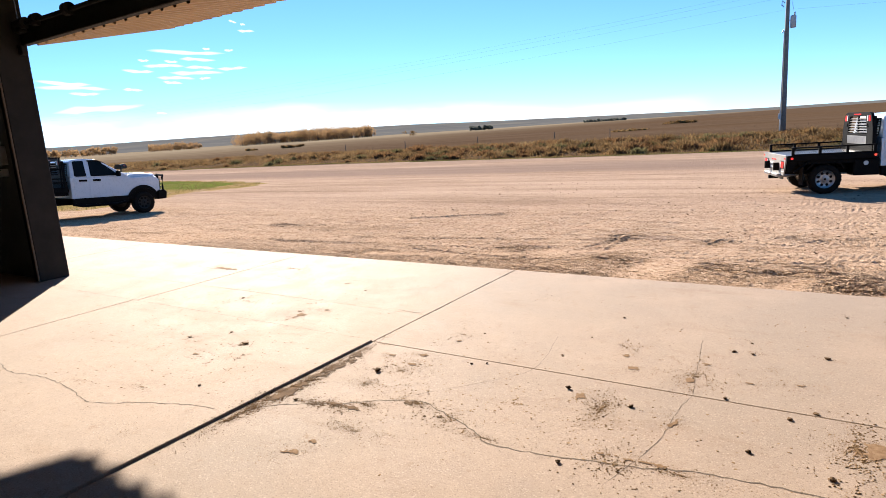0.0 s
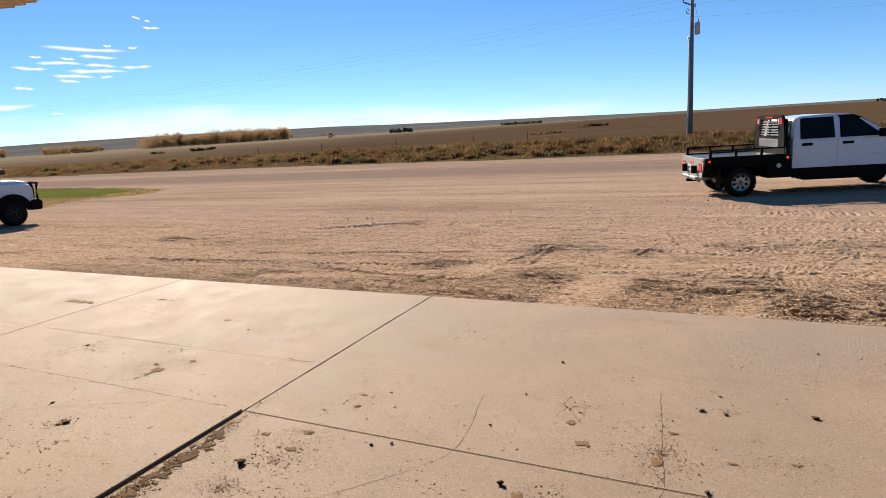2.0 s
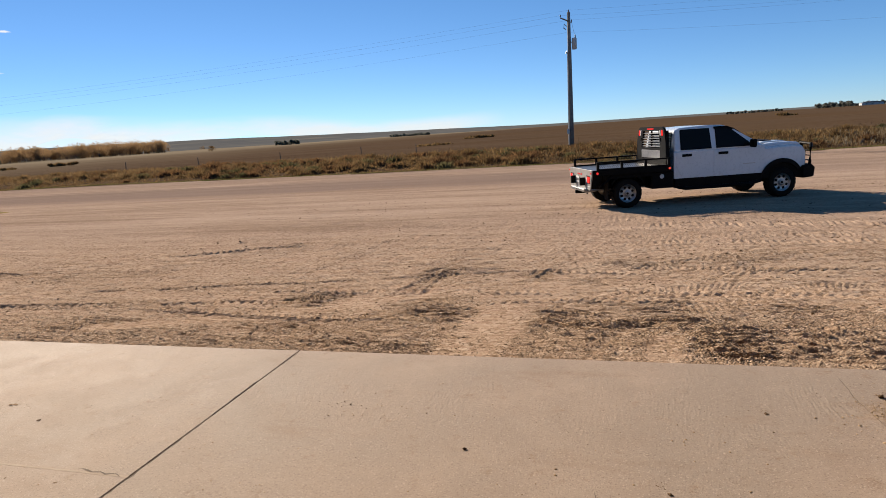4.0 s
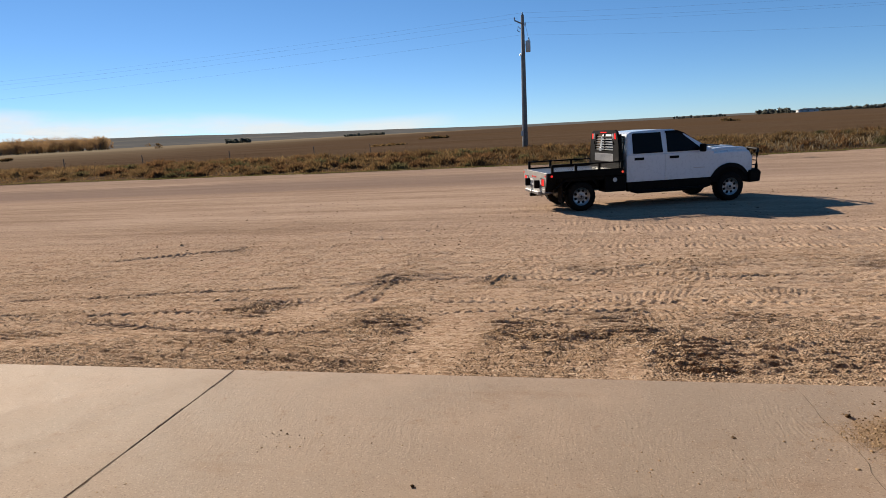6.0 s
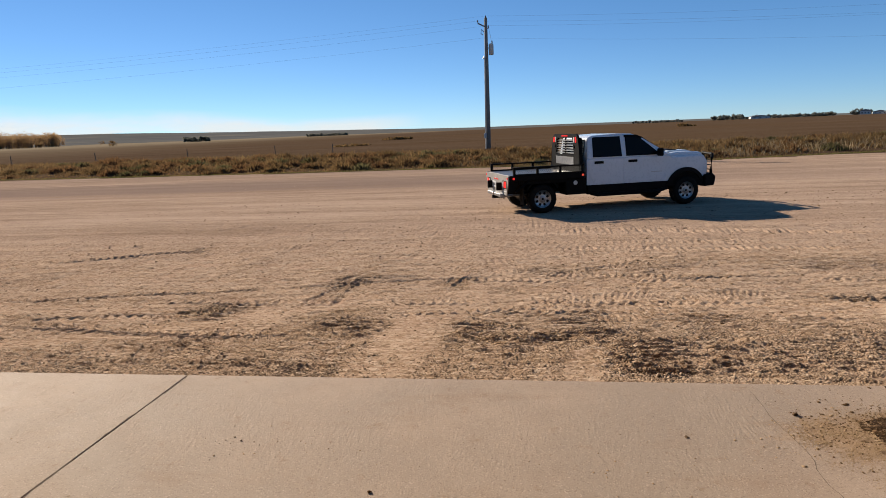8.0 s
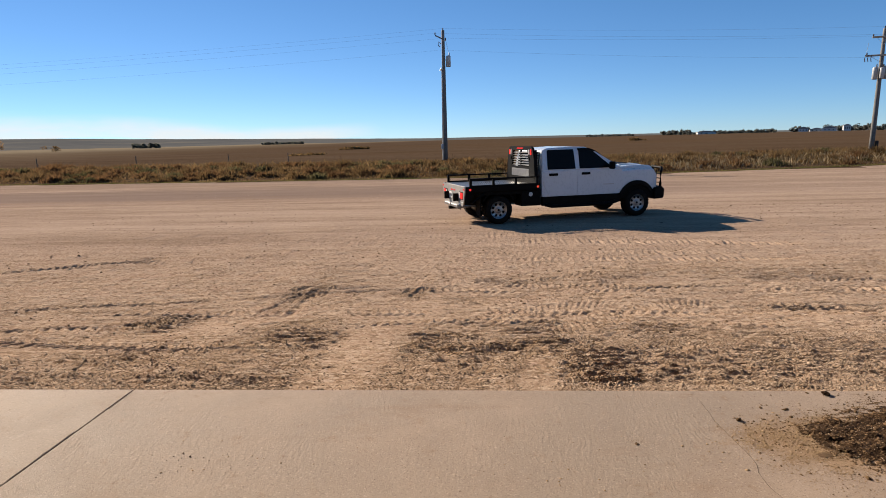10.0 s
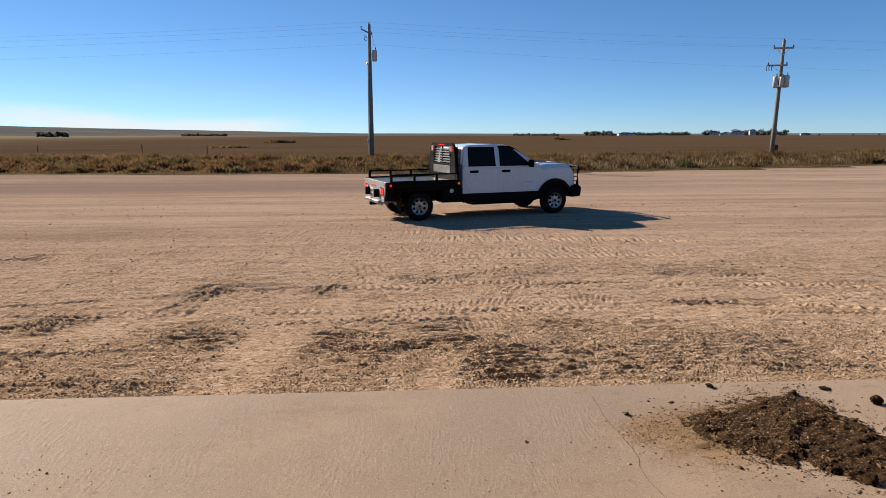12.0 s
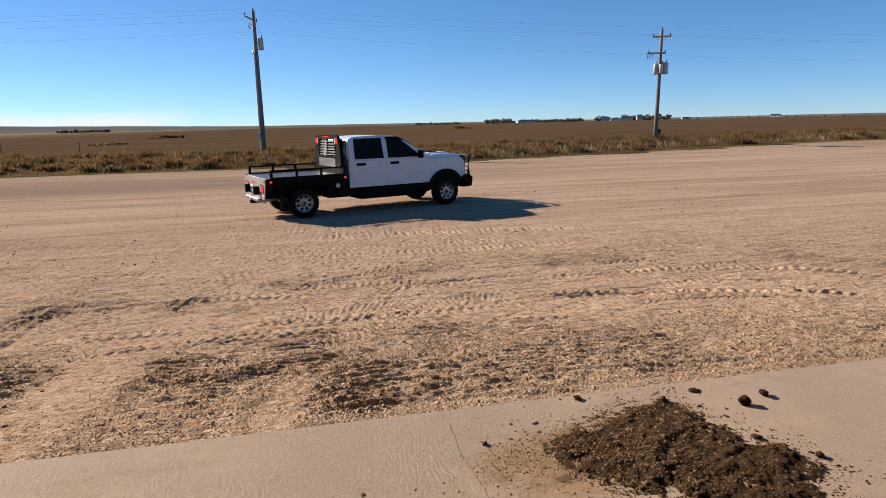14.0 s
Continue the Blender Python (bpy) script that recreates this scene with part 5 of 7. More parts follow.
def bifold_door():
    ob = thing("bifold_door", "raised bi-fold shop door with tan ribbed sheets and a dark steel frame", "door")
    yb, zb, yf, zf = WALL_Y + 0.06, 3.12, -0.10, 3.56
    part("lower_sheet", corrugated(DOOR_L + 0.02, DOOR_R, yb, zb + 0.02, yf, zf), TAN, ob, "tan ribbed steel sheeting")
    part("upper_sheet", corrugated(DOOR_L + 0.02, DOOR_R, yf - 0.02, zf + 0.16, yb, 4.22), TAN, ob, "tan ribbed steel sheeting")
    part("bottom_beam", block((DOOR_L - 0.02, WALL_Y - 0.04, 3.13), (DOOR_R, WALL_Y + 0.055, 3.36), 0.008), DARK_STEEL, ob)
    part("top_rail", block((DOOR_L, WALL_Y + 0.005, 4.1), (DOOR_R, WALL_Y + 0.05, 4.24), 0.006), DARK_STEEL, ob)
    part("fold_rail", block((DOOR_L + 0.02, yf - 0.09, zf + 0.01), (DOOR_R, yf - 0.02, zf + 0.13), 0.006), DARK_STEEL, ob)
    for k in range(8):
        x = DOOR_L + 0.1 + k * (DOOR_R - DOOR_L - 0.2) / 7
        part("girt", tube([(x, yb, zb + 0.12), (x, yf - 0.05, zf + 0.06)], 0.03, 6), DARK_STEEL, ob)
        part("upper_girt", tube([(x, yf - 0.05, zf + 0.08), (x, yb, 4.14)], 0.03, 6), DARK_STEEL, ob)
    part("drive_shaft", tube([(DOOR_L + 0.3, WALL_Y - 0.07, 3.36), (DOOR_R - 0.3, WALL_Y - 0.07, 3.36)], 0.03, 8), DARK_STEEL, ob)
    for x, w in ((DOOR_L + 0.12, 0.16), (DOOR_L + 0.5, 0.1), (DOOR_L + 1.3, 0.1), (1.5, 0.1)):
        part("cable_drum", tube([(x, WALL_Y - 0.07, 3.37), (x + w, WALL_Y - 0.07, 3.37)], 0.075, 12), DARK_STEEL, ob)
    part("end_roller", block((DOOR_L - 0.06, WALL_Y - 0.1, 3.0), (DOOR_L + 0.1, WALL_Y - 0.02, 3.12), 0.01), DARK_STEEL, ob)
    part("end_bracket", block((DOOR_L + 0.02, WALL_Y - 0.13, 3.26), (DOOR_L + 0.22, WALL_Y - 0.03, 3.42), 0.012), DARK_STEEL, ob)
    part("lift_cable", tube([(DOOR_L + 0.1, WALL_Y - 0.08, 3.36), (DOOR_L + 0.08, WALL_Y - 0.07, 4.24)], 0.006, 5), WIRE, ob)
    return ob


bifold_door()
box_ob = thing("control_box", "small pale grey switch box on the dark shop wall", "switch box")
part("box_body", block((-6.62, WALL_Y - 0.34, 1.60), (-6.46, WALL_Y - 0.252, 1.86), 0.01), GREY_TANK, box_ob)
part("conduit", tube([(-6.54, WALL_Y - 0.28, 1.86), (-6.54, WALL_Y - 0.28, 4.2)], 0.012, 6), GREY_TANK, box_ob)
part("switch", block((-6.58, WALL_Y - 0.355, 1.44), (-6.50, WALL_Y - 0.252, 1.55), 0.008), GREY_TANK, box_ob)


# ---- pickup trucks ----
RAD = 0.372
REAR = -0.10
WB, NOSE = 3.70, 0.18                      # rear axle at x = REAR, the front clip drawn forward by NOSE; the truck faces +x


def wheel(parent, x, y, metal=ALLOY):
    """A tyre with tread blocks, a rim with spokes and a hub."""
    s = 1 if y > 0 else -1
    ob = new("wheel")
    ob.parent = parent
    ob.location = (x, y, RAD)
    w = 0.125
    part("tyre", lathe([(0.225, -w), (0.29, -w * 1.06), (0.335, -w * 0.98), (0.358, -w * 0.75), (0.364, -w * 0.3), (0.364, w * 0.3), (0.358, w * 0.75), (0.335, w * 0.98), (0.29, w * 1.06), (0.225, w), (0.225, -w)], 36, caps=False), RUBBER, ob, "dusty black all-terrain tyre", True)
    bm = lathe([(0.364, -w * 0.80), (0.374, -w * 0.78), (0.374, w * 0.78), (0.364, w * 0.80)], 88, caps=False)
    for v in bm.verts:
        q = math.atan2(v.co.z, v.co.x) * 44 / math.pi
        if abs(v.co.y) < w * 0.79 and round(q + (1 if v.co.y > 0 else 0)) % 4 < 2:
            v.co.x, v.co.z = v.co.x * 0.968, v.co.z * 0.968
    part("tread", bm, RUBBER, ob)
    o = s * w * 0.9
    bm = lathe([(0.232, -o), (0.232, o * 0.6), (0.240, o * 0.98), (0.222, o * 1.0), (0.205, o * 0.76), (0.19, o * 0.62), (0.10, o * 0.70), (0.02, o * 0.72)], 32)
    part("rim", bm, metal, ob, "silver alloy rim" if metal is ALLOY else "dark painted rim", True)
    for k in range(8):
        q = 2 * math.pi * (k + 0.5) / 8
        t = Matrix.Rotation(q, 4, "Y") @ Matrix.Translation((0.148, o * 0.665, 0)) @ Matrix.Diagonal((0.062, 0.034, 0.060, 1))
        bm = bmesh.new()
        bmesh.ops.create_cube(bm, size=1, matrix=t)
        bmesh.ops.bevel(bm, geom=bm.edges[:], offset=0.012, segments=1, affect="EDGES")
        part("slot", bm, DUSTY, ob, "dark slot in the rim")
    part("hub", lathe([(0.07, o * 0.3), (0.07, o * 0.85), (0.05, o * 0.95), (0.02, o * 0.96)], 16), metal, ob)
    part("cap", lathe([(0.032, o * 0.9), (0.03, o * 1.0), (0.01, o * 1.01)], 12), BLACK, ob)
    return ob


def arch(cx, r, z0, n=12):
    """Points of a wheel arch from its front foot to its rear one, open at the bottom."""
    q0 = math.asin((z0 - RAD) / r)
    return [(cx + r * math.cos(q0 + (math.pi - 2 * q0) * k / n), RAD + r * math.sin(q0 + (math.pi - 2 * q0) * k / n)) for k in range(n + 1)]


ROOF_W, BELT_W, SILL_W, BELT_Z, ROOF_Z = 0.77, 0.955, 0.965, 1.315, 1.905


def skin_y(z):
    """Half the cab's width at a height."""
    if z <= BELT_Z:
        return SILL_W + (BELT_W - SILL_W) * max(0, (z - 0.6) / (BELT_Z - 0.6))
    return BELT_W - (BELT_W - ROOF_W) * ((z - BELT_Z) / (ROOF_Z - BELT_Z)) ** 1.15


def side_piece(outline, s, out=0.0, thick=0.012, bevel=0.0):
    """A panel of the truck's flank that follows its bulge: s is the side, out how proud it lies."""
    return prism(outline, 0.0, thick, bevel, lambda x, y, z: (x, s * (skin_y(z) + out - thick + y), z), 1)


def shrink(outline, d):
    cx, cz = sum(p[0] for p in outline) / len(outline), sum(p[1] for p in outline) / len(outline)
    return [(cx + (x - cx) * (1 - d), cz + (z - cz) * (1 - d * 1.3)) for x, z in outline]


def led_bar(parent, name, centre, w, h, lean, face, mat, label=""):
    """A small upright lamp on a face that looks to -x."""
    o = rounded(w, h, min(w, h) * 0.45, 3)
    c, sn = math.cos(lean), math.sin(lean)
    bm = bmesh.new()
    a = [bm.verts.new((face, centre[0] + u * c - v * sn, centre[1] + u * sn + v * c)) for u, v in o]
    b = [bm.verts.new((face - 0.016, centre[0] + 0.94 * (u * c - v * sn), centre[1] + 0.94 * (u * sn + v * c))) for u, v in o]
    n = len(o)
    bm.faces.new(a)
    bm.faces.new(b[::-1])
    for i in range(n):
        bm.faces.new((a[i], b[i], b[(i + 1) % n], a[(i + 1) % n]))
    return part(name, bm, mat, parent, label)


def rear_frame(parent, name, outer, holes, x0, x1, mat):
    """A plate in the y-z plane with openings, made of quads between outline rings."""
    bm = bmesh.new()
    vs = [bm.verts.new((x0, u, v)) for u, v in outer]
    edges = [bm.edges.new((vs[i], vs[(i + 1) % len(vs)])) for i in range(len(vs))]
    for hole in holes:
        hv = [bm.verts.new((x0, u, v)) for u, v in hole]
        edges += [bm.edges.new((hv[i], hv[(i + 1) % len(hv)])) for i in range(len(hv))]
    bmesh.ops.triangle_fill(bm, edges=edges, use_beauty=True, normal=(1, 0, 0))
    ret = bmesh.ops.extrude_face_region(bm, geom=bm.faces[:])
    for v in [g for g in ret["geom"] if isinstance(g, bmesh.types.BMVert)]:
        v.co.x = x1
    return part(name, bm, mat, parent)


def mesh_panel(parent, x0, x1, y, z0, z1):
    """An expanded-metal infill: a lattice of thin slanting strands."""
    bm = bmesh.new()
    cell = 0.05
    n = int((x1 - x0) / cell) + 1
    for k in range(n):
        for j in range(2):
            for a, b in (((x0 + k * cell, z0 + j * (z1 - z0) / 2), (x0 + (k + 0.5) * cell, z0 + (j + 0.5) * (z1 - z0) / 2)), ((x0 + (k + 0.5) * cell, z0 + (j + 0.5) * (z1 - z0) / 2), (x0 + (k + 1) * cell, z0 + j * (z1 - z0) / 2)),
                         ((x0 + k * cell, z0 + (j + 1) * (z1 - z0) / 2), (x0 + (k + 0.5) * cell, z0 + (j + 0.5) * (z1 - z0) / 2)), ((x0 + (k + 0.5) * cell, z0 + (j + 0.5) * (z1 - z0) / 2), (x0 + (k + 1) * cell, z0 + (j + 1) * (z1 - z0) / 2))):
                if max(a[0], b[0]) <= x1:
                    tube([(a[0], y, a[1]), (b[0], y, b[1])], 0.0026, 3, bm=bm)
    return part("mesh_infill", bm, BLACK, parent, "black expanded-metal mesh")


def pickup(label, group, m, crew=True, racks=False):
    ob = thing("pickup_truck", label, "truck", m, group)
    cab0 = 1.09 if crew else 1.58
    lit, dim, amber = (RED_ON, RED_DIM, AMBER) if crew else (RED_OFF, RED_OFF, AMBER_OFF)
    state = "lit" if crew else "unlit"
    # body shell: cab flank, front clip with the arches, hood, greenhouse
    bm = prism([(cab0, 0.65), (cab0, BELT_Z), (3.24, BELT_Z + 0.005), (3.24, 0.65)], -0.96, 0.96, 0.0, lambda x, y, z: (x, (1 if y > 0 else -1) * skin_y(z), z))
    bmesh.ops.bevel(bm, geom=[e for e in bm.edges if abs(e.verts[0].co.y - e.verts[1].co.y) < 0.1 and min(v.co.z for v in e.verts) > 1.2 and abs(e.verts[0].co.x - e.verts[1].co.x) > 1], offset=0.03, segments=3, affect="EDGES", profile=0.5)
    part("body", bm, WHITE, ob, "white painted cab")
    clip = [(3.235, 0.65), (3.235, 1.265), (3.7, 1.285), (4.05, 1.285), (4.25, 1.255), (4.33, 1.14), (4.33, 0.82), (4.29, 0.67)] + arch(WB, 0.55, 0.65)

    def taper(x, y, z):
        return (x, (1 if y > 0 else -1) * (skin_y(min(z, BELT_Z)) - 0.065 * max(0.0, (x - 3.235) / 1.1)), z)

    bm = prism(clip, -0.96, 0.96, 0.0, taper)
    bmesh.ops.bevel(bm, geom=[e for e in bm.edges if len(e.link_faces) == 2 and e.calc_face_angle() > 0.8 and min(v.co.z for v in e.verts) > 1.0 and abs(e.verts[0].co.y - e.verts[1].co.y) < 0.1], offset=0.05, segments=4, affect="EDGES", profile=0.5, clamp_overlap=True)
    part("front_clip", bm, WHITE, ob, "white front fenders")
    part("hood", prism([(3.24, 1.22), (3.24, 1.345), (3.55, 1.375), (3.95, 1.375), (4.2, 1.35), (4.31, 1.23)], -0.80, 0.80, 0.05, None, 3), WHITE, ob, "white hood")
    part("hood_bulge", prism([(3.3, 1.34), (3.45, 1.405), (3.95, 1.405), (4.17, 1.345)], -0.50, 0.50, 0.025), WHITE, ob)
    part("hood_vent", prism([(3.42, 1.395), (3.48, 1.425), (3.74, 1.428), (3.80, 1.40)], -0.34, 0.34, 0.008), BLACK, ob, "black hood vent")
    part("cowl", block((3.2, -0.72, 1.325), (3.36, 0.72, 1.36), 0.01), BLACK, ob, "black plastic cowl")
    roof = [(cab0 + 0.01, BELT_Z - 0.01), (cab0 + 0.06, 1.825), (cab0 + 0.2, 1.89), (2.0, ROOF_Z + 0.012), (2.38, ROOF_Z - 0.005), (2.62, 1.825), (3.26, BELT_Z - 0.01)]
    bm = prism(roof, -0.95, 0.95, 0.0, lambda x, y, z: (x, (1 if y > 0 else -1) * skin_y(z), z))
    bmesh.ops.bevel(bm, geom=[e for e in bm.edges if len(e.link_faces) == 2 and e.calc_face_angle() > 0.35], offset=0.035, segments=3, affect="EDGES", profile=0.5, clamp_overlap=True)
    part("cab_roof", bm, WHITE, ob)
    # flanks: doors with glass, handles, rocker, flare, step
    split = 2.10 if crew else 2.14
    a_pillar = lambda z: 3.16 - (z - BELT_Z) * 0.93   # noqa: E731
    for s in (-1, 1):
        front = [(split + 0.008, 0.68), (split + 0.008, BELT_Z - 0.015), (3.18, BELT_Z - 0.015), (3.13, 1.0), (3.08, 0.68)]
        rear = [(cab0 + 0.05, 0.95), (cab0 + 0.05, BELT_Z - 0.015), (split - 0.008, BELT_Z - 0.015), (split - 0.008, 0.68), (cab0 + 0.2, 0.68)] if crew else [(cab0 + 0.1, 0.68), (cab0 + 0.1, BELT_Z - 0.015), (split - 0.008, BELT_Z - 0.015), (split - 0.008, 0.68)]
        for nm, o in (("front_door", front), ("rear_door", rear)):
            d = part(nm, side_piece(o, s, 0.010, 0.012, 0.004), WHITE, ob)
            hx = (min(p[0] for p in o) + (0.12 if nm == "front_door" else 0.16))
            hb = block((hx, -0.02, 1.19), (hx + 0.23, 0.02, 1.235), 0.012, 2)
            bmesh.ops.translate(hb, verts=hb.verts, vec=(0, s * (skin_y(1.21) + 0.028), 0))
            part("handle", hb, BLACK, d, "black door handle")
            tb = block((hx - 0.01, -0.004, 1.18), (hx + 0.24, 0.004, 1.245), 0.003)
            bmesh.ops.translate(tb, verts=tb.verts, vec=(0, s * (skin_y(1.21) + 0.012), 0))
            part("handle_recess", tb, DUSTY, d)
        gz0, gz1 = BELT_Z + 0.03, 1.845
        gf = [(split + 0.07, gz0), (split + 0.09, gz1), (2.48, gz1), (2.62, gz1 - 0.07), (a_pillar(gz0) - 0.09, gz0)]
        gr = [(cab0 + 0.17, gz0), (cab0 + 0.20, gz1 - 0.02), (cab0 + 0.24, gz1), (split - 0.05, gz1), (split - 0.05, gz0)] if crew else [(cab0 + 0.14, gz0 + 0.02), (cab0 + 0.17, gz1 - 0.03), (cab0 + 0.21, gz1), (split - 0.06, gz1), (split - 0.06, gz0), (cab0 + 0.2, gz0)]
        for nm, o in (("front_window", gf), ("rear_window", gr)):
            part(nm, side_piece(o, s, 0.006, 0.008), BLACK, ob, "black window seal")
            part(nm + "_glass", side_piece(shrink(o, 0.05), s, 0.011, 0.006), GLASS, ob, "dark tinted side glass")
        visor = [(split + 0.06, gz1 - 0.03), (split + 0.06, gz1 + 0.025), (2.5, gz1 + 0.025), (2.68, gz1 - 0.05), (2.62, gz1 - 0.07), (2.48, gz1 - 0.03)]
        part("rain_visor", side_piece(visor, s, 0.024, 0.014), BLACK, ob, "smoked rain visor")
        part("rocker", block((cab0 + 0.02, s * 0.90 - 0.05, 0.41), (3.18, s * 0.90 + 0.055, 0.662), 0.015), DUSTY, ob, "dusty black rocker panel")
        part("side_step", tube([(cab0 + 0.1, s * 0.95, 0.44), (cab0 + 0.25, s * 1.03, 0.40), (2.95, s * 1.03, 0.40), (3.1, s * 0.95, 0.44)], 0.045, 10), BLACK, ob, "black tubular side step")
        # flare round the front arch
        outer, inner = arch(WB, 0.605, 0.60), arch(WB, 0.50, 0.60)
        part("fender_flare", prism(outer + inner[::-1], 0, 0.07, 0.006, lambda x, y, z: (x, s * (skin_y(z) - 0.10 * max(0, (x - 3.3)) ** 2 - 0.02 + y), z)), BLACK, ob, "matt black fender flare")
        liner = arch(WB, 0.55, 0.5)
        part("wheel_well", prism(liner, s * 0.35, s * 0.93), DUSTY, ob)
        # mirror
        mb = block((2.96, -0.10, 1.31), (3.06, 0.10, 1.51), 0.035, 3)
        bmesh.ops.translate(mb, verts=mb.verts, vec=(0, s * 1.14, 0))
        mir = part("mirror", mb, BLACK, ob, "black towing mirror")
        part("mirror_arm", block((2.98, min(s * 0.93, s * 1.08), 1.36), (3.04, max(s * 0.93, s * 1.08), 1.43), 0.01), BLACK, mir)
        part("headlight", prism([(4.16, 0.98), (4.10, 1.20), (4.30, 1.16), (4.345, 0.98)], 0, 0.24, 0.01, lambda x, y, z: (x, s * (0.62 + y), z)), CLEAR_LENS, ob, "clear headlight")
        if crew:
            bd = block((2.86, -0.003, 0.90), (3.06, 0.003, 0.92))
            bmesh.ops.translate(bd, verts=bd.verts, vec=(0, s * (skin_y(0.95) + 0.012), 0))
            part("badge", bd, GREY_TANK, ob, "small plain grey badge")
    # windscreen and back glass
    for nm, o in (("windscreen", [(2.70, 1.80), (3.20, 1.355), (3.215, 1.367), (2.715, 1.812)]), ("back_glass", [(cab0 + 0.015, 1.38), (cab0 + 0.05, 1.79), (cab0 + 0.035, 1.792), (cab0, 1.382)])):
        part(nm, prism(o, -0.70, 0.70), GLASS, ob, "tinted glass")
    # nose: grille, bumper and guard
    part("grille", block((4.30, -0.60, 0.80), (4.36, 0.60, 1.16), 0.015), BLACK, ob, "black grille")
    part("front_bumper", block((4.22, -0.97, 0.50), (4.50, 0.97, 0.76), 0.05, 3), BLACK, ob, "heavy black steel bumper")
    guard = new("grille_guard")
    guard.parent = ob
    tagged(guard, "black tubular grille guard")
    for s in (-1, 1):
        part("upright", prism([(4.48, 0.55), (4.48, 1.28), (4.52, 1.34), (4.57, 1.28), (4.58, 0.55)], s * 0.40 - 0.03, s * 0.40 + 0.03), BLACK, guard)
        part("light_hoop", tube([(4.54, s * 0.40, 1.30), (4.50, s * 0.86, 1.28), (4.42, s * 0.96, 1.20), (4.40, s * 0.98, 0.86), (4.45, s * 0.90, 0.74), (4.54, s * 0.40, 0.74)], 0.036, 8), BLACK, guard)
        part("hoop_bar", tube([(4.52, s * 0.40, 1.0), (4.39, s * 0.96, 1.0)], 0.014, 6), BLACK, guard)
        part("hoop_bar", tube([(4.52, s * 0.40, 1.13), (4.40, s * 0.96, 1.12)], 0.014, 6), BLACK, guard)
        part("hoop_bar", tube([(4.52, s * 0.40, 0.88), (4.39, s * 0.97, 0.88)], 0.014, 6), BLACK, guard)
        part("hoop_post", tube([(4.45, s * 0.70, 0.76), (4.45, s * 0.70, 1.21)], 0.014, 6), BLACK, guard)
        part("bumper_end", prism([(4.22, 0.44), (4.22, 0.74), (4.44, 0.80), (4.55, 0.70), (4.52, 0.46)], s * 0.62, s * 0.99, 0.03), BLACK, guard)
    for z in (0.86, 0.98, 1.10, 1.28):
        part("crossbar", tube([(4.52, -0.40, z), (4.52, 0.40, z)], 0.03, 8), BLACK, guard)
    # running gear
    for y in (-0.86, 0.86):
        wheel(ob, REAR, y, ALLOY if crew else DARK_STEEL)
        wheel(ob, WB + NOSE, y, ALLOY if crew else DARK_STEEL)
    part("chassis", block((-1.0, -0.45, 0.44), (4.1, 0.45, 0.66), 0.02), DUSTY, ob, "dusty black chassis")
    part("cross_box", block((-0.98, -0.66, 0.50), (0.95, 0.66, 0.96), 0.02), DUSTY, ob, "dusty black underbed structure")
    for s in (-1, 1):
        part("frame_rail", block((-1.15, s * 0.42 - 0.04, 0.60), (1.2, s * 0.42 + 0.04, 0.80), 0.01), DUSTY, ob)
    part("rear_axle", tube([(REAR, -0.78, RAD), (REAR, 0.78, RAD)], [0.05, 0.05], 10), DUSTY, ob)
    part("differential", lathe([(0.05, -0.13), (0.15, -0.06), (0.15, 0.06), (0.05, 0.13)], 16, centre=(REAR, 0.02, RAD)), DUSTY, ob)
    part("front_axle", tube([(WB, -0.75, RAD), (WB, 0.75, RAD)], 0.05, 8), DUSTY, ob)
    part("exhaust", tube([(0.6, -0.55, 0.50), (-0.6, -0.58, 0.50), (-1.06, -0.62, 0.47)], 0.05, 10), ALLOY, ob, "steel exhaust tailpipe")
    # flatbed
    deck_z, b0, b1, hw = 0.985, -0.99, cab0 - 0.11, 1.03
    bed = new("flatbed")
    bed.parent = ob
    tagged(bed, "black steel flatbed with a bright tread-plate deck")
    part("deck", block((b0 + 0.03, -hw + 0.06, deck_z - 0.02), (b1, hw - 0.06, deck_z + 0.006), 0.004), STEEL, bed, "bright steel tread-plate deck")
    for s in (-1, 1):
        part("side_beam", block((b0, s * hw - 0.035, deck_z - 0.13), (b1, s * hw + 0.035, deck_z + 0.012), 0.01), BLACK, bed)
        brace = [(b0 + 0.02, deck_z - 0.12), (b0 + 0.30, deck_z - 0.12), (b0 + 0.20, 0.70), (b0 + 0.10, 0.56), (b0 + 0.02, 0.56)]
        part("rear_skirt", prism(brace, s * (hw - 0.08) - 0.02, s * (hw - 0.08) + 0.02, 0.004), BLACK, bed)
        part("side_panel", block((b0 + 0.28, s * (hw - 0.05) - 0.015, 0.76), (b1, s * (hw - 0.05) + 0.015, deck_z - 0.125), 0.004), BLACK, bed)
        part("wheel_guard", prism(arch(REAR, 0.50, 0.62) + arch(REAR, 0.47, 0.62)[::-1], s * 0.70, s * 1.0), BLACK, bed)
        part("diagonal_brace", tube([(b0 + 0.55, s * hw, deck_z - 0.12), (b0 + 0.16, s * hw, 0.58)], 0.025, 6), BLACK, bed)
        part("toolbox", block((0.50, s * (hw - 0.26) - 0.24, 0.44), (1.06, s * (hw - 0.26) + 0.24, deck_z - 0.135), 0.02), BLACK, bed, "black underbody toolbox")
        st = lathe([(0.055, 0), (0.055, 0.006), (0.02, 0.007)], 16)
        bmesh.ops.transform(st, matrix=Matrix.Translation((0.76, s * (hw - 0.02) - (0.006 if s < 0 else 0), 0.74)), verts=st.verts)
        part("sticker", st, PLATE, bed, "round pale sticker")
        part("mud_flap", block((-0.62, s * 0.86 - 0.16, 0.24), (-0.60, s * 0.86 + 0.16, 0.86)), RUBBER, bed)
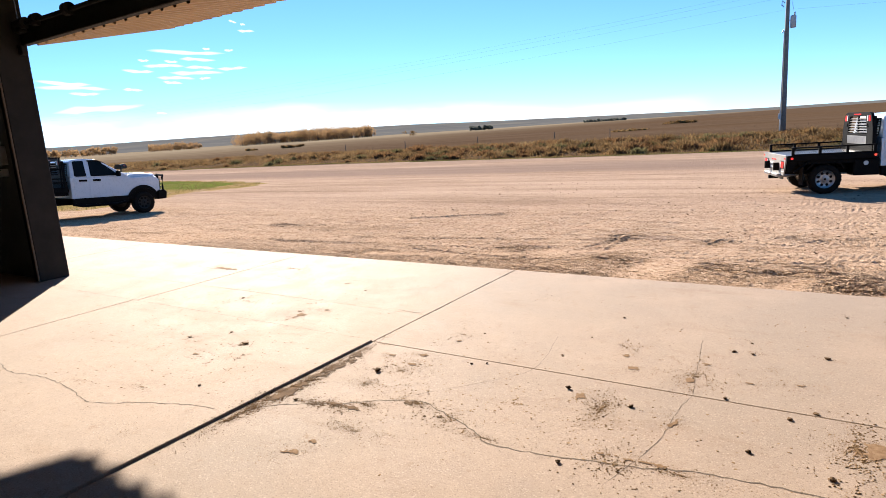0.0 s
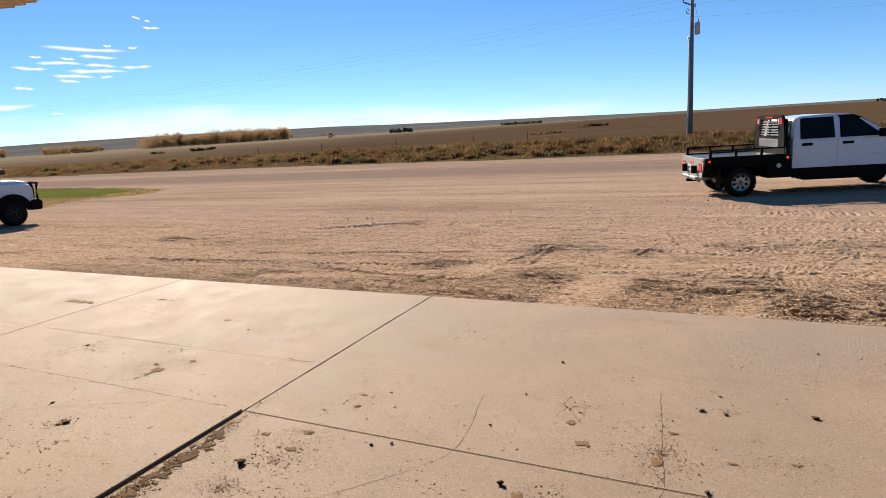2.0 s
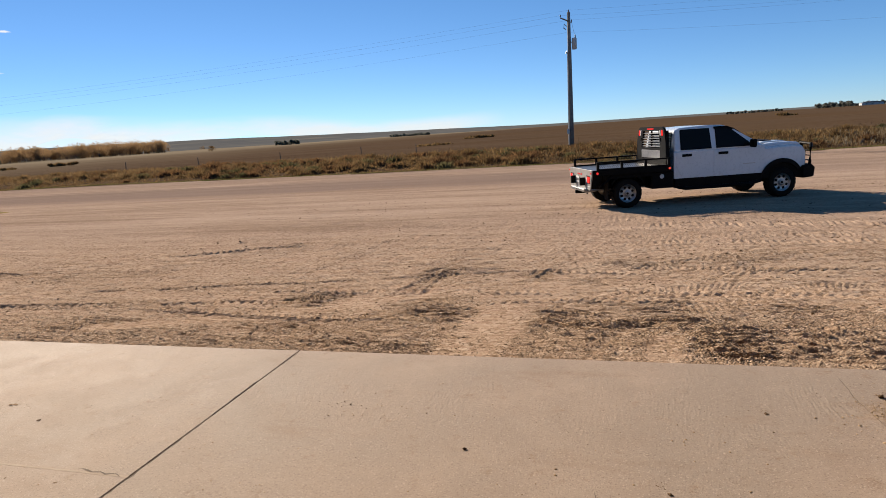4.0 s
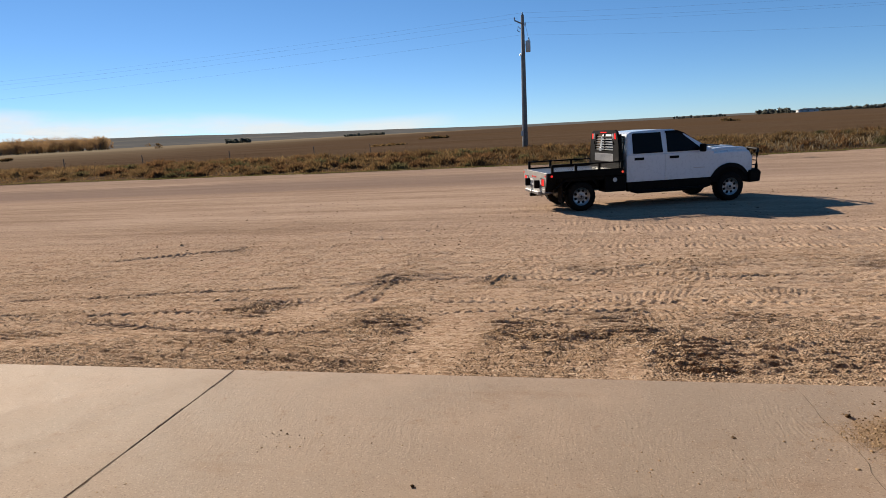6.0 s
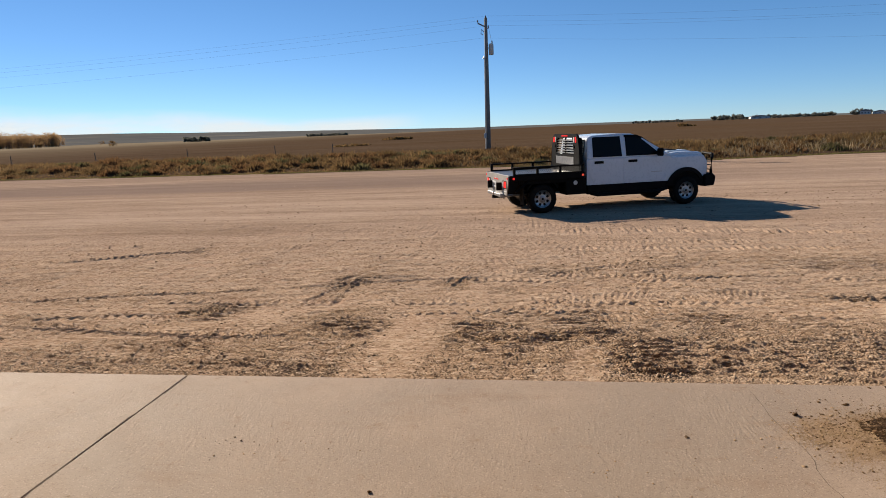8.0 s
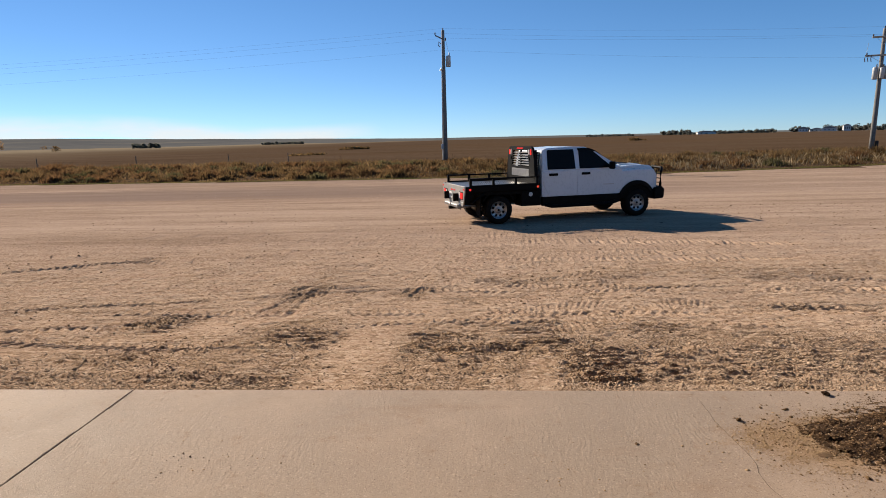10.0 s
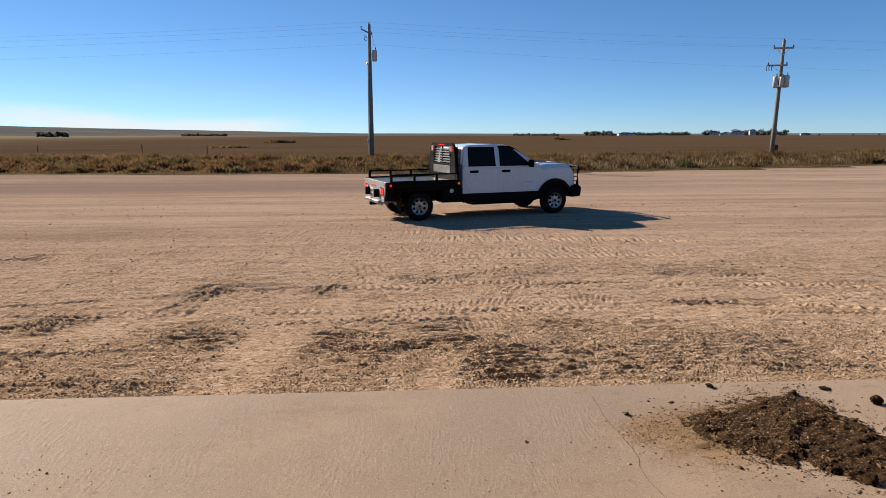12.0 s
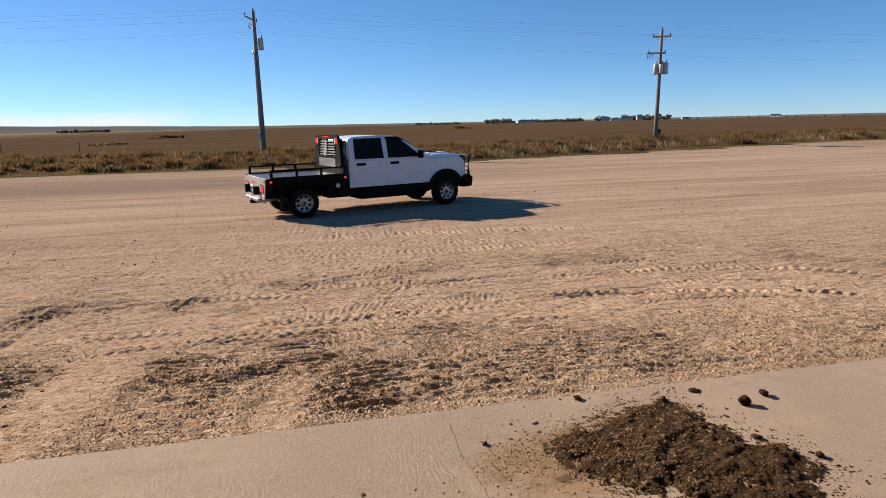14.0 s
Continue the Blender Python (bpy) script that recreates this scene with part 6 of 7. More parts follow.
        mk = lathe([(0.03, 0), (0.026, 0.02), (0.008, 0.022)], 12)
        bmesh.ops.transform(mk, matrix=Matrix.Translation((0.93, s * (hw + 0.036) - (0.02 if s < 0 else 0), deck_z - 0.05)), verts=mk.verts)
        part("side_marker", mk, amber, bed, state + " amber side marker")
        mk = lathe([(0.03, 0), (0.026, 0.02), (0.008, 0.022)], 12)
        bmesh.ops.transform(mk, matrix=Matrix.Translation((b0 + 0.10, s * (hw + 0.036) - (0.02 if s < 0 else 0), deck_z - 0.06)), verts=mk.verts)
        part("rear_side_marker", mk, dim, bed, state + " red side marker")
        # side rail with mesh infills
        rail = new("side_rail")
        rail.parent = bed
        z0, z1, y = deck_z + 0.012, deck_z + 0.215, s * hw
        part("top_bar", block((b0 + 0.10, y - 0.025, z1 - 0.035), (b1 - 0.02, y + 0.025, z1), 0.006), BLACK, rail)
        part("bottom_bar", block((b0 + 0.10, y - 0.022, z0), (b1 - 0.02, y + 0.022, z0 + 0.03), 0.004), BLACK, rail)
        for x in (b0 + 0.10, b0 + 0.70, b0 + 1.30, b1 - 0.09):
            part("stanchion", block((x, y - 0.03, z0), (x + 0.06, y + 0.03, z1 - 0.002), 0.004), BLACK, rail)
        for xa, xb in ((b0 + 0.17, b0 + 0.69), (b0 + 0.77, b0 + 1.29), (b0 + 1.37, b1 - 0.10)):
            mesh_panel(rail, xa, xb, y, z0 + 0.03, z1 - 0.035)
    # tail board: wide at the deck, drawn in towards its foot
    tail = [(-hw, deck_z + 0.01), (hw, deck_z + 0.01), (hw, deck_z - 0.10), (hw - 0.16, 0.50), (-hw + 0.16, 0.50), (-hw, deck_z - 0.10)]
    rear_frame(bed, "tail_board", tail, [], b0, b0 - 0.03, TAIL)
    part("step_bumper", block((b0 - 0.12, -0.62, 0.44), (b0 + 0.1, 0.62, 0.52), 0.012), ALLOY if crew else BLACK, bed, "bright step bumper")
    part("hitch", block((b0 - 0.16, -0.05, 0.36), (b0 + 0.2, 0.05, 0.45), 0.01), BLACK, bed)
    part("hitch_ball", lathe([(0.012, 0.45), (0.012, 0.47), (0.03, 0.49), (0.03, 0.51), (0.012, 0.53)], 12, "z", centre=(b0 - 0.12, 0, 0)), CHROME, bed, "chrome hitch ball")
    plate = part("number_plate", block((b0 - 0.045, 0.04, 0.64), (b0 - 0.034, 0.36, 0.80), 0.003), PLATE, bed, "pale number plate")
    for k in range(6):
        part("plate_bar", block((b0 - 0.049, 0.075 + k * 0.044, 0.69), (b0 - 0.0455, 0.105 + k * 0.044, 0.755)), INK, plate)
    for s in (-1, 1):
        part("light_pocket", prism([(b0 - 0.0345, 0.66), (b0 - 0.0345, 0.86), (b0 - 0.031, 0.86), (b0 - 0.031, 0.66)], s * 0.73 - 0.17, s * 0.73 + 0.17), DUSTY, bed)
        for k, mat in enumerate((lit, lit, CLEAR_LENS)):
            led_bar(bed, "brake_light" if k < 2 else "reverse_light", (s * (0.83 - 0.10 * k), 0.76), 0.055, 0.17, s * -0.16, b0 - 0.031, mat, state + " red brake light" if k < 2 else "unlit clear reverse light")
        led_bar(bed, "corner_marker", (s * (hw - 0.05), deck_z - 0.055), 0.045, 0.045, 0, b0 - 0.031, dim, state + " red marker")
    for k in (-1, 0, 1):
        led_bar(bed, "centre_marker", (k * 0.15, 0.87), 0.04, 0.04, 0, b0 - 0.031, dim, state + " red marker")
    bar_label = part("lettering_bar", block((b0 - 0.034, -0.92, 0.585), (b0 - 0.0325, -0.60, 0.605)), PLATE, bed)
    # headache rack with a barred window
    rack = new("headache_rack")
    rack.parent = bed
    tagged(rack, "black headache rack with a barred window")
    x0, top = b1 - 0.10, 1.95
    frame_out = [(-0.98, deck_z), (-0.95, 1.5), (-0.86, top - 0.13), (-0.80, top - 0.04), (-0.70, top), (0.70, top), (0.80, top - 0.04), (0.86, top - 0.13), (0.95, 1.5), (0.98, deck_z)]
    win = [(-0.50, top - 0.10), (0.50, top - 0.10), (0.62, 1.42), (-0.62, 1.42)]
    ears = [[(s * 0.63, 1.58), (s * 0.70, 1.58), (s * 0.66, top - 0.28), (s * 0.59, top - 0.28)] for s in (-1, 1)]
    rear_frame(rack, "rack_plate", frame_out, [win, *ears], x0, x0 + 0.06, BLACK)
    for k in range(6):
        z = 1.45 + k * 0.066
        half = 0.62 - 0.12 * (z - 1.42) / (top - 0.10 - 1.42)
        part("louvre", prism([(x0 + 0.005, z), (x0 + 0.05, z + 0.028), (x0 + 0.055, z + 0.022), (x0 + 0.01, z - 0.006)], -half, half), ALLOY if crew else BLACK, rack, "horizontal metal louvre")
    part("post_bar", block((x0 + 0.012, -0.02, 1.42), (x0 + 0.05, 0.02, top - 0.10)), BLACK, rack)
    part("lower_sheet", block((x0 - 0.006, -0.60, 1.16), (x0 - 0.001, 0.60, 1.36), 0.002), ALLOY if crew else BLACK, rack, "brushed metal kick sheet")
    for s in (-1, 1):
        led_bar(rack, "rack_light", (s * 0.74, top - 0.15), 0.045, 0.15, s * 0.16, x0, lit, state + " red rack light")
        led_bar(rack, "rack_lens", (s * 0.635, top - 0.15), 0.045, 0.15, s * 0.16, x0, CLEAR_LENS, "unlit clear lens")
        part("rack_wing", prism([(x0, deck_z), (x0, 1.5), (x0 + 0.06, top - 0.1), (x0 + 0.10, top - 0.1), (x0 + 0.10, deck_z)], s * 0.93 - 0.02, s * 0.93 + 0.02, 0.0, lambda x, y, z: (x, y - s * max(0, (z - 1.5)) * 0.18, z)), BLACK, rack)
    led_bar(rack, "high_brake_light", (0.0, top - 0.05), 0.40, 0.03, 0, x0, dim, state + " red high brake light")
    if racks:
        cage = new("stake_cage")
        cage.parent = bed
        tagged(cage, "dark tubular stock cage")
        for x in (b0 + 0.1, -0.4, 0.2, b1 - 0.15):
            for s in (-1, 1):
                part("cage_post", tube([(x, s * 0.97, deck_z), (x, s * 0.97, 1.95)], 0.025, 6), BLACK, cage)
        for z in (1.3, 1.6, 1.95):
            for s in (-1, 1):
                part("cage_bar", tube([(b0 + 0.1, s * 0.97, z), (b1 - 0.12, s * 0.97, z)], 0.022, 6), BLACK, cage)
            part("cage_end", tube([(b0 + 0.1, -0.97, z), (b0 + 0.1, 0.97, z)], 0.022, 6), BLACK, cage)
    # draw the front clip forward of the doors
    for piece in ob.children_recursive:
        if piece.data is None or piece.parent.name.startswith("wheel") or piece.name.startswith("mirror"):
            continue
        for v in piece.data.vertices:
            v.co.x += NOSE * min(1.0, max(0.0, (v.co.x - 2.92) / 0.23))
    return ob


def settle(x, y, heading):
    """A pose on the ground that leans with the slope under the four wheels."""
    h = radians(heading)
    fx, fy = math.cos(h), math.sin(h)
    z0, z1 = float(broad(x, y)), float(broad(x + fx * (WB + NOSE), y + fy * (WB + NOSE)))
    return pose(x, y, z0 - 0.004, 0, -math.degrees(math.atan2(z1 - z0, WB + NOSE)), heading)


def on_ground(x, y, s, heading):
    """The truck pose whose near rear tyre meets the ground at x, y."""
    h = radians(heading)
    return x - math.sin(h) * s, y + math.cos(h) * s


TX, TY = on_ground(2.98, 11.60, 0.99, 18.5)
pickup("white crew-cab pickup with a black flatbed and lit red lights", "pickups in the yard", settle(TX, TY, 18.5))
FH = radians(86.0)
PX, PY = on_ground(-17.2 - (WB + NOSE) * math.cos(FH), 5.75 - (WB + NOSE) * math.sin(FH), 0.99, 86.0)
pickup("white extended-cab pickup with a dark caged flatbed, parked by the grass", "pickups in the yard", settle(PX, PY, 86.0), False, True)


# ---- utility poles and lines ----
POLE_1, POLE_2, POLE_0 = (-0.11, 40.67), (29.60, 40.67), (-135.0, 41.5)


def insulator(parent, p, h=0.16):
    part("insulator", lathe([(0.02, 0), (0.05, 0.02), (0.03, 0.05), (0.055, 0.07), (0.03, 0.10), (0.045, 0.12), (0.02, h)], 10, "z", centre=p), PORCELAIN, parent, "brown porcelain insulator", True)


def transformer(parent, p, r, h):
    t = part("transformer", lathe([(r * 0.8, 0), (r, 0.03), (r, h - 0.05), (r * 0.9, h), (r * 0.3, h + 0.03)], 16, "z", centre=p), GREY_TANK, parent, "grey transformer can", True)
    part("bushing", lathe([(0.03, h), (0.05, h + 0.06), (0.03, h + 0.12), (0.045, h + 0.16), (0.015, h + 0.24)], 8, "z", centre=(p[0] + r * 0.4, p[1], p[2])), PORCELAIN, t)
    part("mount", block((min(p[0], 0), p[1] - 0.03, p[2] + h * 0.6), (max(p[0], 0), p[1] + 0.03, p[2] + h * 0.6 + 0.06)), GREY_TANK, t)


def utility_pole(base, height, label, kind_of):
    z = float(broad(*base))
    ob = thing("utility_pole", label, "utility pole", pose(*base, z - 0.25), "utility poles along the road")
    h = height + 0.25
    part("pole", lathe([(0.165, 0), (0.155, h * 0.3), (0.13, h * 0.7), (0.105, h - 0.03), (0.09, h)], 14, "z"), POLE_WOOD, ob, "weathered round timber", True)
    insulator(ob, (0, 0, h))
    if kind_of == 1:
        part("bracket_arm", tube([(0.0, -0.1, h - 0.62), (-0.55, -0.1, h - 0.35)], 0.045, 8), POLE_WOOD, ob)
        insulator(ob, (-0.55, -0.1, h - 0.30))
        insulator(ob, (0.18, -0.1, h - 0.72), 0.2)
        part("side_bracket", tube([(0, -0.08, h - 0.7), (0.2, -0.1, h - 0.74)], 0.02, 6), GREY_TANK, ob)
        part("fuse_cutout", tube([(-0.14, -0.12, h - 0.95), (-0.30, -0.16, h - 0.78), (-0.34, -0.16, h - 1.05), (-0.2, -0.14, h - 1.15)], 0.03, 6), PORCELAIN, ob, "dark fuse cutout")
        transformer(ob, (0.34, -0.02, h - 2.5), 0.17, 0.75)
        part("conduit_head", tube([(-0.12, -0.12, h - 2.75), (-0.2, -0.16, h - 2.6), (-0.24, -0.17, h - 2.75)], 0.045, 8), GREY_TANK, ob)
        part("conduit", tube([(-0.13, -0.11, h - 2.72), (-0.19, -0.13, 0.2)], 0.035, 8), GREY_TANK, ob, "pale grey riser conduit")
        part("meter_box", block((-0.30, -0.24, 1.25), (-0.12, -0.14, 1.62), 0.02), GREY_TANK, ob)
        part("drop_wire", tube([(0.2, -0.1, h - 0.74), (0.3, -0.08, h - 1.2), (0.36, -0.02, h - 1.5)], 0.01, 5), WIRE, ob)
    else:
        turn = pose(0, 0, 0, 0, 0, -24)
        for dz, half, off in ((0.55, 0.68, 0.0), (1.75, 0.66, -0.28)):
            bm = block((-half + off, -0.16, h - dz - 0.06), (half + off, -0.06, h - dz + 0.06), 0.01)
            bmesh.ops.transform(bm, matrix=turn, verts=bm.verts)
            part("crossarm", bm, ARM_WOOD, ob, "pale timber crossarm")
            for u in (-half + 0.06 + off, half - 0.06 + off):
                insulator(ob, turn @ Vector((u, -0.11, h - dz + 0.06)))
            part("arm_brace", tube([turn @ Vector((off - half * 0.6, -0.13, h - dz - 0.05)), turn @ Vector((0, -0.12, h - dz - 0.5)), turn @ Vector((off + half * 0.6, -0.13, h - dz - 0.05))], 0.014, 5), GREY_TANK, ob)
        for u in (-0.95, -0.78, -0.6):
            part("fuse_cutout", tube([turn @ Vector((u, -0.15, h - 1.70)), turn @ Vector((u - 0.05, -0.22, h - 1.95)), turn @ Vector((u, -0.15, h - 2.15))], 0.028, 6), PORCELAIN, ob, "dark fuse cutout")
        transformer(ob, (0.40, -0.05, h - 3.3), 0.26, 0.85)
        transformer(ob, (-0.36, -0.05, h - 3.35), 0.17, 0.8)
        transformer(ob, (-0.10, -0.38, h - 3.3), 0.15, 0.7)
        part("jumper", tube([turn @ Vector((-0.85, -0.1, h - 0.9)), turn @ Vector((-0.9, -0.1, h - 1.5))], 0.01, 5), WIRE, ob)
        part("meter_box", block((0.12, -0.26, 0.75), (0.30, -0.12, 1.15), 0.02), DARK_STEEL, ob)
    return ob


utility_pole(POLE_1, 9.25, "weathered wooden utility pole with a transformer and riser conduit", 1)
p2 = utility_pole(POLE_2, 8.35, "weathered wooden utility pole with crossarms and three transformers", 2)
p2.rotation_euler.y = radians(1.0)
utility_pole(POLE_0, 9.2, "weathered wooden utility pole with a transformer far along the road", 1)


def sagging(a, b, sag, n=24):
    return [Vector(a).lerp(Vector(b), k / n) - Vector((0, 0, sag * 4 * (k / n) * (1 - k / n))) for k in range(n + 1)]


z1, z2, z0 = float(broad(*POLE_1)) + 9.25, float(broad(*POLE_2)) + 8.35, float(broad(*POLE_0)) + 9.2
for dx, dy, d1, d2 in ((0, 0, 0.12, 0.12), (-0.55, -0.1, -0.2, -0.4), (0.18, -0.1, -0.55, -0.5), (-0.1, -0.12, -1.35, -1.9)):
    for nm, a, b, sag in (("power_line", (POLE_0[0] + dx, POLE_0[1] + dy, z0 + d1), (POLE_1[0] + dx, POLE_1[1] + dy, z1 + d1), 1.9), ("power_line", (POLE_1[0] + dx, POLE_1[1] + dy, z1 + d1), (POLE_2[0] + dx, POLE_2[1] + dy, z2 + d2), 0.18), ("power_line", (POLE_2[0] + dx, POLE_2[1] + dy, z2 + d2), (POLE_2[0] + 60, POLE_2[1] + dy, z2 + d2), 0.5)):
        ob = part(nm, tube(sagging(a, b, sag), 0.003, 5), WIRE)
        tagged(ob, "thin overhead power line strung between the poles", "cable", "overhead lines")


# ---- roadside things ----
def mailbox(x, y):
    z = lie(x, y)
    ob = thing("mailbox", "dark metal mailbox on a wooden post by the road", "mailbox", pose(x, y, z, 0, 0, 30))
    part("post", block((-0.05, -0.05, -0.1), (0.05, 0.05, 1.15), 0.006), POST, ob)
    prof = [(-0.22, 1.15), (0.22, 1.15), (0.22, 1.33), (0.14, 1.46), (-0.14, 1.46), (-0.22, 1.33)]
    part("box", prism(prof, -0.35, 0.35, 0.01), DARK_STEEL, ob)
    part("door", prism([(u * 0.96, 1.15 + (v - 1.15) * 0.97) for u, v in prof], -0.366, -0.352), DARK_STEEL, ob)
    part("flag", block((0.222, -0.05, 1.3), (0.23, 0.15, 1.4)), RED_OFF, ob)
    return ob


mailbox(-36.3, 15.8)


def fence_post(x, y, h):
    ob = part("fence_post", lathe([(0.04, -0.2), (0.036, h - 0.04), (0.025, h)], 8, "z"), POST)
    ob.matrix_world = pose(x, y, float(broad(x, y)), random.uniform(-3, 3), random.uniform(-3, 3), 0)
    return tagged(ob, "weathered wooden fence post in dry grass", "fence post", "field fence posts")


for x in (-46.0, -37.2, -28.0, -19.6, -14.3):
    fence_post(x, 48.5, 0.85)


# ---- grass and weeds ----
def blades(name, x, y, h, w, lean, material, label, seed, sink=0.02, head=0.0):
    """Upright tapering blades, one quad and a tip each."""
    rnd = np.random.RandomState(seed)
    n = len(x)
    z = broad(x, y) - sink
    q = rnd.uniform(0, 2 * np.pi, n)
    dx, dy = np.cos(q) * w / 2, np.sin(q) * w / 2
    lq, la = rnd.uniform(0, 2 * np.pi, n), np.abs(rnd.normal(0, lean, n)) * h
    tx, ty = np.cos(lq) * la, np.sin(lq) * la
    p0 = np.stack([x - dx, y - dy, z], 1)
    p1 = np.stack([x + dx, y + dy, z], 1)
    k = 0.9 if head else 0.55
    p2 = np.stack([x + dx * (1.6 if head else 0.8) + tx * 0.4, y + dy * (1.6 if head else 0.8) + ty * 0.4, z + h * k * 0.75], 1)
    p3 = np.stack([x - dx * (1.6 if head else 0.8) + tx * 0.4, y - dy * (1.6 if head else 0.8) + ty * 0.4, z + h * k * 0.75], 1)
    p4 = np.stack([x + tx, y + ty, z + h], 1)
    verts = np.stack([p0, p1, p2, p3, p4], 1).reshape(-1, 3)
    i = np.arange(n) * 5
    me = bpy.data.meshes.new(name)
    me.vertices.add(len(verts))
    me.vertices.foreach_set("co", verts.ravel())
    loops = np.stack([i, i + 1, i + 2, i + 3, i + 3, i + 2, i + 4], 1).ravel()
    me.loops.add(len(loops))
    me.loops.foreach_set("vertex_index", loops)
    me.polygons.add(2 * n)
    starts = np.stack([np.arange(n) * 7, np.arange(n) * 7 + 4], 1).ravel()
    me.polygons.foreach_set("loop_start", starts)
    me.materials.append(material)
    me.update()
    me.validate()
    return tagged(new(name, me), label, "grass", kind="stuff")


def road_edge(x):
    return np.interp(x, [-60, -34, -15, 9, 18, 35, 60], [32.5, 33.2, 31.6, 30.6, 32.6, 35.0, 37.5])


rng = np.random.RandomState(3)
n = 105000
gx = rng.uniform(-85, 80, n)
d = rng.uniform(0, 1, n) ** 1.25 * 11.5
clump = fbm(gx, gx * 0 + d, 0.45, 4, 15)
keep = rng.uniform(-0.35, 0.35, n) < clump + 0.14
gx, d, clump = gx[keep], d[keep], clump[keep]
tall = np.clip(0.06 + d * 0.042, 0.06, 0.29) * (1 + 1.4 * clump) * rng.uniform(0.6, 1.3, len(gx))
blades("verge_grass", gx, road_edge(gx) + 0.25 + d, tall.clip(0.06), rng.uniform(0.04, 0.10, len(gx)), 1.1, VERGE, "tall dry golden grass along the gravel road", 4)
n = 9000
fy = 43 + rng.uniform(0, 1, n) ** 1.6 * 24
fx = (rng.uniform(-1.1, 1.0, n)) * (fy * 1.0 + 20)
keep = rng.uniform(-0.35, 0.35, n) < fbm(fx, fy, 0.06, 4, 17) + 0.08
fx, fy = fx[keep], fy[keep]
blades("field_grass", fx, fy, rng.uniform(0.05, 0.12, len(fx)), rng.uniform(0.03, 0.07, len(fx)), 1.3, GRASS, "brown dry grass covering the open field", 5)
n = 9000
sx = np.concatenate([rng.uniform(6, 75, n), rng.uniform(-2, 6, n // 40)])
sd = rng.uniform(0.8, 7.0, len(sx))
keep = rng.uniform(-0.3, 0.3, len(sx)) < fbm(sx, sd, 0.22, 3, 19) + 0.03
sx, sd = sx[keep], sd[keep]
blades("seed_heads", sx, road_edge(sx) + sd + 0.4, rng.uniform(0.15, 0.42, len(sx)), rng.uniform(0.02, 0.045, len(sx)), 0.7, SEEDHEAD, "pale feathery seed heads standing in the verge", 6, head=1.0)
n = 26000
ex, ed = rng.uniform(-70, 70, n), np.abs(rng.normal(0, 0.28, n))
blades("road_edge_grass", ex, road_edge(ex) + ed + 0.05, rng.uniform(0.03, 0.11, n), rng.uniform(0.02, 0.05, n), 0.5, GREEN, "short green-brown grass along the road edge", 16)
brush = {"rust": [], "olive": [], "brown": []}
for k in range(430):
    cx = rng.uniform(-66, 74) if k > 200 else rng.uniform(-34, 14)
    cd = 0.9 + 8.5 * rng.uniform(0, 1) ** 0.9
    if k in (201, 202, 203):
        cx, cd = (-0.3, 9.2) if k == 201 else (0.4, 9.6) if k == 202 else (29.8, 6.3)
    size, m2 = rng.uniform(0.35, 0.95) * (1.25 if k % 7 == 0 else 1.0), int(rng.uniform(90, 190))
    r = np.abs(rng.normal(0, 0.55, m2))
    q = rng.uniform(0, 6.283, m2)
    kind_of = ("brown", "rust", "brown", "olive", "rust")[k % 5] if k > 203 or k < 201 else "brown"
    brush[kind_of].append(np.stack([cx + np.cos(q) * r * size * 1.5, road_edge(cx) + cd + np.sin(q) * r * size, (1.15 - r).clip(0.15) * size * 0.55]))
for kind_of, mat, lab in (("brown", WEED, "brown dry weed clumps in the ditch"), ("rust", RUST, "rust-red dry brush in the ditch"), ("olive", OLIVE, "olive-green weed clumps in the ditch")):
    bx, by, bh = np.concatenate(brush[kind_of], 1)
    blades("weed_clumps", bx, by, bh, rng.uniform(0.05, 0.13, len(bx)), 0.9, mat, lab, 7)
n = 30000
lx, ly = rng.uniform(-48, -19.5, n), rng.uniform(3.5, 20.5, n)
keep = (lx < lawn_bank(ly) + 2.2 * fbm(lx, ly, 0.5, 4, 6) - 0.3)
blades("lawn_grass", lx[keep], ly[keep], rng.uniform(0.03, 0.09, keep.sum()), rng.uniform(0.02, 0.05, keep.sum()), 0.5, GREEN, "short yellow-green grass beside the parked truck", 8)


# ---- loose stones in the yard ----
n = 250000
sx = rng.uniform(-7.0, 10.5, n)
sy = rng.uniform(0, 1, n) ** 1.5 * 5.2 + 0.01
strip = smooth01((0.9 - sy) / 0.8)
east = smooth01((sx - 2.6) / 1.6) * smooth01((2.3 - sy) / 1.0)
dens = (0.24 * smooth01((2.8 - sy) / 1.4) + 0.3 * strip + 0.5 * loose_soil(sx, sy) + 0.62 * east + 0.11) * (1 - 0.8 * swath_at(sx, sy))
keep = rng.uniform(0, 1, n) < dens * (0.75 + 0.9 * fbm(sx, sy, 1.3, 3, 81))
sx, sy = sx[keep], sy[keep]
sz = broad(sx, sy) + grain(sx, sy)
pebbles("gravel_stones", sx, sy, sz, rng.uniform(0.004, 0.0105, len(sx)) * (1 + 1.0 * (rng.uniform(0, 1, len(sx)) > 0.97)), 31, "loose tan pebbles along the concrete edge")
n = 15000
sx, sy = rng.uniform(-16, 24, n), 0.3 + 26 * rng.uniform(0, 1, n) ** 1.15
keep = rng.uniform(-0.3, 0.3, n) < fbm(sx * 0.2, sy, 0.9, 4, 61) - 0.02
sx, sy = sx[keep], sy[keep]
n = len(sx)
sz = broad(sx, sy) + grain(sx, sy)
pebbles("yard_stones", sx, sy, sz, (0.005 + 0.014 * rng.uniform(0, 1, n) ** 3) * (1 + sy / 40), 32, "scattered larger stones and clods in the yard")

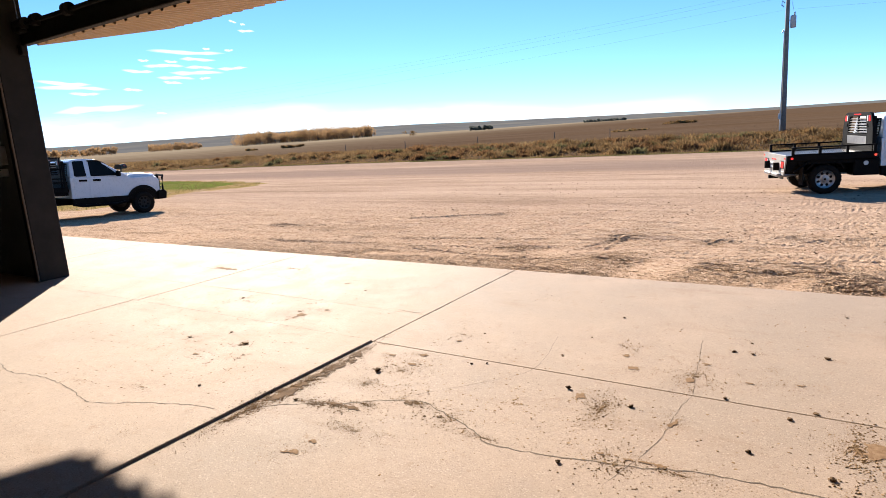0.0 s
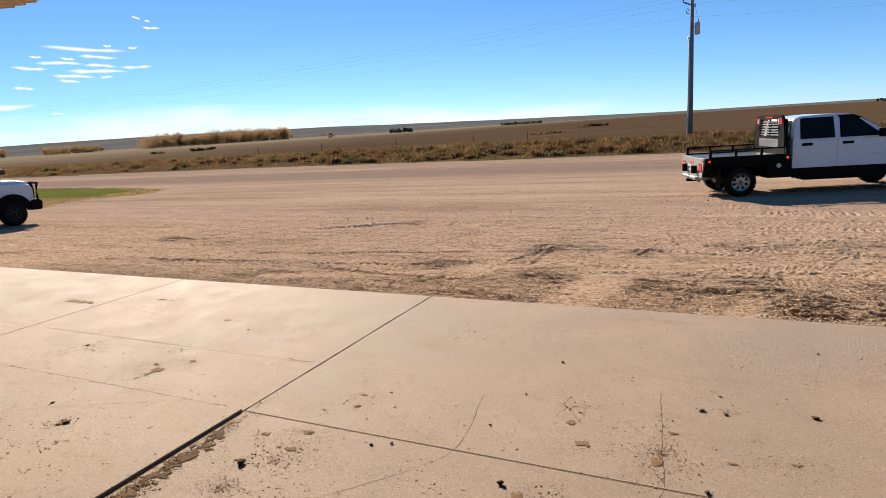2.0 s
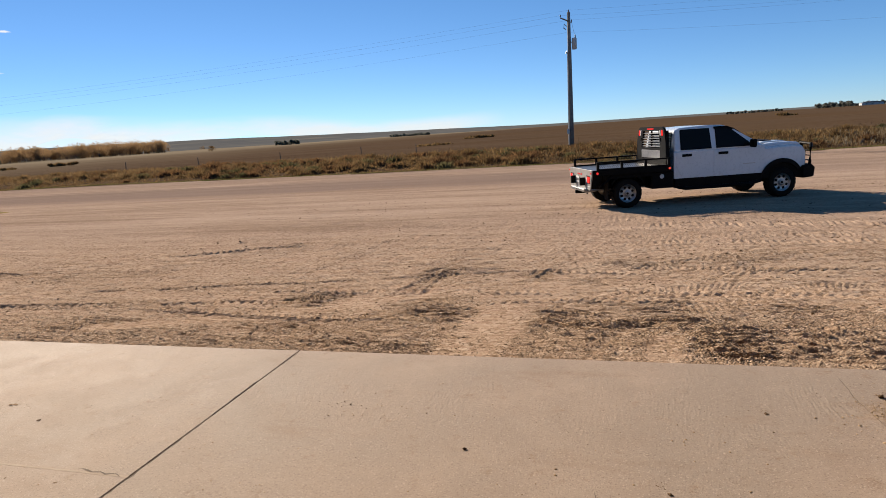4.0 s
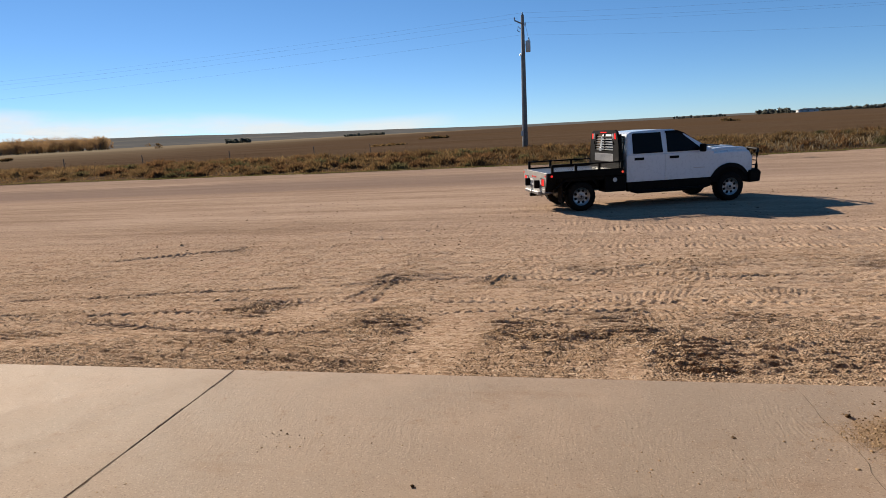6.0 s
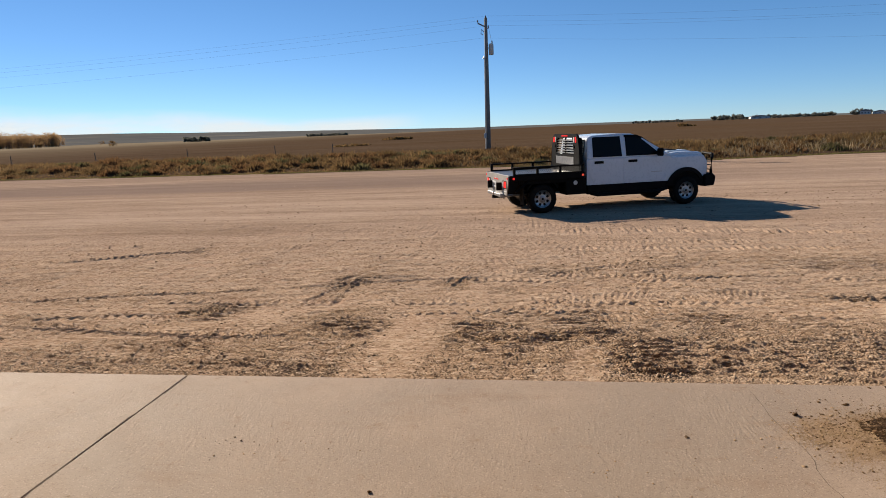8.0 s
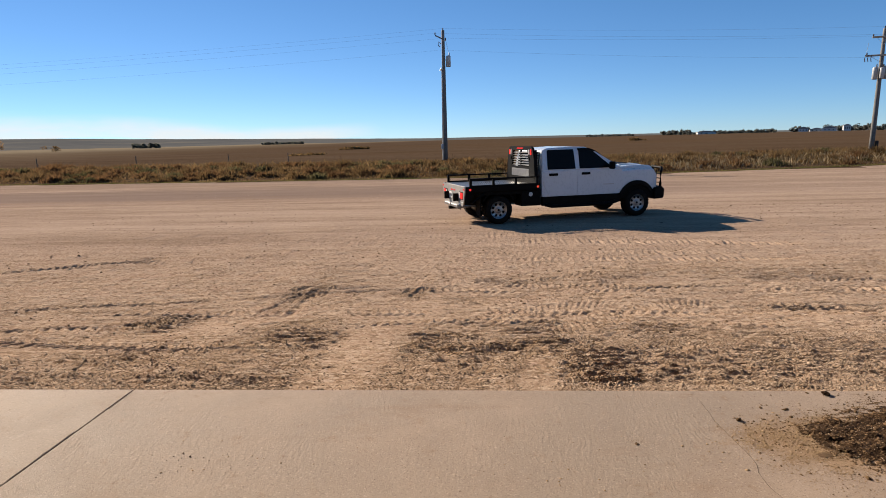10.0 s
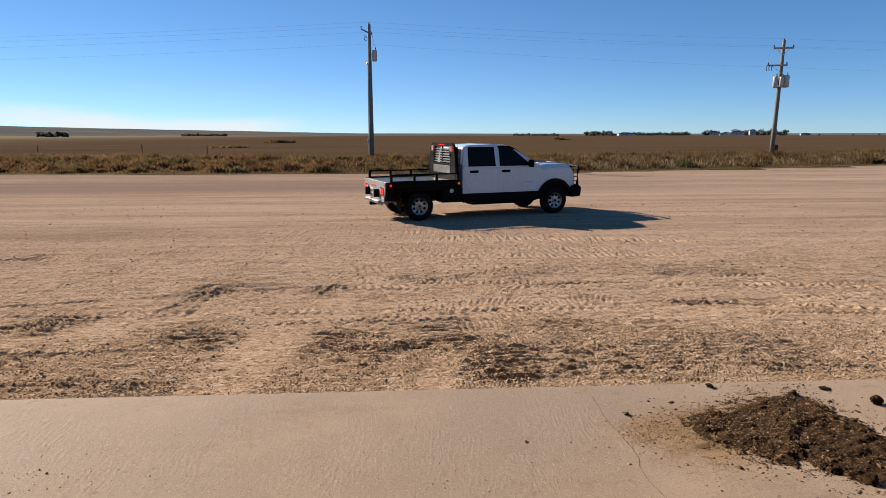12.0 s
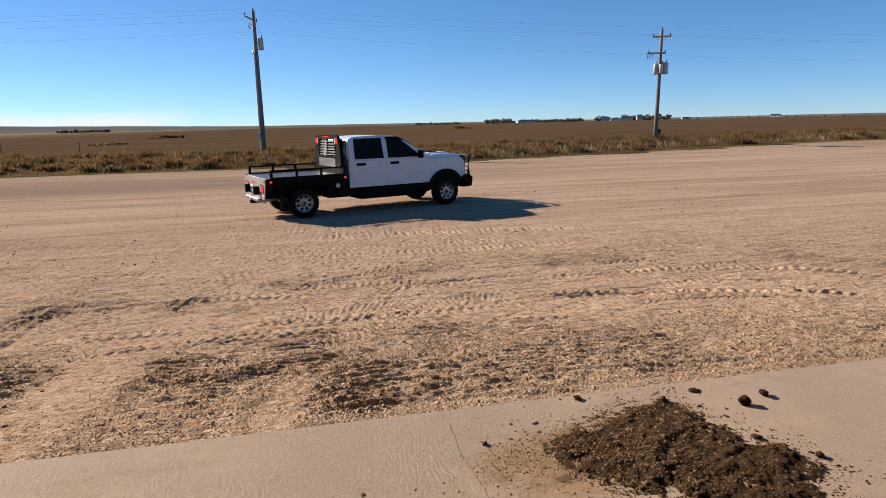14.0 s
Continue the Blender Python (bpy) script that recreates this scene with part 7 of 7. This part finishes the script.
n = 9000
sx, sy = rng.uniform(-9, 15, n), 1.2 + 14 * rng.uniform(0, 1, n) ** 1.3
keep = rng.uniform(-0.3, 0.3, n) < fbm(sx * 0.35, sy, 0.8, 4, 67) - 0.02 + 0.12 * smooth01((sx - 2) / 3)
sx, sy = sx[keep], sy[keep]
sz = broad(sx, sy) + grain(sx, sy)
pebbles("yard_clods", sx, sy, sz, (0.006 + 0.018 * rng.uniform(0, 1, len(sx)) ** 3.5) * (1 + sy / 30), 35, "small dark clods of dried mud strewn over the gravel", MUD_GRAIN, "dirt")


# ---- far woods, farmstead and clouds ----
def crowns(name, trees, material, label, seed, leaf=1.1, per=140):
    """Far trees: tapered trunks with limbs and crowns of many small leaf clumps."""
    rnd = random.Random(seed)
    verts, faces, mats = [], [], []
    for x, y, h, w in trees:
        z = float(broad(x, y)) - 0.3
        for k in range(3):
            q = rnd.uniform(0, 6.28)
            top = (x + math.cos(q) * w * 0.2 * k, y + math.sin(q) * w * 0.2 * k, z + h * 0.7)
            b = len(verts)
            r = h * 0.022
            verts += [(x - r, y, z), (x + r, y, z), (x, y + r, z), top]
            faces += [(b, b + 1, b + 3), (b + 1, b + 2, b + 3), (b + 2, b, b + 3)]
            mats += [1, 1, 1]
        lobes = [(rnd.uniform(-0.5, 0.5) * w, rnd.uniform(-0.5, 0.5) * w, rnd.uniform(0.2, 0.8) * h, rnd.uniform(0.22, 0.4)) for _ in range(6)]
        for _ in range(per):
            lx, ly, lz, lr = rnd.choice(lobes)
            d = Vector((rnd.gauss(0, 1), rnd.gauss(0, 1), rnd.gauss(0, 1))).normalized() * rnd.uniform(0.5, 1.05)
            c = Vector((x + lx + d.x * lr * w, y + ly + d.y * lr * w, z + max(0.03 * h, lz + d.z * lr * h * 0.7)))
            u = Vector((rnd.gauss(0, 1), rnd.gauss(0, 1), rnd.gauss(0, 1))).normalized() * leaf * rnd.uniform(0.5, 1.1)
            v = u.cross(Vector((rnd.gauss(0, 1), rnd.gauss(0, 1), rnd.gauss(0, 1)))).normalized() * leaf * rnd.uniform(0.4, 0.9)
            b = len(verts)
            verts += [tuple(c - u), tuple(c + v), tuple(c + u), tuple(c - v)]
            faces.append((b, b + 1, b + 2, b + 3))
            mats.append(0)
    me = raw(name, verts, faces, [material, BARK])
    me.polygons.foreach_set("material_index", mats)
    return tagged(new(name, me), label, "trees", kind="stuff")


def polar(az, r):
    return 2.5 + r * math.sin(radians(az)), -4 + r * math.cos(radians(az))


def belt(az0, az1, r, count, h0, h1, seed):
    rnd = random.Random(seed)
    out = []
    for k in range(count):
        a = az0 + (az1 - az0) * (k + rnd.random()) / count
        rr = r * rnd.uniform(0.97, 1.03)
        h = rnd.uniform(h0, h1) + (0.8 if r > 800 else 0)
        out.append((*polar(a, rr), h, h * rnd.uniform(0.6, 0.95)))
    return out


crowns("autumn_woods", belt(-51.2, -39.5, 620, 120, 9, 14.5, 1) + belt(-58.6, -54.6, 760, 30, 6.5, 10, 2) + belt(-69, -61.0, 700, 46, 6, 9.5, 3), AUTUMN, "yellow autumn cottonwoods along the far creek", 1, 0.42, 560)
crowns("far_grove", belt(-30.2, -28.3, 575, 16, 3.2, 5.0, 4), DARK_LEAF, "dark shelterbelt grove far out in the field", 2, 0.7, 340)
crowns("far_hedgerow", belt(-19.9, -16.3, 950, 44, 2.4, 4.6, 5), DARK_LEAF, "low dark tree row on the far rise", 3, 1.1, 220)
crowns("farm_shelterbelt", belt(16.0, 18.4, 860, 14, 4, 7, 6) + belt(18.4, 25, 900, 46, 3, 5, 7) + belt(26.0, 27.2, 880, 6, 5, 8, 11) + belt(28.3, 32.2, 880, 24, 5, 9, 8) + belt(33, 46, 1000, 9, 0.6, 1.6, 9) + belt(9.5, 13.8, 900, 20, 1.8, 3.2, 10), DARK_LEAF, "dark shelterbelt trees round the far farm", 4, 1.0, 220)
crowns("field_bushes", [(*polar(-12.4, 118), 0.9, 2.6), (*polar(-11.8, 119), 1.0, 2.6), (*polar(-11.2, 118), 0.7, 2.4), (*polar(14.0, 150), 1.0, 3.0), (*polar(-16.5, 80), 0.5, 2.4), (*polar(-15.2, 82), 0.5, 2.2), (*polar(-36, 330), 3.4, 4.4), (*polar(-47.5, 150), 1.2, 2.2), (*polar(-46.5, 150), 1.0, 2.4), (*polar(-50.5, 150), 0.8, 2.4)], WEED, "low dark brush clumps in the field", 5, 0.3, 300)


def farm_building(az, r, w, d, h, roof, label):
    x, y = polar(az, r)
    z = float(broad(x, y))
    ob = thing("farm_building", label, "building", pose(x, y, z - 0.3, 0, 0, -az + random.uniform(-20, 20)), "far farmstead buildings")
    part("walls", block((-w / 2, -d / 2, 0), (w / 2, d / 2, h)), FAR_WHITE, ob)
    part("roof", prism([(-w / 2 - 0.4, h), (w / 2 + 0.4, h), (w / 2 + 0.4, h + 0.2), (0, h + roof), (-w / 2 - 0.4, h + 0.2)], -d / 2 - 0.4, d / 2 + 0.4), FAR_ROOF, ob)
    for u in (-0.3, 0.0, 0.3):
        part("window", block((w * u - 0.6, -d / 2 - 0.05, h * 0.4), (w * u + 0.6, -d / 2 - 0.005, h * 0.75)), INK, ob)
    return ob


for az, r, w, d, h, roof, lab in ((19.6, 880, 22, 10, 3.2, 1.8, "long low white farm shed before dark trees"), (26.8, 840, 10, 8, 4, 2.5, "small white farmhouse before dark trees"), (28.6, 850, 14, 9, 4, 2.5, "white farmhouse with a grey roof"), (29.7, 845, 7, 7, 6.5, 1.5, "tall white grain building"), (27.7, 860, 14, 8, 3, 2, "white barn with a grey roof"), (40.3, 700, 9, 3, 3.2, 0.5, "white stock trailer shed far in the field"), (33.5, 1000, 12, 6, 2.5, 1.2, "low white farm shed")):
    farm_building(az, r, w, d, h, roof, lab)

def cloud_mat(name, lo, hi, most, scale, glow, soft=False):
    m, nt, b = nodes_of(name)
    pos = nt.nodes.new("ShaderNodeTexCoord").outputs["Object"]
    mp = nt.nodes.new("ShaderNodeMapping")
    mp.inputs["Scale"].default_value = scale
    nt.links.new(pos, mp.inputs[0])
    alpha = ramp_of(nt, noise_of(nt, mp.outputs[0], 1.0, 5, 0.6), [(lo, 0.0), (hi, most)])
    gen = nt.nodes.new("ShaderNodeSeparateXYZ")
    nt.links.new(nt.nodes.new("ShaderNodeTexCoord").outputs["UV"], gen.inputs[0])
    fade = ramp_of(nt, gen.outputs["Y"], [(0.0, 1.0), (0.45, 0.9), (0.8, 0.3), (1.0, 0.0)] if soft else [(0.0, 0.0), (0.3, 0.75), (0.5, 1.0), (0.7, 0.75), (1.0, 0.0)])
    side = ramp_of(nt, gen.outputs["X"], [(0.0, 0.0), (0.25, 1.0), (0.75, 1.0), (1.0, 0.0)])
    alpha = mix_of(nt, 1.0, mix_of(nt, 1.0, alpha, fade, "MULTIPLY"), side, "MULTIPLY")
    em = nt.nodes.new("ShaderNodeEmission")
    em.inputs[0].default_value, em.inputs[1].default_value = (1.0, 0.975, 0.945, 1), glow
    tr = nt.nodes.new("ShaderNodeBsdfTransparent")
    mx = nt.nodes.new("ShaderNodeMixShader")
    nt.links.new(alpha, mx.inputs[0])
    nt.links.new(tr.outputs[0], mx.inputs[1])
    nt.links.new(em.outputs[0], mx.inputs[2])
    nt.links.new(mx.outputs[0], nt.nodes["Material Output"].inputs[0])
    return m


CLOUD = cloud_mat("cloud", 0.22, 0.42, 0.92, (0.006, 0.006, 0.03), 0.5)
BANK = cloud_mat("cloud_bank", 0.25, 0.6, 0.8, (0.0016, 0.0016, 0.006), 0.45, True)


def cloud(az, el, wide, tilt, high, seed):
    """A thin ragged streak of cloud, far beyond the hills."""
    rnd = random.Random(seed)
    r = 4200
    bm = bmesh.new()
    n = max(8, int(wide * 8))
    lo, hi = [], []
    w0 = rnd.uniform(0, 6)
    for k in range(n + 1):
        u = k / n
        a = radians(az + (u - 0.5) * wide * (1.18 if high < 0.7 else 1.0))
        body = min(1.0, 4.0 * min(u, 1 - u)) ** 0.7 * (0.75 + 0.25 * math.sin(w0 + u * 6) * math.sin(w0 + u * 11)) + 0.02
        e = el + tilt * (u - 0.5) + 0.12 * high * math.sin(w0 + u * 7)
        for row, off in ((lo, -0.5), (hi, 0.5)):
            t = radians(e + off * (1.5 * high * body if high < 0.7 else high))
            row.append(bm.verts.new((r * math.sin(a) * math.cos(t), r * math.cos(a) * math.cos(t), r * math.sin(t))))
    uv = bm.loops.layers.uv.new("uv")
    for k in range(n):
        face = bm.faces.new((lo[k], lo[k + 1], hi[k + 1], hi[k]))
        for loop in face.loops:
            v = loop.vert
            low = v in (lo[k], lo[k + 1])
            loop[uv].uv = ((k + (v in (lo[k + 1], hi[k + 1]))) / n, 0.0 if low else 1.0)
    ob = part("cloud", bm, CLOUD if high < 0.7 else BANK)
    ob.visible_shadow = False
    return tagged(ob, "thin white streak of high cloud" if high < 0.7 else "pale cloud bank low over the horizon", "cloud", "streak clouds", "structure")


for k, (az, el, wide, tilt, high) in enumerate(CLOUDS):
    cloud(az, el, wide, tilt, high, k + 1)

# ---- the paving, piece by piece ----
for row in PANELS:
    slab_panel(*row)
